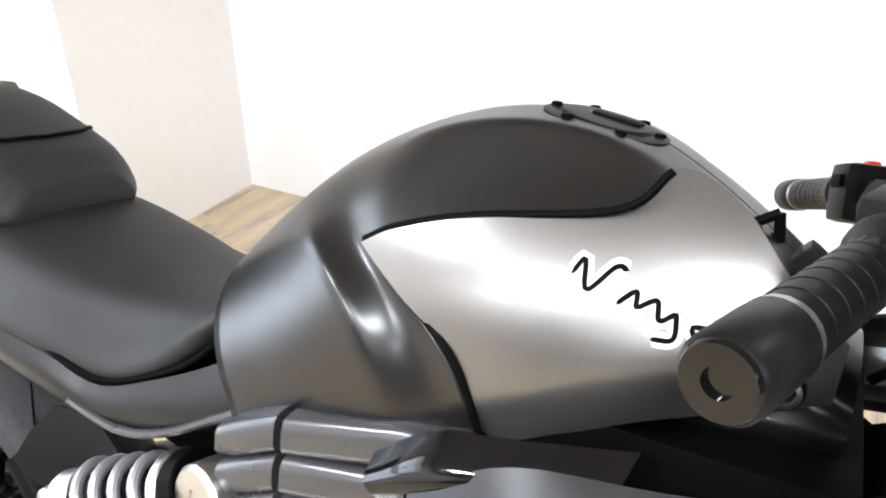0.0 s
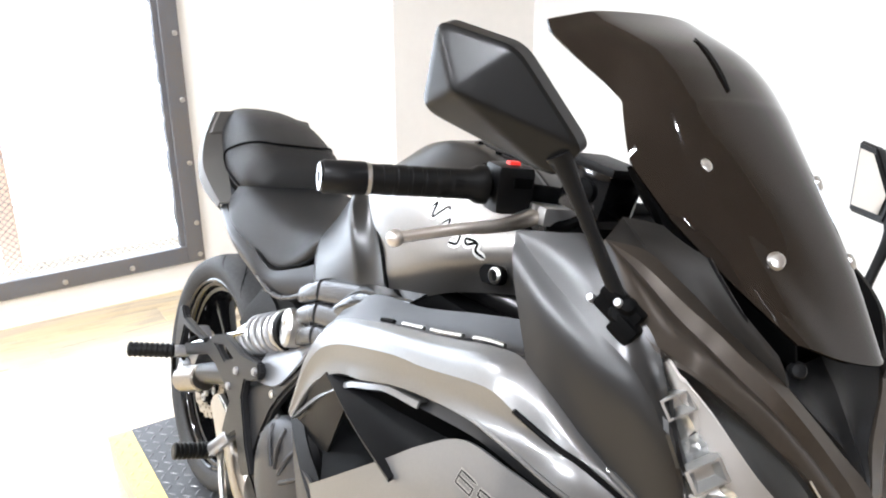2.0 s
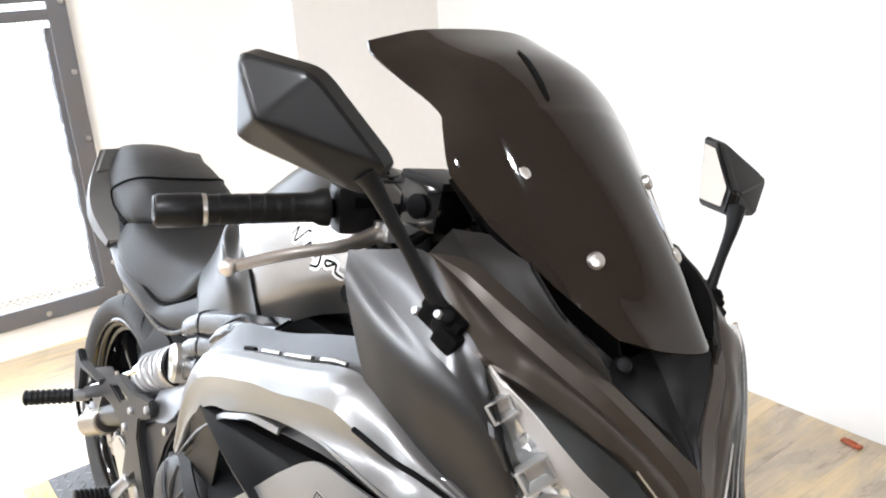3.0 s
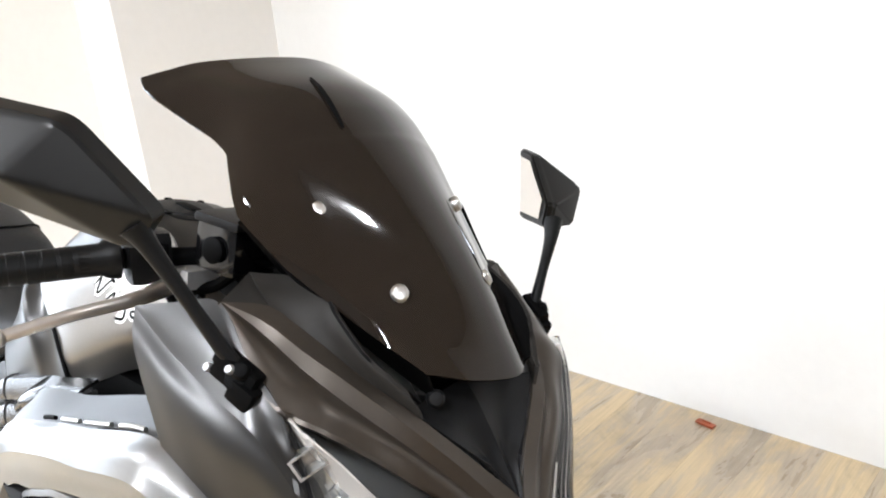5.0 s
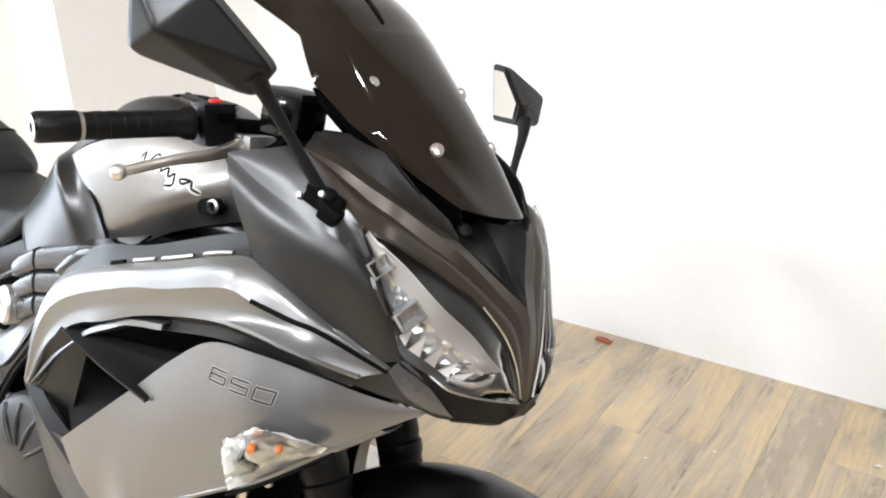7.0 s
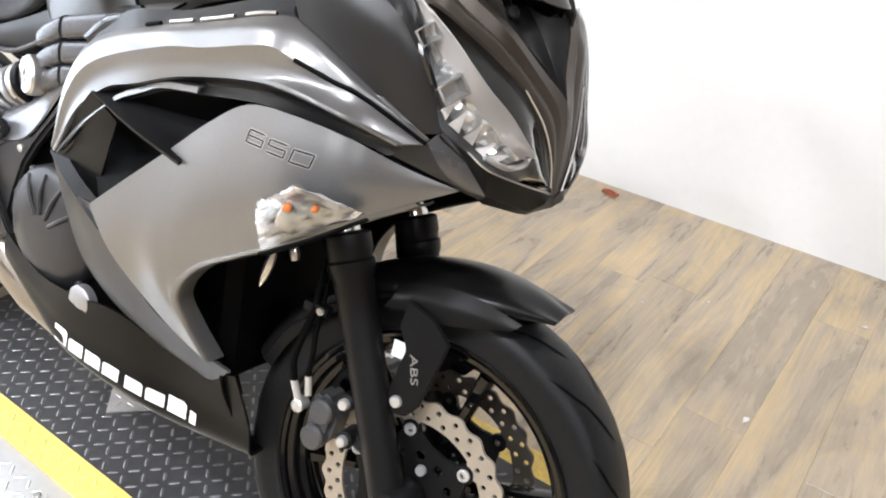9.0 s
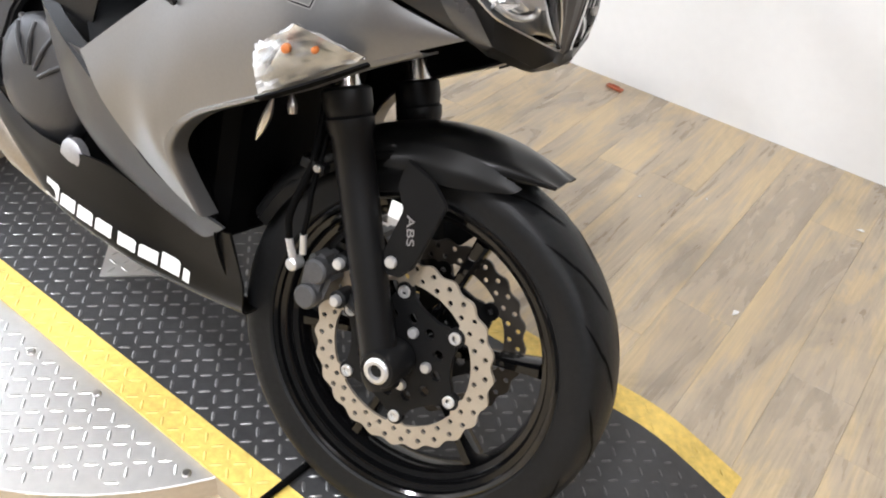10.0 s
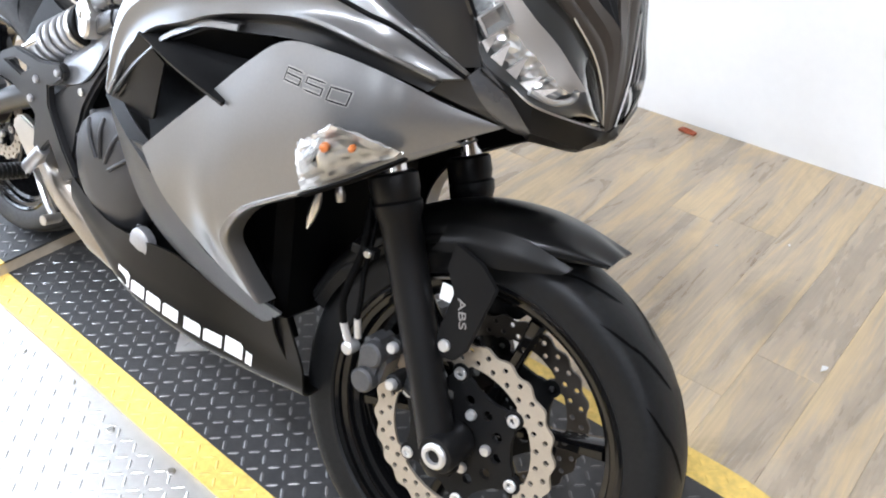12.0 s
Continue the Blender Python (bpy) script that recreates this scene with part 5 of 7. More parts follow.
    skin(bm, sh(back), 13, 13, 0.003, inward=inn)
    random.seed(5)
    for v in bm.verts:
        v.co += V((random.uniform(-1, 1), random.uniform(-0.8, 0.8) * s, random.uniform(-1, 1))) * 0.0018
    part("signal_reflector", bm, LAMPWHITE, sig, "crumpled silver signal reflector", 4)
    for p, big in (((-0.140, -0.250, 0.741), 1.0), ((-0.103, -0.246, 0.751), 0.72)):
        bm = NB()
        lathe(bm, [(0.003 * big, -0.010), (0.005 * big, -0.006), (0.006 * big, 0.0), (0.005 * big, 0.004), (0.002 * big, 0.006)], (p[0] + 0.034, s * (p[1] - 0.048), p[2] + 0.008), (0.5, -s, 0), 16)
        part("amber_bulb", bm, AMBER, sig, "amber bulb")
    bm = NB()
    skin(bm, sh([[(-0.181, -0.256, 0.671), (-0.120, -0.242, 0.709), (-0.064, -0.214, 0.749)], [(-0.180, -0.244, 0.667), (-0.12, -0.230, 0.705), (-0.067, -0.204, 0.745)]]), 10, 4, 0.003, inward=(0, 0, -1))
    part("signal_rim", bm, DARK, sig)
    # dark trim strip on top of the shoulder
    bm = NB()
    skin(bm, fx([[(-0.593, -0.205, 0.842), (-0.520, -0.205, 0.890), (-0.409, -0.205, 0.912), (-0.300, -0.21, 0.945), (-0.205, -0.215, 0.972)], [(-0.590, -0.222, 0.825), (-0.500, -0.228, 0.868), (-0.407, -0.230, 0.892), (-0.300, -0.234, 0.922), (-0.190, -0.236, 0.950)], [(-0.600, -0.230, 0.790), (-0.456, -0.242, 0.866), (-0.349, -0.244, 0.900), (-0.258, -0.247, 0.930), (-0.165, -0.250, 0.950)]]), 24, 10, 0.004, inward=inn)
    trim = part("shoulder_trim", bm, FRAMEM, bike, "dark grey trim along the tank side")
    for x0, x1 in ((-0.44, -0.41), (-0.39, -0.345), (-0.33, -0.27), (-0.25, -0.20)):
        bm = NB()
        at = lambda x: (x, float(np.interp(x, [p[0] for p in S0[:7]], [p[1] for p in S0[:7]])) + 0.004, float(np.interp(x, [p[0] for p in S0[:7]], [p[2] for p in S0[:7]])) + 0.004)
        pipe(bm, fx([[at(x0), at((x0 + x1) / 2), at(x1)]])[0], 0.0028, 8, 6)
        part("slot", bm, STEEL if x0 > -0.42 else DARK, trim, "thin slot in the trim")
    bm = NB()
    skin(bm, fx([[(-0.640, -0.175, 0.842), (-0.590, -0.178, 0.880), (-0.520, -0.180, 0.898), (-0.44, -0.180, 0.918)], [(-0.634, -0.200, 0.830), (-0.585, -0.208, 0.860), (-0.520, -0.208, 0.880), (-0.445, -0.204, 0.902)], [(-0.615, -0.196, 0.815), (-0.575, -0.203, 0.832), (-0.520, -0.202, 0.856), (-0.45, -0.198, 0.885)]]), 20, 10, 0.004, inward=inn)
    part("gloss_cover", bm, GLOSS, bike, "gloss black corner cover")

# Bright tapered slivers, added for the pale shapes between fork and fairing.
for pts in ([(-0.215, -0.188, 0.640), (-0.218, -0.190, 0.615), (-0.226, -0.190, 0.590), (-0.232, -0.190, 0.572)], [(-0.199, -0.170, 0.648), (-0.196, -0.170, 0.634), (-0.193, -0.170, 0.622)]):
    bm = NB()
    pipe(bm, pts, [0.002, 0.007, 0.006, 0.0015][:len(pts)], 10, 14)
    part("fairing_stay", bm, STEEL, bike, "added bright sliver between fork and fairing")

# model number on the side panel, in thin squarish outlines
number_tree = surface(right_panel)
DIGITS = {"6": ([(1, 1), (0, 1), (0, 0), (1, 0), (1, 0.55), (0, 0.55)],), "5": ([(1, 1), (0, 1), (0, 0.55), (1, 0.55), (1, 0), (0, 0)],), "0": ([(0, 0), (0, 1), (1, 1), (1, 0), (0, 0)],)}
for k, digit in enumerate("650"):
    for stroke in DIGITS[digit]:
        for wd, lift, material, name_ in ((0.0048, 0.0006, NUMBERM, "digit_outline"), (0.0020, 0.0011, PLASTIC, "digit")):
            bm = NB()
            for p, q in zip(stroke, stroke[1:]):
                a, b = [V((-0.204 + 0.036 * k + 0.027 * u + 0.004 * v, 0, 0.797 + 0.0155 * v - 0.0018 * k)) for u, v in (p, q)]
                d = (b - a).normalized() * wd / 2
                ribbon(bm, [a - d, b + d], wd, 6)
            part(name_, lay(bm, number_tree, lift), material, right_panel, "outlined number 650 on the grey panel")

# windscreen
side = [(0.010, -0.097, 1.027), (-0.045, -0.128, 1.062), (-0.105, -0.166, 1.108), (-0.152, -0.189, 1.152), (-0.163, -0.188, 1.168), (-0.186, -0.178, 1.197), (-0.194, -0.174, 1.208), (-0.220, -0.175, 1.222), (-0.240, -0.190, 1.236), (-0.262, -0.208, 1.254), (-0.278, -0.212, 1.264), (-0.287, -0.210, 1.274)]
STEPS = (0.0, 1.0, 2.0, 3.0, 3.2, 3.55, 3.75, 4.05, 4.3, 4.6, 4.8, 5.0)


def along(pts):
    """Points of a smooth curve at the steps of the screen's side."""
    fine_ = cat(pts, 101)
    return [fine_[round(f * 20)] for f in STEPS]


quarter = along([(0.034, -0.055, 1.019), (-0.034, -0.087, 1.082), (-0.098, -0.121, 1.145), (-0.150, -0.131, 1.209), (-0.208, -0.135, 1.262), (-0.287, -0.130, 1.297)])
centre = along([(0.042, 0.0, 1.014), (-0.010, 0.0, 1.086), (-0.074, 0.0, 1.158), (-0.138, 0.0, 1.223), (-0.206, 0.0, 1.277), (-0.292, 0.0, 1.311)])
OUT = V((0.6, -0.7, 0.4)).normalized()
rows = []
for a, c, d, f in zip(side, quarter, centre, STEPS):
    k = 0.62 + 0.12 * min(1.0, f) - 0.01 * max(0.0, f - 1.0)
    b = V(a).lerp(c, 0.24) + OUT * 0.0085 * max(0.25, math.sin(math.pi * min(1.0, (f + 0.3) / 4.4)))
    far_ = [(x + (1 - k) * 0.5 * y, -y * k, z) for x, y, z in (c, b, a)]
    rows.append([a, *[tuple(p) for p in cat([b, c, d, far_[0], far_[1]], 31)], far_[2]])
rows = [[tuple(p) for p in col] for col in zip(*[(poly if n_ in (0, 32) else cat)(c, 56) for n_, c in enumerate(zip(*rows))])]
bm = NB()
skin(bm, rows, 56, 33, 0.003, su=False, sv=False, inward=(-1, 0, -0.6))
ws = part("windscreen", bm, SMOKE, bike, "tall dark smoked windscreen")
for p in ((-0.119, -0.124, 1.160), (-0.041, -0.086, 1.090), (0.006, -0.079, 0.999)):
    for s in (1, -1):
        n = V((0.7, -0.6 * s, 0.35)).normalized()
        if s < 0 and p[2] > 1.05:
            hit = surface(ws).find_nearest(V(other(p)))
            p, n = (hit[0].x, -hit[0].y, hit[0].z), (hit[1] if hit[1].x > 0 else -hit[1])
        bm = NB()
        lathe(bm, [(0.009, -0.004), (0.009, 0.002), (0.0065, 0.005), (0.001, 0.006)], V((p[0], s * p[1], p[2])) + n * 0.002, n, 16)
        part("screen_screw", bm, STEEL if p[2] > 1.05 else PLASTIC, ws, "round screw")
# Dark strips, added to fill the black gap below the screen's edge.
for s in (1, -1):
    w = 1.0 if s > 0 else -0.76
    bm = NB()
    skin(bm, [[(x - 0.004, y * w * 0.97, z - 0.002) for x, y, z in side[:4]], [(x - 0.004, y * w * 0.82, z - 0.030) for x, y, z in side[:4]]], 14, 5, 0.004, inward=(-1, 0.5 * s, 0))
    part("screen_bracket", bm, DARK, bike, "dark strip added for the black gap below the windscreen edge")

slot_tree = surface(ws)
bm = NB()
rows = [[p - V((0, 0.004 * (0.4 if i in (0, 4) else 1), 0)) + n * 0.0018, p + V((0, 0.004 * (0.4 if i in (0, 4) else 1), 0)) + n * 0.0018] for i, (p, n) in enumerate((h[0], h[1] if h[1].x > 0 else -h[1]) for h in [slot_tree.find_nearest(V((-0.222, -0.048, 1.300)).lerp(V((-0.146, -0.062, 1.250)), k / 4)) for k in range(5)])]
skin(bm, rows, 4, 13, 0.0008, su=False, sv=False, inward=(-1, 0, -0.6))
part("vent_slot", bm, DARK, ws, "narrow black slot")

# mirrors
for s in (1, -1):
    fx = (lambda p: V(p)) if s == 1 else (lambda p: V((p[0], -p[1], p[2])))
    rimp = [fx(p) for p in ((-0.230, -0.388, 1.244), (-0.169, -0.339, 1.236), (-0.114, -0.296, 1.162), (-0.138, -0.300, 1.132), (-0.254, -0.366, 1.168))]
    if s < 0:
        rimp = [V(p) for p in ((-0.206, 0.338, 1.215), (-0.168, 0.314, 1.210), (-0.108, 0.272, 1.150), (-0.113, 0.272, 1.118), (-0.182, 0.318, 1.120))]
    c = sum(rimp, V()) / 5
    nrm = sum(((rimp[i] - c).cross(rimp[(i + 1) % 5] - c) for i in range(5)), V()).normalized()
    if nrm.x < 0:
        nrm = -nrm
    rimp = [p - nrm * nrm.dot(p - c) for p in rimp]
    ot, ti, inn_, lo, ob_ = rimp
    P = fx((-0.195, -0.380, 1.190))
    if s < 0:
        P = V((-0.118, 0.352, 1.168))
    facets = []
    for f in ((ot, ti, P), (ti, inn_, P), (inn_, lo, P), (lo, ob_, P), (ob_, ot, P)):
        fn = (f[1] - f[0]).cross(f[2] - f[0])
        facets.append((f[0], fn if fn.dot(nrm) > 0 else -fn))

    def rise(p):
        hs = [(q - p).dot(fn) / nrm.dot(fn) for q, fn in facets]
        lo_ = min(hs)
        return max(0.0, lo_ - 0.0007 * math.log(sum(math.exp(-(h - lo_) / 0.0007) for h in hs)))

    loop = []
    for i in range(5):
        a_, b_, c_ = rimp[i - 1], rimp[i], rimp[(i + 1) % 5]
        k0, k1 = b_.lerp(a_, 0.16), b_.lerp(c_, 0.16)
        loop += [k0.lerp(b_, q / 5).lerp(b_.lerp(k1, q / 5), q / 5) for q in range(6)]
        loop += [k1.lerp(c_.lerp(b_, 0.16), q / 8) for q in range(1, 8)]
    bm = NB()
    back_ = 0.021 if s > 0 else 0.012
    rings = [[p - nrm * back_ for p in loop], [p - nrm * 0.002 for p in loop]]
    for q in range(1, 16):
        k_ = 1.0 - q / 16.0
        rings.append([c + (p - c) * k_ + nrm * rise(c + (p - c) * k_) for p in loop])
    if s > 0:
        ring_loft(bm, rings)
    else:
        for p in [p - nrm * q for q in (0.012, 0.0) for p in rimp] + [P, V((-0.106, 0.318, 1.120))]:
            bm.verts.new(p)
        hull = bmesh.ops.convex_hull(bm, input=bm.verts[:])
        bmesh.ops.delete(bm, geom=[v for v in hull["geom_interior"] if isinstance(v, bmesh.types.BMVert)], context="VERTS")
        bmesh.ops.dissolve_limit(bm, angle_limit=0.05, verts=bm.verts[:], edges=bm.edges[:])
        bmesh.ops.recalc_face_normals(bm, faces=bm.faces)
        bmesh.ops.bevel(bm, geom=bm.edges[:], offset=0.003, segments=3, affect="EDGES", clamp_overlap=True)
    mir = part("mirror", bm, SATIN, bike, "faceted black rear-view mirror", angle=24)
    bm = NB()
    g = [c + (p - c) * (0.86 if s > 0 else 0.79) - nrm * (back_ + 0.0005) for p in rimp]
    ring_loft(bm, [g, [p - nrm * 0.002 for p in g]])
    part("mirror_glass", bm, MIRROR, mir, "mirror glass")
    a, b = (fx((-0.128, -0.290, 1.138)), fx((-0.088, -0.236, 1.040))) if s > 0 else (V((-0.104, 0.262, 1.105)), V((-0.106, 0.240, 1.022)))
    bm = NB()
    pipe(bm, [fx((-0.135, -0.300, 1.155)) if s > 0 else V((-0.112, 0.276, 1.128)), a, a.lerp(b, 0.5), b], [0.013, 0.0086, 0.0064, 0.0074], 14, 16)
    part("mirror_stalk", bm, PLASTIC, mir, "black mirror stalk")
    foot = b + V((0.002, 0.004 * s, -0.010))
    bm = NB()
    for q, sz in (((0, 0, 0), (0.044, 0.018, 0.026)), ((0.016, -0.004 * s, -0.008), (0.026, 0.020, 0.020)), ((-0.012, -0.005 * s, 0.007), (0.022, 0.016, 0.012))):
        box(bm, q, sz, 0.005, Matrix.Translation(foot) @ pose(0, 0, 0, 0, 28, 18 * s))
    part("stalk_foot", bm, DARK, mir, "black stalk foot")
    for q in (0.0, 0.009):
        bm = NB()
        lathe(bm, [(0.0105 - q * 0.3, 0.0), (0.0115 - q * 0.3, 0.004), (0.009 - q * 0.3, 0.008), (0.003, 0.009)], foot + V((0.004 + q * 0.6, -0.002 * s, -0.004 + q)), (0.45, -0.65 * s, 0.45), 18)
        part("stalk_boot", bm, DARK, mir, "folded rubber boot")
    for q in (-0.026, 0.006):
        bolt_head(mir, foot + V((q, -0.010 * s, 0.006 + q * 0.2)), (0.2, -0.9 * s, 0.4), 0.0042, "foot_bolt", ALU, 0.006)

# ---- tank, seats and tail ----
# sections of the tank: x, half width low, half width mid, shoulder, top height, bottom height
SECT = [(-0.900, 0.060, 0.070, 0.050, 0.885, 0.845), (-0.850, 0.104, 0.108, 0.070, 0.955, 0.818), (-0.790, 0.118, 0.118, 0.078, 1.016, 0.808), (-0.730, 0.120, 0.118, 0.086, 1.056, 0.822),
        (-0.670, 0.124, 0.116, 0.090, 1.086, 0.848), (-0.600, 0.124, 0.116, 0.092, 1.104, 0.866), (-0.530, 0.122, 0.114, 0.090, 1.103, 0.885), (-0.460, 0.116, 0.108, 0.084, 1.068, 0.905),
        (-0.390, 0.106, 0.094, 0.070, 1.018, 0.905), (-0.320, 0.085, 0.078, 0.050, 0.968, 0.900)]
rings = []
for x, wl, wm, wsd, zt, zb in SECT:
    if x < -0.47:
        wl, wm, wsd, zt = wl * 0.9, wm * 0.86, wsd * 0.82, zt - 0.014
    h = zt - zb
    half_ = [(0.0, zb - 0.01), (wl * 0.75, zb - 0.004), (wl, zb + 0.02), (wm, zb + h * 0.45), (wm * 0.97, zb + h * 0.66), (wsd * 1.12, zb + h * 0.86), (wsd * 0.62, zb + h * 0.975), (0.0, zt)]
    loop = [V((x, -y, z)) for y, z in half_] + [V((x, y, z)) for y, z in half_[1:-1][::-1]]
    rings.append(loop)
bm = NB()
fine = []
cols = [cat([r[i] for r in rings], 72) for i in range(len(rings[0]))]
for j in range(72):
    lp = [cols[i][j] for i in range(len(cols))]
    lp = lp + [lp[0]]
    fine.append(cat(lp, 85)[:-1])
ring_loft(bm, fine)
tank = part("fuel_tank", bm, TANKM, bike, "satin black fuel tank with knee recess", 50)
# silver side panels
for s in (1, -1):
    fx = (lambda rows: rows) if s == 1 else flip_plain
    # black outer shell: it wraps the rear half and runs on above the silver panel
    cage = [[(-0.888, 0.0, 0.915), (-0.884, -0.045, 0.912), (-0.872, -0.085, 0.900), (-0.858, -0.112, 0.882), (-0.846, -0.128, 0.862), (-0.830, -0.137, 0.830), (-0.806, -0.139, 0.790)],
            [(-0.850, 0.0, 0.966), (-0.842, -0.050, 0.960), (-0.824, -0.094, 0.942), (-0.794, -0.127, 0.922), (-0.760, -0.147, 0.897), (-0.736, -0.155, 0.862), (-0.720, -0.151, 0.812)],
            [(-0.802, 0.0, 1.014), (-0.792, -0.055, 1.006), (-0.772, -0.106, 0.992), (-0.722, -0.150, 0.982), (-0.682, -0.169, 0.954), (-0.650, -0.170, 0.912), (-0.640, -0.159, 0.850)],
            [(-0.758, 0.0, 1.046), (-0.750, -0.055, 1.037), (-0.732, -0.096, 1.013), (-0.698, -0.127, 0.985), (-0.658, -0.143, 0.958), (-0.618, -0.151, 0.921), (-0.598, -0.152, 0.862)],
            [(-0.712, 0.0, 1.073), (-0.708, -0.058, 1.064), (-0.700, -0.101, 1.036), (-0.690, -0.131, 0.998), (-0.646, -0.148, 0.968), (-0.592, -0.161, 0.934), (-0.561, -0.156, 0.872)],
            [(-0.655, 0.0, 1.097), (-0.655, -0.062, 1.090), (-0.655, -0.098, 1.050), (-0.656, -0.130, 1.014)],
            [(-0.595, 0.0, 1.110), (-0.595, -0.064, 1.104), (-0.595, -0.096, 1.062), (-0.596, -0.128, 1.035)],
            [(-0.530, 0.0, 1.108), (-0.530, -0.062, 1.103), (-0.525, -0.090, 1.072), (-0.515, -0.120, 1.054)],
            [(-0.466, 0.0, 1.082), (-0.466, -0.054, 1.080), (-0.472, -0.082, 1.073), (-0.482, -0.108, 1.061)],
            [(-0.400, 0.0, 1.040), (-0.400, -0.050, 1.039), (-0.404, -0.072, 1.036), (-0.410, -0.090, 1.030)],
            [(-0.335, 0.0, 0.992), (-0.335, -0.050, 0.990), (-0.335, -0.072, 0.986), (-0.335, -0.090, 0.980)]]
    bm = NB()
    cv = [[bm.verts.new(p if s == 1 else (p[0], -p[1], p[2])) for p in r] for r in cage]
    for ra, rb in zip(cv, cv[1:]):
        for q in range(min(len(ra), len(rb)) - 1):
            bm.faces.new((ra[q], ra[q + 1], rb[q + 1], rb[q]))
    sharp_ = bm.edges.layers.float.new("crease_edge")
    for q in range(2, 6):
        bm.edges.get((cv[2][q], cv[2][q + 1]))[sharp_] = 0.55
    for q in range(4, 8):
        bm.edges.get((cv[q][1], cv[q + 1][1]))[sharp_] = 0.6
    shell = part("tank_shell", bm, TANKM, tank, "satin black tank shell with a knee ridge", 180)
    sub = shell.modifiers.new("round", "SUBSURF")
    sub.levels = sub.render_levels = 3
    sub.boundary_smooth = "PRESERVE_CORNERS"
    thick_ = shell.modifiers.new("thickness", "SOLIDIFY")
    thick_.thickness, thick_.offset = 0.005, -1.0
    TT = [(-0.688, -0.131, 0.996), (-0.660, -0.130, 1.013), (-0.600, -0.128, 1.034), (-0.496, -0.117, 1.058), (-0.466, -0.102, 1.089), (-0.420, -0.098, 1.074), (-0.378, -0.100, 1.036), (-0.335, -0.104, 1.000)]
    TB = [(-0.688, -0.131, 0.996), (-0.640, -0.146, 0.967), (-0.588, -0.160, 0.934), (-0.558, -0.156, 0.872), (-0.505, -0.152, 0.890), (-0.450, -0.150, 0.916), (-0.390, -0.144, 0.936), (-0.335, -0.135, 0.950)]
    if s < 0:
        TT = [(x, y, z - 0.085 * max(0, min(1, (i - 2.5) / 3))) for i, (x, y, z) in enumerate(TT)]

    def side_y(x, z):
        """Outer face of the panel: a slow curve over its height with a fold near the foot."""
        fold = (0.905 + 0.50 * (x + 0.558) - z) / 0.006
        return -(0.163 - 3.9 * max(0.0, z - 0.95) ** 2 - 0.8 * (x + 0.55) ** 2 - 0.0030 * math.log1p(math.exp(min(40.0, fold))))

    top_, low_ = cat(TT, 57), cat(TB, 57)
    rows = [[(p.x, side_y(p.x, p.z), p.z) for p in [a.lerp(b, f / 24) for a, b in zip(top_, low_)]] for f in range(25)]
    bm = NB()
    skin(bm, fx(rows), 57, 25, 0.006, su=False, sv=False, inward=(0, s, 0))
    tp = part("tank_panel", bm, SILVER, tank, "silver tank side panel with dark script mark")
    bm = NB()
    pipe(bm, [V((x, s * (y - 0.003), z + 0.001)) for x, y, z in TT[:5]], 0.0032, 8, 30)
    pipe(bm, [V((x, s * (y - 0.003), z)) for x, y, z in TB[:4]], 0.0032, 8, 20)
    part("panel_gap", bm, DARK, tank, "black gap round the panel")
    bm = NB()
    pipe(bm, [(-0.836, -s * 0.112, 0.806), (-0.790, -s * 0.128, 0.796), (-0.720, -s * 0.138, 0.818), (-0.640, -s * 0.150, 0.846), (-0.560, -s * 0.153, 0.868)], 0.006, 8, 24)
    part("tank_lip", bm, FRAMEM, tank, "dark lower lip of the tank")
    # sloping script mark: white outline strokes with dark strokes on top
    if s == 1:
        strokes = [[(0.000, 0.022), (0.004, 0.044), (0.013, 0.012), (0.024, 0.050), (0.032, 0.052)], [(0.034, 0.012), (0.042, 0.034), (0.046, 0.016)], [(0.046, 0.016), (0.056, 0.034), (0.062, 0.014), (0.070, 0.030)],
                   [(0.070, 0.030), (0.074, 0.000), (0.062, -0.010)], [(0.098, 0.030), (0.082, 0.022), (0.088, 0.012), (0.100, 0.028), (0.104, 0.010), (0.118, 0.006)]]
        tree = surface(tp)
        for wd, lift, material, nm in ((0.0108, 0.0006, WHITE, "mark_outline"), (0.0036, 0.0012, DARK, "script_mark")):
            for st in strokes:
                bm = NB()
                ribbon(bm, [(-0.516 + u * 1.04 + v * 0.10, 0, 1.004 + v * 0.52 - u * 0.215) for u, v in st], wd, 20)
                part(nm, lay(bm, tree, lift), material, tank, "dark script mark with white outline")
# small parts ahead of the tank
bm = NB()
tri_ = [V((-0.422, -0.01, 1.040)), V((-0.398, -0.01, 1.056)), V((-0.394, -0.01, 1.034))]
for a, b in zip(tri_, tri_[1:] + tri_[:1]):
    rod(bm, a, b, 0.0042, seg=8)
part("cable_guide", bm, DARK, bike, "black triangular cable guide")
bm = NB()
box(bm, (0, 0, 0), (0.028, 0.030, 0.040), 0.006, Matrix.Translation((-0.372, -0.02, 1.018)) @ pose(0, 0, 0, 0, 35, 0))
part("ignition_switch", bm, PLASTIC, bike, "black ignition switch")
# filler cap
bm = NB()
capm = Matrix.Translation((-0.545, 0, 1.0985)) @ pose(0, 0, 0, 0, 8, 0) @ Matrix.Diagonal((0.84, 0.84, 0.6, 1))
lathe(bm, [(0.062, -0.004), (0.064, 0.003), (0.058, 0.006), (0.048, 0.006), (0.046, 0.010), (0.036, 0.012), (0.012, 0.012)], (0, 0, 0), (0, 0, 1), 40)
bmesh.ops.transform(bm, matrix=capm, verts=bm.verts)
cap = part("filler_cap", bm, PLASTIC, bike, "black filler cap with bolts")
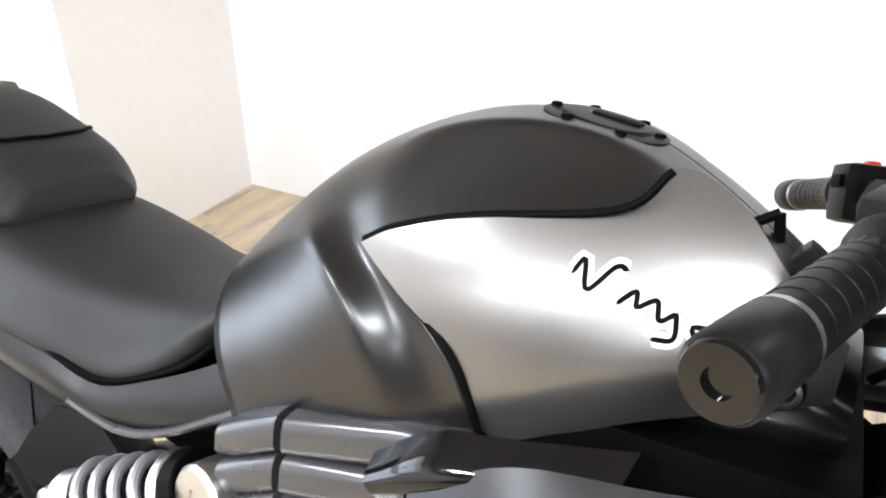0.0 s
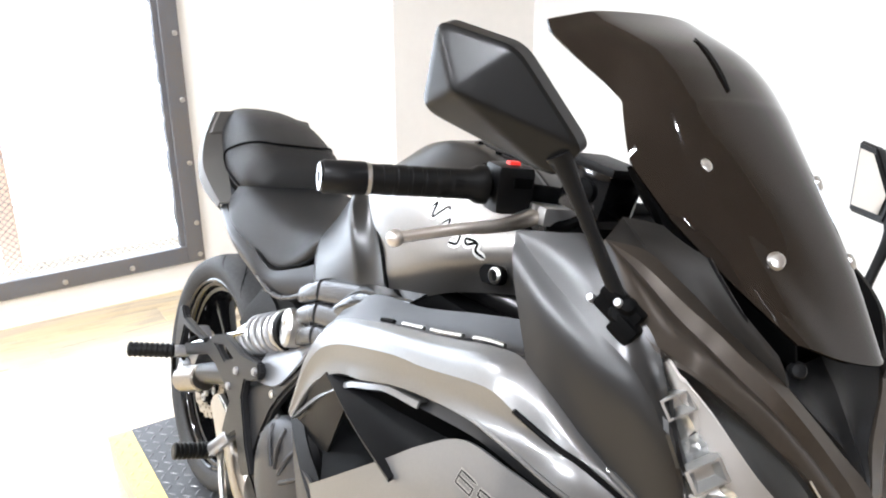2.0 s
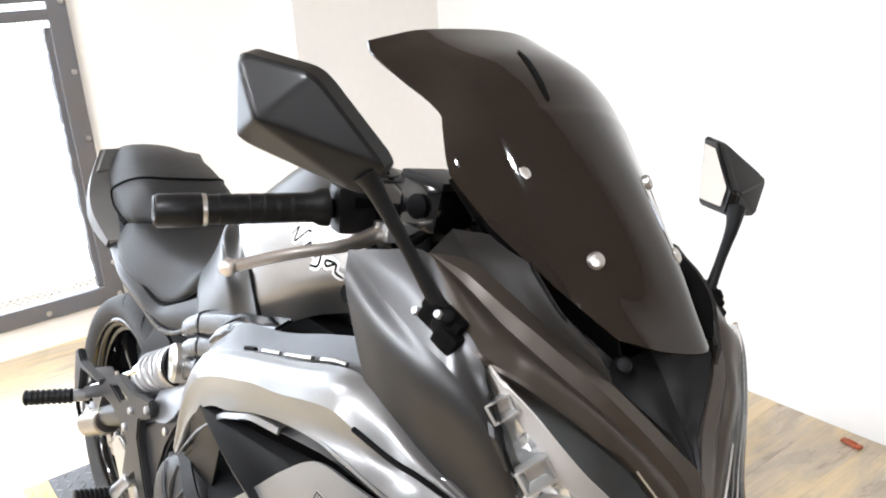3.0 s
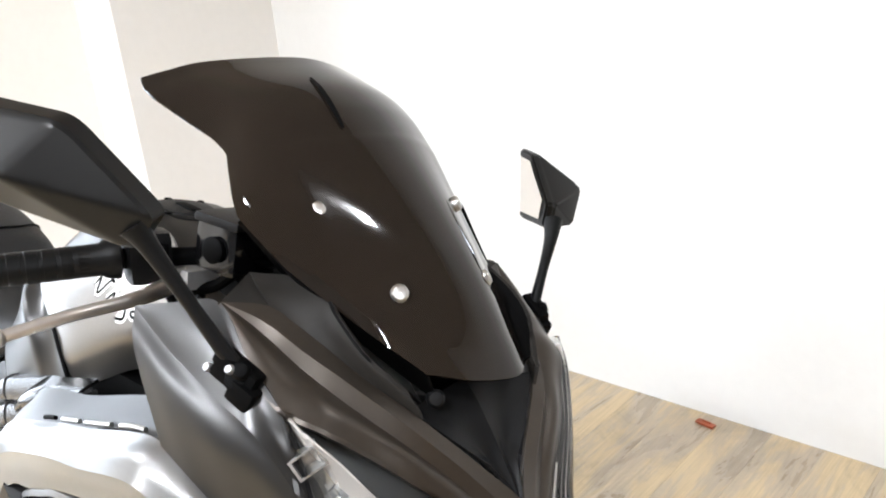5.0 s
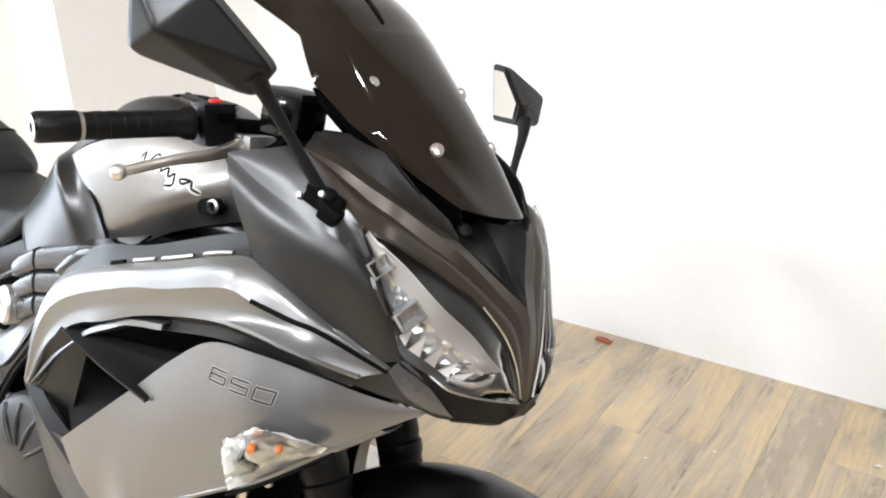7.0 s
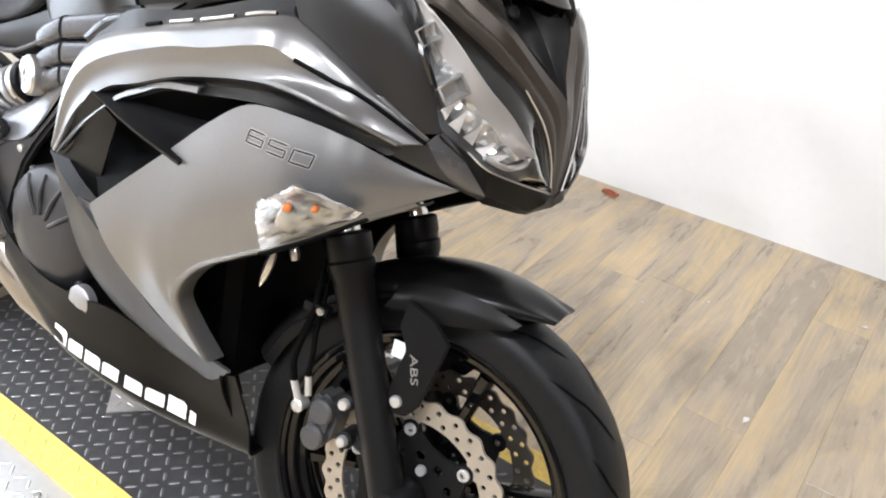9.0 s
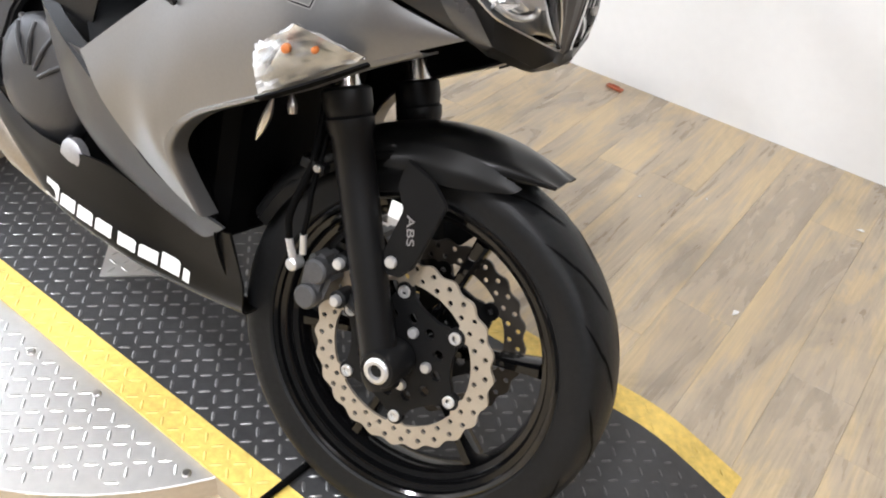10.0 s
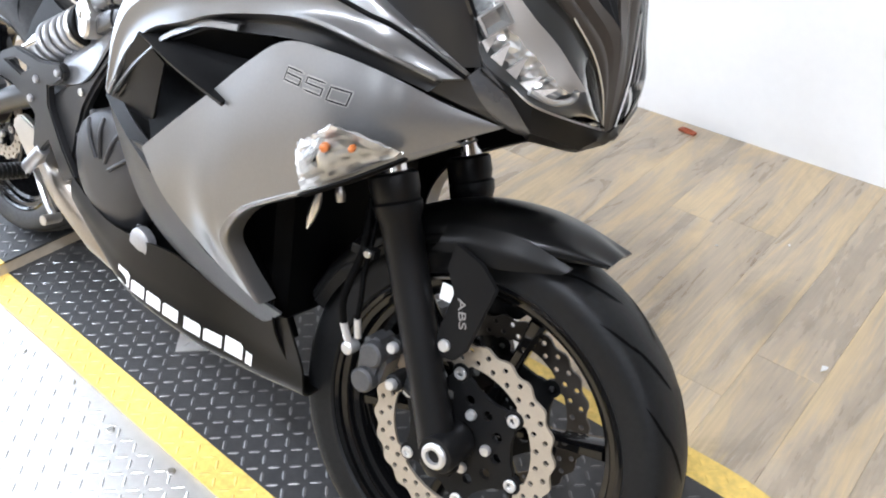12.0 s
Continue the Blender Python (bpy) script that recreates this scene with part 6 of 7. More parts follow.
for k in range(6):
    a = 2 * math.pi * k / 6
    bolt_head(cap, capm @ V((0.054 * math.cos(a), 0.054 * math.sin(a), 0.006)), (0, 0, 1), 0.005, "cap_bolt", DARK, 0.003)
bm = NB()
box(bm, (0.010, 0, 0.013), (0.05, 0.020, 0.006), 0.002, capm)
part("key_cover", bm, DARK, cap)


def loft_thing(name, sections, material, label, nx=28, parent=None, angle=50):
    """A soft body from sections: x and a half outline of y, z pairs from bottom to top centre."""
    rings = [[V((x, -y, z)) for y, z in h] + [V((x, y, z)) for y, z in h[1:-1][::-1]] for x, h in sections]
    cols = [cat([r[i] for r in rings], nx) for i in range(len(rings[0]))]
    bm = NB()
    out = []
    for j in range(nx):
        lp = [c[j] for c in cols]
        out.append(cat(lp + [lp[0]], len(lp) * 4 + 1)[:-1])
    ring_loft(bm, out)
    return part(name, bm, material, parent or bike, label, angle)


loft_thing("rider_seat", [(-0.85, [(0, 0.86), (0.05, 0.862), (0.092, 0.872), (0.094, 0.886), (0.06, 0.898), (0, 0.9)]),
                          (-0.88, [(0, 0.82), (0.08, 0.822), (0.112, 0.836), (0.112, 0.862), (0.07, 0.882), (0, 0.888)]),
                          (-0.94, [(0, 0.78), (0.1, 0.786), (0.13, 0.796), (0.112, 0.83), (0.084, 0.862), (0, 0.872)]),
                          (-1.0, [(0, 0.77), (0.11, 0.774), (0.14, 0.784), (0.124, 0.817), (0.094, 0.856), (0, 0.87)]),
                          (-1.08, [(0, 0.78), (0.12, 0.788), (0.154, 0.801), (0.14, 0.832), (0.104, 0.868), (0, 0.88)]),
                          (-1.17, [(0, 0.8), (0.12, 0.806), (0.154, 0.818), (0.14, 0.85), (0.104, 0.886), (0, 0.896)]),
                          (-1.25, [(0, 0.82), (0.1, 0.826), (0.13, 0.836), (0.116, 0.868), (0.094, 0.898), (0, 0.908)])], SEATM, "black vinyl rider seat with a welt seam")
pillion = loft_thing("pillion_seat", [(-1.170, [(0, 0.88), (0.06, 0.882), (0.085, 0.890), (0.085, 0.905), (0.055, 0.925), (0, 0.932)]), (-1.205, [(0, 0.87), (0.09, 0.872), (0.115, 0.885), (0.115, 0.915), (0.08, 0.955), (0, 0.968)]),
                            (-1.270, [(0, 0.86), (0.09, 0.865), (0.118, 0.882), (0.120, 0.930), (0.085, 0.980), (0, 0.996)]), (-1.340, [(0, 0.88), (0.09, 0.885), (0.112, 0.902), (0.114, 0.955), (0.080, 1.002), (0, 1.016)]),
                            (-1.420, [(0, 0.92), (0.07, 0.925), (0.094, 0.940), (0.096, 0.978), (0.066, 1.012), (0, 1.022)]), (-1.490, [(0, 0.96), (0.05, 0.962), (0.066, 0.972), (0.066, 0.990), (0.045, 1.008), (0, 1.014)])], SEATM, "black vinyl pillion seat, stepped up behind the rider seat")
pillion_skin = surface(pillion)
for s in (1, -1):
    fx = (lambda rows: rows) if s == 1 else flip_plain
    bm = NB()
    pipe(bm, fx([[(-1.245, -0.128, 0.836), (-1.145, -0.151, 0.812), (-1.045, -0.146, 0.797), (-0.988, -0.137, 0.780), (-0.930, -0.127, 0.796), (-0.880, -0.114, 0.826), (-0.842, -0.098, 0.872)]])[0], 0.0035, 8, 40)
    part("seat_welt", bm, DARK, bike, "black welt along the seat")
    path = cat(fx([[(-1.235, -0.118, 0.880), (-1.280, -0.120, 0.892), (-1.325, -0.117, 0.902), (-1.338, -0.115, 0.925), (-1.296, -0.115, 0.950), (-1.257, -0.094, 0.969), (-1.227, -0.055, 0.975), (-1.219, -0.020, 0.976), (-1.217, 0.0, 0.976)]])[0], 40)
    hits = [pillion_skin.find_nearest(p) for p in path]
    bm = NB()
    pipe(bm, [h[0] + (h[0] - V((-1.30, 0, 0.90))).normalized() * 0.0012 for h in hits], 0.0028, 8, smooth=False)
    part("seat_welt", bm, DARK, bike, "black welt along the seat")
    bm = NB()
    skin(bm, fx([[(-0.812, -0.100, 0.880), (-0.846, -0.112, 0.834), (-0.930, -0.131, 0.792), (-0.990, -0.140, 0.774), (-1.050, -0.150, 0.795), (-1.145, -0.156, 0.812), (-1.250, -0.135, 0.836)],
                 [(-0.806, -0.118, 0.845), (-0.842, -0.128, 0.800), (-0.925, -0.142, 0.768), (-0.990, -0.150, 0.756), (-1.055, -0.158, 0.775), (-1.150, -0.160, 0.795), (-1.262, -0.142, 0.825)],
                 [(-0.800, -0.118, 0.806), (-0.838, -0.125, 0.774), (-0.920, -0.134, 0.740), (-0.990, -0.140, 0.735), (-1.060, -0.145, 0.748), (-1.160, -0.145, 0.772), (-1.275, -0.130, 0.812)],
                 [(-0.800, -0.09, 0.79), (-0.838, -0.09, 0.755), (-0.920, -0.10, 0.725), (-0.990, -0.10, 0.722), (-1.060, -0.11, 0.735), (-1.160, -0.11, 0.755), (-1.275, -0.09, 0.80)]]), 40, 14, 0.004, inward=(0, s, 0))
    part("seat_side_cover", bm, FRAMEM, bike, "dark grey cover below the seat")
    bm = NB()
    skin(bm, fx([[(-1.235, -0.128, 0.842), (-1.300, -0.112, 0.866), (-1.370, -0.098, 0.906), (-1.410, -0.082, 0.956), (-1.440, -0.060, 1.008)],
                 [(-1.250, -0.150, 0.838), (-1.310, -0.152, 0.860), (-1.372, -0.152, 0.892), (-1.405, -0.142, 0.945), (-1.430, -0.116, 1.004)],
                 [(-1.260, -0.150, 0.824), (-1.325, -0.152, 0.836), (-1.395, -0.150, 0.862), (-1.450, -0.134, 0.920), (-1.500, -0.098, 0.985)],
                 [(-1.270, -0.12, 0.800), (-1.345, -0.12, 0.810), (-1.430, -0.11, 0.845), (-1.500, -0.09, 0.905), (-1.550, -0.06, 0.975)]]), 26, 16, 0.004, sv=False, inward=(0, s, 0), relax=6)
    part("tail_cowl", bm, TAILM, bike, "metallic grey tail cowl", 30)
    bm = NB()
    pipe(bm, fx([[(-1.015, -0.150, 0.752), (-0.955, -0.146, 0.738), (-0.900, -0.138, 0.748), (-0.820, -0.126, 0.792)]])[0], 0.005, 8, 16)
    part("cover_lip", bm, SPARM, bike, "grey lower lip")
bm = NB()
box(bm, (-1.17, 0, 0.77), (0.62, 0.16, 0.07), 0.02, Matrix.Translation((-1.17, 0, 0.77)) @ pose(0, 0, 0, 0, 12, 0) @ Matrix.Translation((1.17, 0, -0.77)))
part("seat_base", bm, DARK, bike, "black seat base and rear frame")

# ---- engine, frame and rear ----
# Plain near-black boxes fill the shaded inside and stop any view through.
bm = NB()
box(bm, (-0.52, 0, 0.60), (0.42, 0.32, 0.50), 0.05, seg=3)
eng = part("engine", bm, DARK, bike, "plain near-black engine box filling the shaded space behind the fairing")
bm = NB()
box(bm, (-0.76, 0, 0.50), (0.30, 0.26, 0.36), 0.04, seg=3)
part("gearbox", bm, DARK, eng, "plain near-black box filling the shaded gap at the gearbox")
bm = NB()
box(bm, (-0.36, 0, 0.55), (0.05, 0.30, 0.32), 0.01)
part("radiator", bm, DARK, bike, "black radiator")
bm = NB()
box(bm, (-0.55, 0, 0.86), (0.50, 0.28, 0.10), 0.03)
part("airbox", bm, DARK, bike, "plain near-black box filling the shaded space below the tank")
cl = V((-0.735, -0.175, 0.475))
bm = NB()
lathe(bm, [(0.112, 0.05), (0.112, 0.0), (0.104, -0.012), (0.085, -0.020), (0.05, -0.024), (0.001, -0.025)], cl, (0, 1, 0), 40)
part("clutch_cover", bm, COVERM, eng, "grey cast clutch cover with ribs")
for k in range(9):
    a = 2 * math.pi * k / 9
    bolt_head(eng, cl + V((0.108 * math.cos(a), -0.002, 0.108 * math.sin(a))), (0, -1, 0), 0.006, "cover_bolt", CALIPER, 0.007)
for a in (0.6, 1.1, 1.6, 2.1):
    bm = NB()
    d = V((math.cos(a), 0, math.sin(a)))
    pipe(bm, [cl + d * 0.03 + V((0, -0.025, 0)), cl + d * 0.07 + V((0, -0.024, 0)), cl + d * 0.10 + V((0, -0.014, 0))], 0.004, 8, 8)
    part("cover_rib", bm, COVERM, eng)
bm = NB()
lathe(bm, [(0.030, 0.01), (0.030, -0.004), (0.024, -0.008), (0.001, -0.009)], (-0.605, -0.205, 0.395), (0, 1, 0), 24)
part("oil_cap", bm, ALU, eng, "pale oil filler cap")
for s in (1, -1):
    bm = NB()
    slab(bm, [(-0.950, 0.552), (-0.916, 0.572), (-0.886, 0.592), (-0.808, 0.626), (-0.756, 0.680), (-0.704, 0.748), (-0.712, 0.700), (-0.760, 0.650), (-0.803, 0.603), (-0.835, 0.560), (-0.860, 0.505), (-0.885, 0.430), (-0.905, 0.398), (-0.935, 0.430)], -s * 0.150, -s * 0.172, 0.006)
    fc = part("frame_cover", bm, FRAMEM, bike, "dark grey angular frame cover")
    bolt_head(fc, (-0.838, -s * 0.172, 0.590), (0, -s, 0), 0.0075, "cover_bolt", h=0.005)
    # Upward face of the cover: paler grey paints the light on it.
    bm = NB()
    skin(bm, [[(-0.930, -s * 0.150, 0.628), (-0.818, -s * 0.146, 0.708), (-0.715, -s * 0.146, 0.784)], [(-0.924, -s * 0.162, 0.610), (-0.812, -s * 0.164, 0.676), (-0.700, -s * 0.160, 0.762)]], 12, 5, 0.004, sv=False, inward=(0, s, 0))
    skin(bm, [[(-0.924, -s * 0.162, 0.610), (-0.812, -s * 0.164, 0.676), (-0.700, -s * 0.160, 0.762)], [(-0.895, -s * 0.176, 0.588), (-0.808, -s * 0.178, 0.624), (-0.708, -s * 0.176, 0.742)]], 12, 7, 0.004, sv=False, inward=(0, s, 0))
    part("cover_facet", bm, FRAMEB, fc, "folded upper face, the light on it painted as paler grey", 15)
    for z0, z1, t in ((0.820, 0.852, 0.0195), (0.781, 0.803, 0.0195), (0.743, 0.757, 0.0190)):
        for xs in ((-0.806, -0.780, -0.739), (-0.731, -0.62, -0.52)):
            bm = NB()
            rings = []
            for x in xs:
                z = z0 - 0.032 * max(0, (-0.739 - x) / 0.067) if x < -0.735 else z0 + (z1 - z0) * (x + 0.731) / 0.211 + 0.012 * math.sin(math.pi * (x + 0.731) / 0.211)
                k_ = 0.8 if x < -0.80 else 1.0
                rings.append([V((x, -s * (0.150 + 0.024 * k_ * math.copysign(abs(math.cos(k)) ** 0.45, math.cos(k))), z + t * k_ * math.copysign(abs(math.sin(k)) ** 0.6, math.sin(k)))) for k in [2 * math.pi * (i + 0.5) / 16 for i in range(16)]])
            ring_loft(bm, rings)
            part("frame_spar", bm, SPARM, bike, "grey angular frame spar", 40)

# shock absorber
a, b = V((-1.052, -0.132, 0.610)), V((-0.815, -0.140, 0.722))
d = (b - a).normalized()
x_, y_ = frame_of(d)
bm = NB()
coil = [a + d * (0.045 + 0.150 * k / 120) + (x_ * math.cos(2 * math.pi * 4.8 * k / 120) + y_ * math.sin(2 * math.pi * 4.8 * k / 120)) * 0.0345 for k in range(121)]
pipe(bm, coil, 0.0066, 10, smooth=False)
shock = part("shock_spring", bm, SPRINGM, bike, "white coil spring of the shock absorber")
bm = NB()
rod(bm, a, b, 0.022, seg=20)
part("damper", bm, DARK, shock)
for p, q, r, m_, nm in ((a + d * 0.012, a + d * 0.046, 0.030, STEEL, "spring_seat"), (a + d * 0.192, a + d * 0.206, 0.041, STEEL, "preload_ring"), (a + d * 0.208, a + d * 0.228, 0.040, DARK, "preload_ring")):
    bm = NB()
    rod(bm, p, q, r, seg=28, bevel=0.002)
    part(nm, bm, m_, shock)
bm = NB()
lathe(bm, [(0.034, 0.02), (0.034, -0.022), (0.030, -0.027), (0.012, -0.027), (0.010, -0.024), (0.001, -0.024)], b + V((0, -0.012, 0)), (0.25, 1, -0.05), 28)
part("shock_mount", bm, STEEL, shock, "bright round upper mount")
bm = NB()
lathe(bm, [(0.020, 0.02), (0.020, -0.02), (0.012, -0.024), (0.001, -0.024)], a, (0, 1, 0), 20)
part("shock_eye", bm, STEEL, shock)

bm = NB()
lathe(bm, [(0.020, 0.0), (0.098, 0.0), (0.100, 0.003), (0.098, 0.006), (0.020, 0.012)], RAX + V((0, 0.085, 0)), (0, 1, 0), 44)
part("sprocket", bm, DARK, rw, "dark chain sprocket")

# swingarm, rear hugger, brackets, pegs
for s in (1, -1):
    bm = NB()
    pipe(bm, [(-0.83, -s * 0.12, 0.50), (-1.05, -s * 0.125, 0.52), (-1.25, -s * 0.125, 0.445), (-1.43, -s * 0.11 + 0.03, 0.358)], [0.036, 0.030, 0.024, 0.024], 14, 24)
    sw = part("swingarm", bm, FRAMEM, bike, "grey tubular swingarm")
    bm = NB()
    rod(bm, (-1.27, -s * 0.126, 0.425), (-1.385, -s * 0.126, 0.370), 0.031, seg=22, bevel=0.004)
    part("arm_sleeve", bm, MUFFLER, sw, "polished arm sleeve")
    bm = NB()
    lathe(bm, [(0.030, 0.0), (0.030, -s * 0.020), (0.022, -s * 0.026), (0.010, -s * 0.026)], RAX + V((0, -s * 0.125, 0)), (0, 1, 0), 24)
    part("axle_nut", bm, STEEL, sw)
    bm = NB()
    box(bm, (-1.445, -s * 0.125 + 0.03, 0.352), (0.10, 0.022, 0.05), 0.006)
    part("axle_adjuster", bm, ALU, sw)
bm = NB()
box(bm, (0, 0, 0), (0.09, 0.05, 0.06), 0.012, Matrix.Translation((-1.375, -0.10, 0.455)) @ pose(0, 0, 0, 0, 25, 0))
rc = part("rear_caliper", bm, ALU, bike, "grey rear brake caliper")
bm = NB()
pipe(bm, [(-1.36, -0.13, 0.48), (-1.30, -0.15, 0.53), (-1.20, -0.14, 0.52), (-1.08, -0.13, 0.50)], 0.006, 8, 24)
part("brake_hose", bm, DARK, rc)
for k in range(3):
    bm = NB()
    pipe(bm, [(-1.44 + 0.05 * k, -0.132, 0.36 + 0.06 * k), (-1.40 + 0.04 * k, -0.15, 0.43 + 0.03 * k), (-1.33 + 0.02 * k, -0.14, 0.50 + 0.01 * k)], 0.005, 8, 14)
    part("cable", bm, DARK, rc)
rows = []
for k in range(9):
    a_ = radians(12 + 66 * k / 8)
    R = 0.332
    c = RAX + V((R * math.cos(a_), 0, R * math.sin(a_)))
    n = V((math.cos(a_), 0, math.sin(a_)))
    rows.append([c - n * 0.06 + V((0, -0.092, 0)), c - n * 0.02 + V((0, -0.09, 0)), c + V((0, -0.05, 0)), c + V((0, 0, 0)), c + V((0, 0.05, 0)), c - n * 0.02 + V((0, 0.09, 0)), c - n * 0.06 + V((0, 0.092, 0))])
bm = NB()
skin(bm, rows[:5], 21, 16, 0.004, inward=(-0.3, 0, -1))
part("rear_hugger", bm, PLASTIC, bike, "black hugger mudguard in front of the rear wheel")
bm = NB()
slab(bm, [(-1.184, 0.592), (-1.150, 0.644), (-1.100, 0.696), (-1.060, 0.704), (-1.020, 0.690), (-0.990, 0.660), (-1.086, 0.590), (-1.140, 0.570)], -0.092, -0.100, 0.003)
part("hugger_flank", bm, PLASTIC, bike, "black flank of the rear mudguard")
bm = NB()
slab(bm, [(-1.275, 0.510), (-1.140, 0.568), (-1.102, 0.598), (-1.046, 0.622), (-0.956, 0.618), (-0.885, 0.630), (-0.872, 0.618), (-0.876, 0.602), (-0.900, 0.588), (-0.930, 0.576), (-0.932, 0.540), (-0.888, 0.468), (-0.850, 0.425), (-0.890, 0.402), (-0.937, 0.468), (-0.980, 0.430), (-1.000, 0.440), (-0.985, 0.508), (-1.021, 0.530), (-1.072, 0.546), (-1.120, 0.548), (-1.272, 0.484)], -0.172, -0.187, 0.003, holes=[[(-1.082, 0.586), (-1.045, 0.600), (-0.994, 0.592), (-1.030, 0.574)]])
fb = part("footrest_bracket", bm, FRAMEM, bike, "dark grey forged footrest bracket")
for x, z in ((-0.888, 0.612), (-0.966, 0.580), (-0.992, 0.537)):
    bolt_head(fb, (x, -0.187, z), (0, -1, 0), 0.0075, "bracket_bolt", ALU, 0.006)
bm = NB()
slab(bm, [(-1.286, 0.486), (-1.292, 0.530), (-1.290, 0.592), (-1.274, 0.598), (-1.252, 0.580), (-1.130, 0.580), (-1.128, 0.570), (-1.246, 0.562), (-1.262, 0.486)], -0.178, -0.194, 0.003)
part("bracket_horn", bm, FRAMEM, fb, "dark forked arm behind the peg")
bm = NB()
rod(bm, (-1.235, -0.176, 0.524), (-1.010, -0.160, 0.640), 0.0042, seg=10)
part("bright_rod", bm, CHROME, fb, "thin polished rod")


def peg(p, q, r):
    bm = NB()
    rod(bm, p, q, r, r * 0.95, 16, 0.003)
    ob = part("footpeg", bm, GRIP, bike, "black ribbed rubber footpeg")
    p, q = V(p), V(q)
    for k in range(9):
        c = p.lerp(q, (k + 0.5) / 9)
        bm = NB()
        rod(bm, c - (q - p).normalized() * 0.003, c + (q - p).normalized() * 0.003, r * 1.13, seg=16, bevel=0.001)
        part("peg_rib", bm, GRIP, ob)
    return ob


peg((-1.294, -0.292, 0.494), (-1.252, -0.205, 0.502), 0.0145)
peg((-1.040, -0.262, 0.383), (-1.032, -0.185, 0.378), 0.0150)
for p, q in (((-1.252, -0.207, 0.502), (-1.248, -0.175, 0.502)), ((-1.032, -0.190, 0.378), (-0.975, -0.178, 0.440))):
    bm = NB()
    rod(bm, p, q, 0.013, seg=14, bevel=0.002)
    part("peg_hinge", bm, ALU, fb)
bm = NB()
slab(bm, [(-1.122, 0.440), (-1.112, 0.462), (-1.086, 0.474), (-1.050, 0.465), (-1.000, 0.450), (-1.000, 0.428), (-1.029, 0.384), (-1.066, 0.384)], -0.150, -0.166, 0.004)
part("heel_guard", bm, STEEL, fb, "polished heel guard")
bm = NB()
pipe(bm, [(-1.03, -0.168, 0.375), (-0.96, -0.185, 0.335), (-0.90, -0.20, 0.325)], 0.007, 10, 14)
pipe(bm, [(-0.905, -0.19, 0.325), (-0.900, -0.225, 0.328)], 0.010, 10, 6)
part("brake_pedal", bm, STEEL, fb, "steel rear brake pedal")
bm = NB()
rings = []
for x, y, z, ry, rz in ((-1.12, -0.095, 0.385, 0.010, 0.030), (-1.08, -0.10, 0.375, 0.045, 0.048), (-0.98, -0.105, 0.340, 0.055, 0.050), (-0.85, -0.11, 0.300, 0.060, 0.046), (-0.75, -0.11, 0.280, 0.055, 0.042), (-0.70, -0.11, 0.275, 0.03, 0.03)):
    rings.append([V((x, y + ry * math.copysign(abs(math.cos(k)) ** 0.7, math.cos(k)), z + rz * math.copysign(abs(math.sin(k)) ** 0.7, math.sin(k)))) for k in [2 * math.pi * i / 24 for i in range(24)]])
ring_loft(bm, rings)
part("muffler", bm, MUFFLER, bike, "short steel muffler below the engine", 60)
bm = NB()
pipe(bm, [(-0.75, 0.10, 0.42), (-0.85, 0.20, 0.22), (-0.88, 0.27, 0.075)], 0.011, 12, 16)
rod(bm, (-0.885, 0.255, 0.078), (-0.885, 0.300, 0.066), 0.018, seg=12)
part("side_stand", bm, DARK, bike, "black side stand on the left")

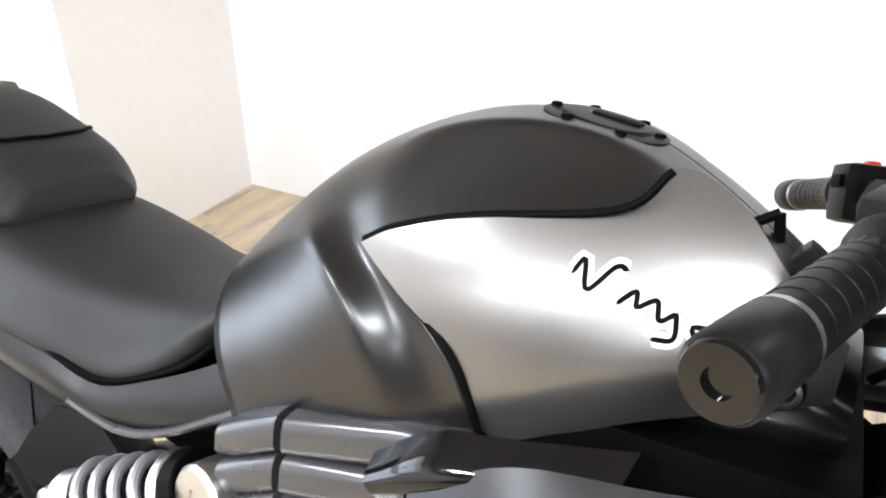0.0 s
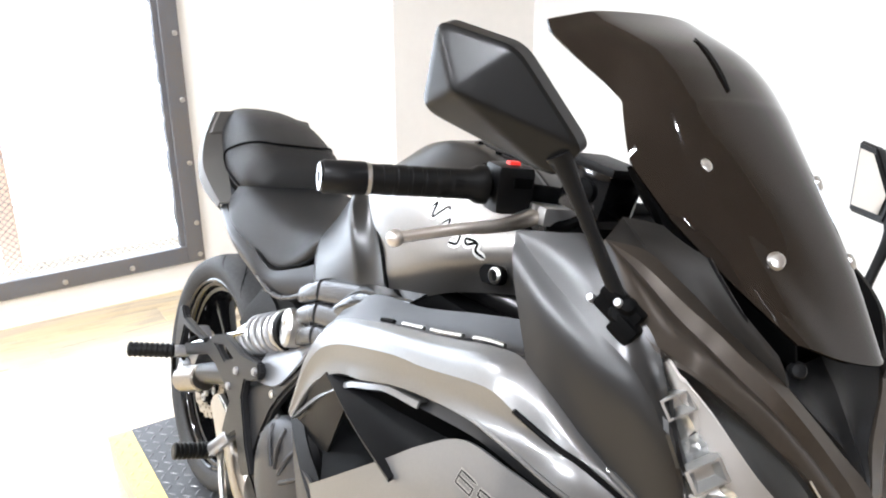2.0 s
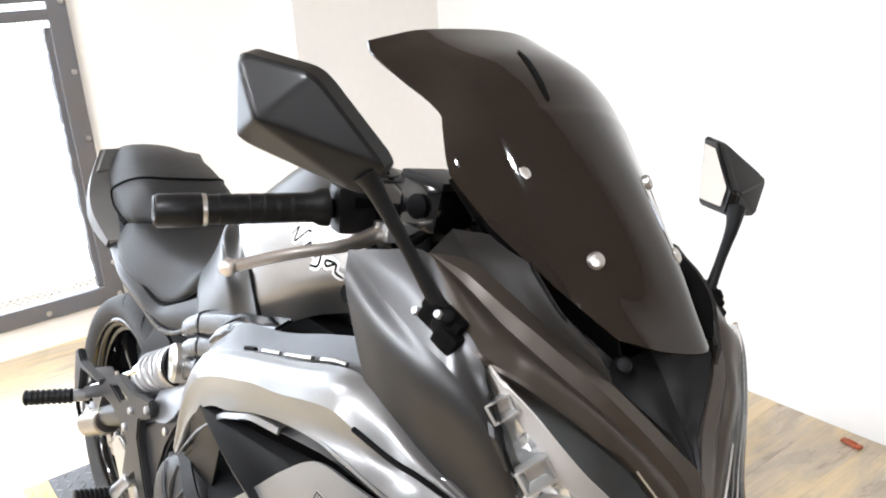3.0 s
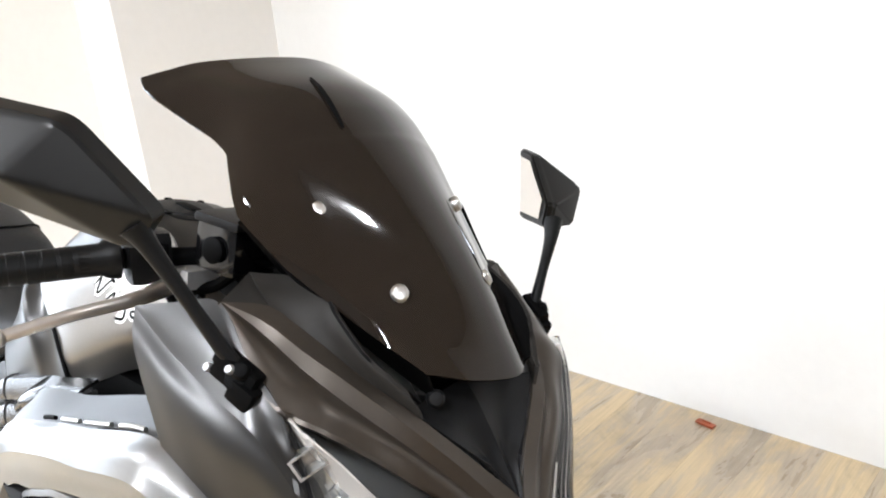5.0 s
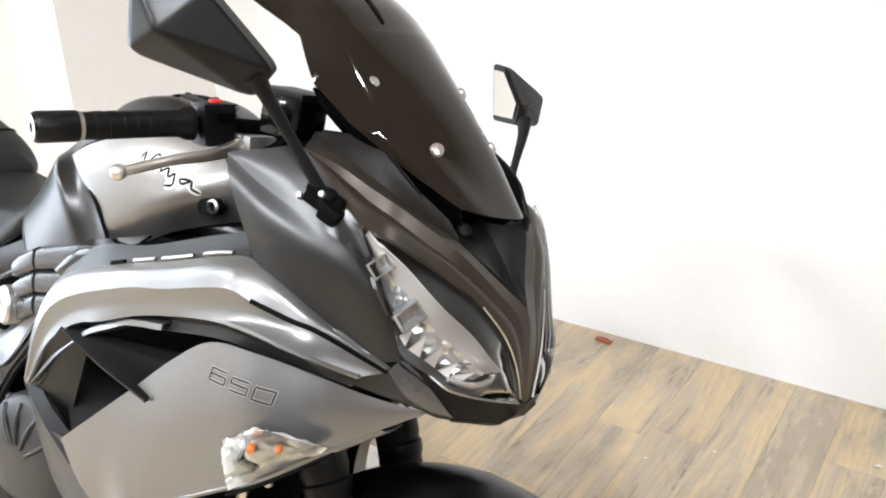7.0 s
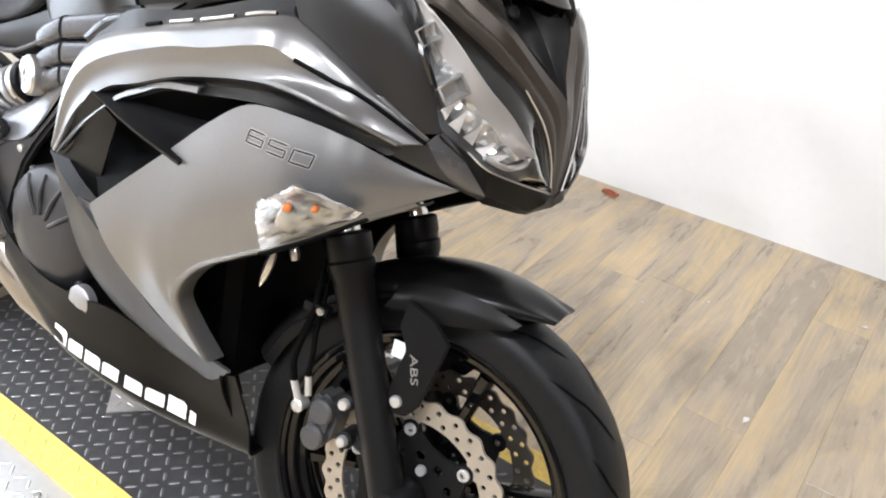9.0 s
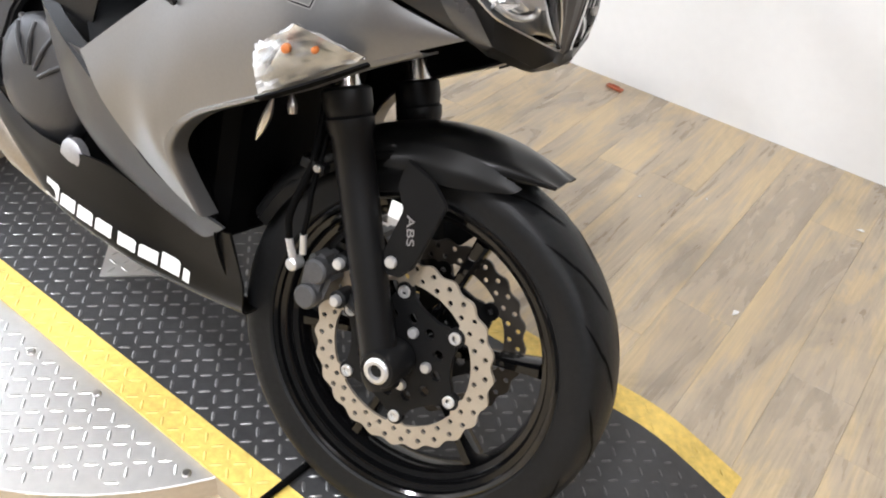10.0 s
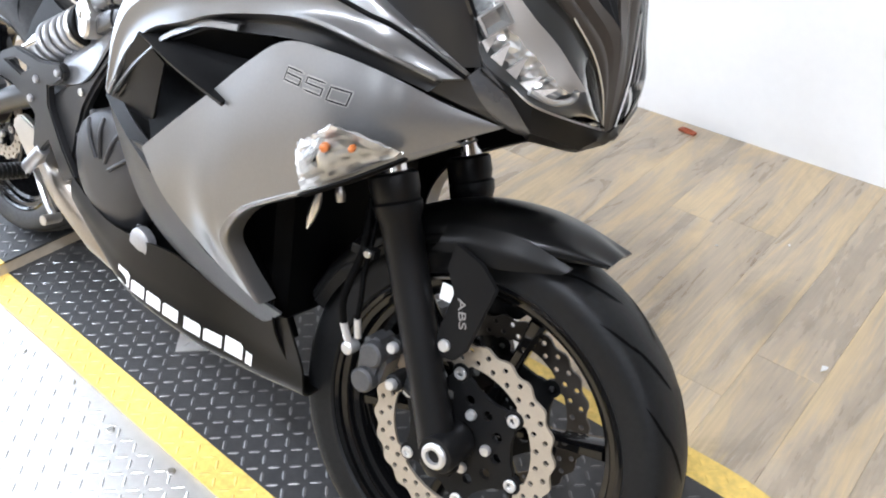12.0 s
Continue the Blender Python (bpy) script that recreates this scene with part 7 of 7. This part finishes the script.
# ---- handlebars and controls ----
def bars(s):
    """Right (1) or left (-1) bar with grip, weight, switches and lever."""
    if s == 1:
        end, inn_, cl_, piv, ball = V((-0.389, -0.386, 1.071)), V((-0.334, -0.205, 1.087)), V((-0.305, -0.12, 1.085)), V((-0.296, -0.160, 1.062)), V((-0.286, -0.349, 1.034))
    else:
        end, inn_, cl_, piv, ball = V((-0.410, 0.386, 0.997)), V((-0.350, 0.210, 1.043)), V((-0.322, 0.115, 1.066)), V((-0.318, 0.165, 1.030)), V((-0.330, 0.345, 0.975))
    d = (inn_ - end).normalized()
    bm = NB()
    rod(bm, inn_ - d * 0.02, cl_, 0.0112, seg=16)
    hb = part("handlebar", bm, DARK, bike, "black tubular handlebar")
    bm = NB()
    lathe(bm, [(0.0075, 0.004), (0.0085, 0.0), (0.0165, 0.0), (0.0185, 0.003), (0.0185, 0.046), (0.0165, 0.050)], end, d, 24)
    part("bar_weight", bm, FORKM, hb, "black bar-end weight")
    bm = NB()
    lathe(bm, [(0.006, 0.001), (0.0065, -0.0022), (0.0152, -0.0022), (0.0164, -0.0005), (0.0164, 0.002)], end, d, 24)
    part("weight_cap", bm, GLOSS, hb, "gloss black end face")
    bm = NB()
    rod(bm, end + d * 0.0465, end + d * 0.0525, 0.0178, seg=20, bevel=0.0008)
    part("weight_collar", bm, STEEL, hb, "bright metal collar")
    bm = NB()
    L = (inn_ - end).length
    lathe(bm, [(0.012, 0.050), (0.0165, 0.052), (0.0165, L * 0.5), (0.0172, L - 0.022), (0.0215, L - 0.014), (0.0225, L - 0.004), (0.012, L)], end, d, 24)
    g = part("grip", bm, GRIP, hb, "ribbed rubber grip")
    for k in range(6):
        c = end + d * (0.065 + (L - 0.10) * k / 5.6)
        bm = NB()
        rod(bm, c, c + d * 0.012, 0.0171, seg=20, bevel=0.0004)
        part("grip_rib", bm, GRIP, hb)
    bm = NB()
    m_ = Matrix.Translation(inn_ + d * 0.026) @ d.to_track_quat("X", "Z").to_matrix().to_4x4()
    box(bm, (0, 0, -0.002), (0.046, 0.046, 0.056), 0.010, m_)
    sw = part("switch_housing", bm, PLASTIC, hb, "black switch housing")
    bm = NB()
    box(bm, (0.0, -0.006 * s, 0.025), (0.014, 0.012, 0.010), 0.003, m_)
    part("kill_switch", bm, RED, hb, "red switch")
    bm = NB()
    box(bm, (0.006, -0.022, 0.008), (0.022, 0.010, 0.012), 0.002, m_)
    part("button", bm, DARK, hb)
    bm = NB()
    pipe(bm, [piv + V((0, 0.02 * s, 0.004)), piv, piv.lerp(ball, 0.3) + V((0.012, 0, 0.0)), piv.lerp(ball, 0.65) + V((0.012, 0, 0.004)), ball], [0.010, 0.011, 0.0078, 0.0066, 0.0062], 12, 26)
    part("brake_lever" if s == 1 else "clutch_lever", bm, LEVERM, hb, "bare metal hand lever with ball end")
    bm = NB()
    bmesh.ops.create_uvsphere(bm, u_segments=16, v_segments=10, radius=0.0092, matrix=Matrix.Translation(ball))
    part("lever_ball", bm, LEVERM, hb)
    bm = NB()
    box(bm, (0, 0, 0), (0.036, 0.05, 0.022), 0.006, Matrix.Translation(piv + V((0.002, 0.022 * s, 0.004))))
    part("lever_perch", bm, ZINC, hb)
    bm = NB()
    rod(bm, piv + V((0, 0, -0.014)), piv + V((0, 0, 0.016)), 0.008, seg=12, bevel=0.001)
    part("pivot_bolt", bm, STEEL, hb)
    return hb


hb = bars(1)
bars(-1)
bm = NB()
box(bm, (0, 0, 0), (0.060, 0.066, 0.052), 0.010, Matrix.Translation((-0.236, -0.128, 1.108)) @ pose(0, 0, 0, 0, 6, 8))
res = part("fluid_reservoir", bm, GLOSS, bike, "black brake fluid reservoir with sight glass")
bm = NB()
lathe(bm, [(0.014, 0.0), (0.014, 0.004), (0.010, 0.006), (0.001, 0.006)], (-0.228, -0.162, 1.108), (0.2, -1, 0), 20)
part("sight_glass", bm, DARK, res)
bm = NB()
box(bm, (0, 0, 0.029), (0.064, 0.070, 0.010), 0.004, Matrix.Translation((-0.236, -0.128, 1.108)) @ pose(0, 0, 0, 0, 6, 8))
part("reservoir_lid", bm, PLASTIC, res)
bm = NB()
pipe(bm, [(-0.245, -0.115, 1.085), (-0.27, -0.13, 1.06), (-0.285, -0.15, 1.055)], 0.007, 10, 12)
part("reservoir_hose", bm, DARK, res)
bm = NB()
rod(bm, (-0.305, -0.12, 1.085), (-0.322, 0.115, 1.066), 0.0112, seg=16)
part("handlebar_centre", bm, DARK, bike, "black handlebar")
bm = NB()
box(bm, (0, 0, 0), (0.07, 0.20, 0.03), 0.010, Matrix.Translation((-0.31, 0, 1.055)) @ pose(0, 0, 0, 0, 20, 0))
part("top_clamp", bm, DARK, bike, "black top clamp")
bm = NB()
box(bm, (0, 0, 0), (0.05, 0.18, 0.075), 0.014, Matrix.Translation((-0.165, 0, 1.115)) @ pose(0, 0, 0, 0, -35, 0))
part("dashboard", bm, PLASTIC, bike, "black instrument housing")
bm = NB()
lathe(bm, [(0.011, 0.01), (0.011, -0.004), (0.008, -0.006), (0.007, 0.0), (0.001, 0.0)], (-0.366, -0.1345, 0.968), (0, 1, 0), 20)
part("tank_bolt", bm, STEEL, tank, "round bolt at the front of the tank")
bm = NB()
oval = [(-0.366 + (0.0 if math.cos(a) > 0 else -0.020) + 0.0130 * math.cos(a), 0.968 + (0.0 if math.cos(a) > 0 else -0.004) + 0.0120 * math.sin(a)) for a in [2 * math.pi * (k + 0.5) / 24 for k in range(24)]]
slab(bm, oval, -0.1362, -0.126, 0.001)
part("bolt_recess", bm, DARK, tank, "dark oval recess")
for k, pts in enumerate(([(-0.30, -0.13, 1.05), (-0.27, -0.15, 1.0), (-0.26, -0.14, 0.94), (-0.30, -0.12, 0.90)], [(-0.31, -0.17, 1.06), (-0.27, -0.17, 1.03), (-0.25, -0.13, 0.97), (-0.28, -0.1, 0.9)], [(-0.33, 0.14, 1.04), (-0.28, 0.15, 1.0), (-0.27, 0.12, 0.93), (-0.3, 0.1, 0.9)])):
    bm = NB()
    pipe(bm, pts, 0.005 + 0.0015 * (k % 2), 8, 20)
    part("cable", bm, DARK, bike, "black control cable")

# ---- planks of the floor ----
PW, PLN = 0.15, 1.22
cache = {}


def plank_mesh(w, n):
    key = (round(w, 3), round(n, 3))
    if key not in cache:
        bm = NB()
        box(bm, (0, 0, -0.005), (w - 0.0004, n - 0.0004, 0.01), 0.0004, seg=1)
        me = bpy.data.meshes.new("plank")
        bm.to_mesh(me)
        bm.free()
        me.materials.append(PLANK)
        cache[key] = me
    return cache[key]


random.seed(11)
far = NB()
x = ROOM_X0 - 0.02
while x < ROOM_X1:
    y = ROOM_Y0 - random.random() * PLN
    while y < ROOM_Y1:
        a, b = max(y, ROOM_Y0), min(y + PLN, ROOM_Y1)
        if b - a > 0.05:
            if b > -1.3 and x < 2.9:
                ob = new("plank", plank_mesh(PW, b - a))
                ob.parent = floor
                ob.location = (x + PW / 2, (a + b) / 2, 0)
            else:
                box(far, (x + PW / 2, (a + b) / 2, -0.005), (PW - 0.0008, b - a - 0.0008, 0.01))
        y += PLN
    x += PW
tagged(part("plank_field", far, PLANK, floor), kind="stuff")
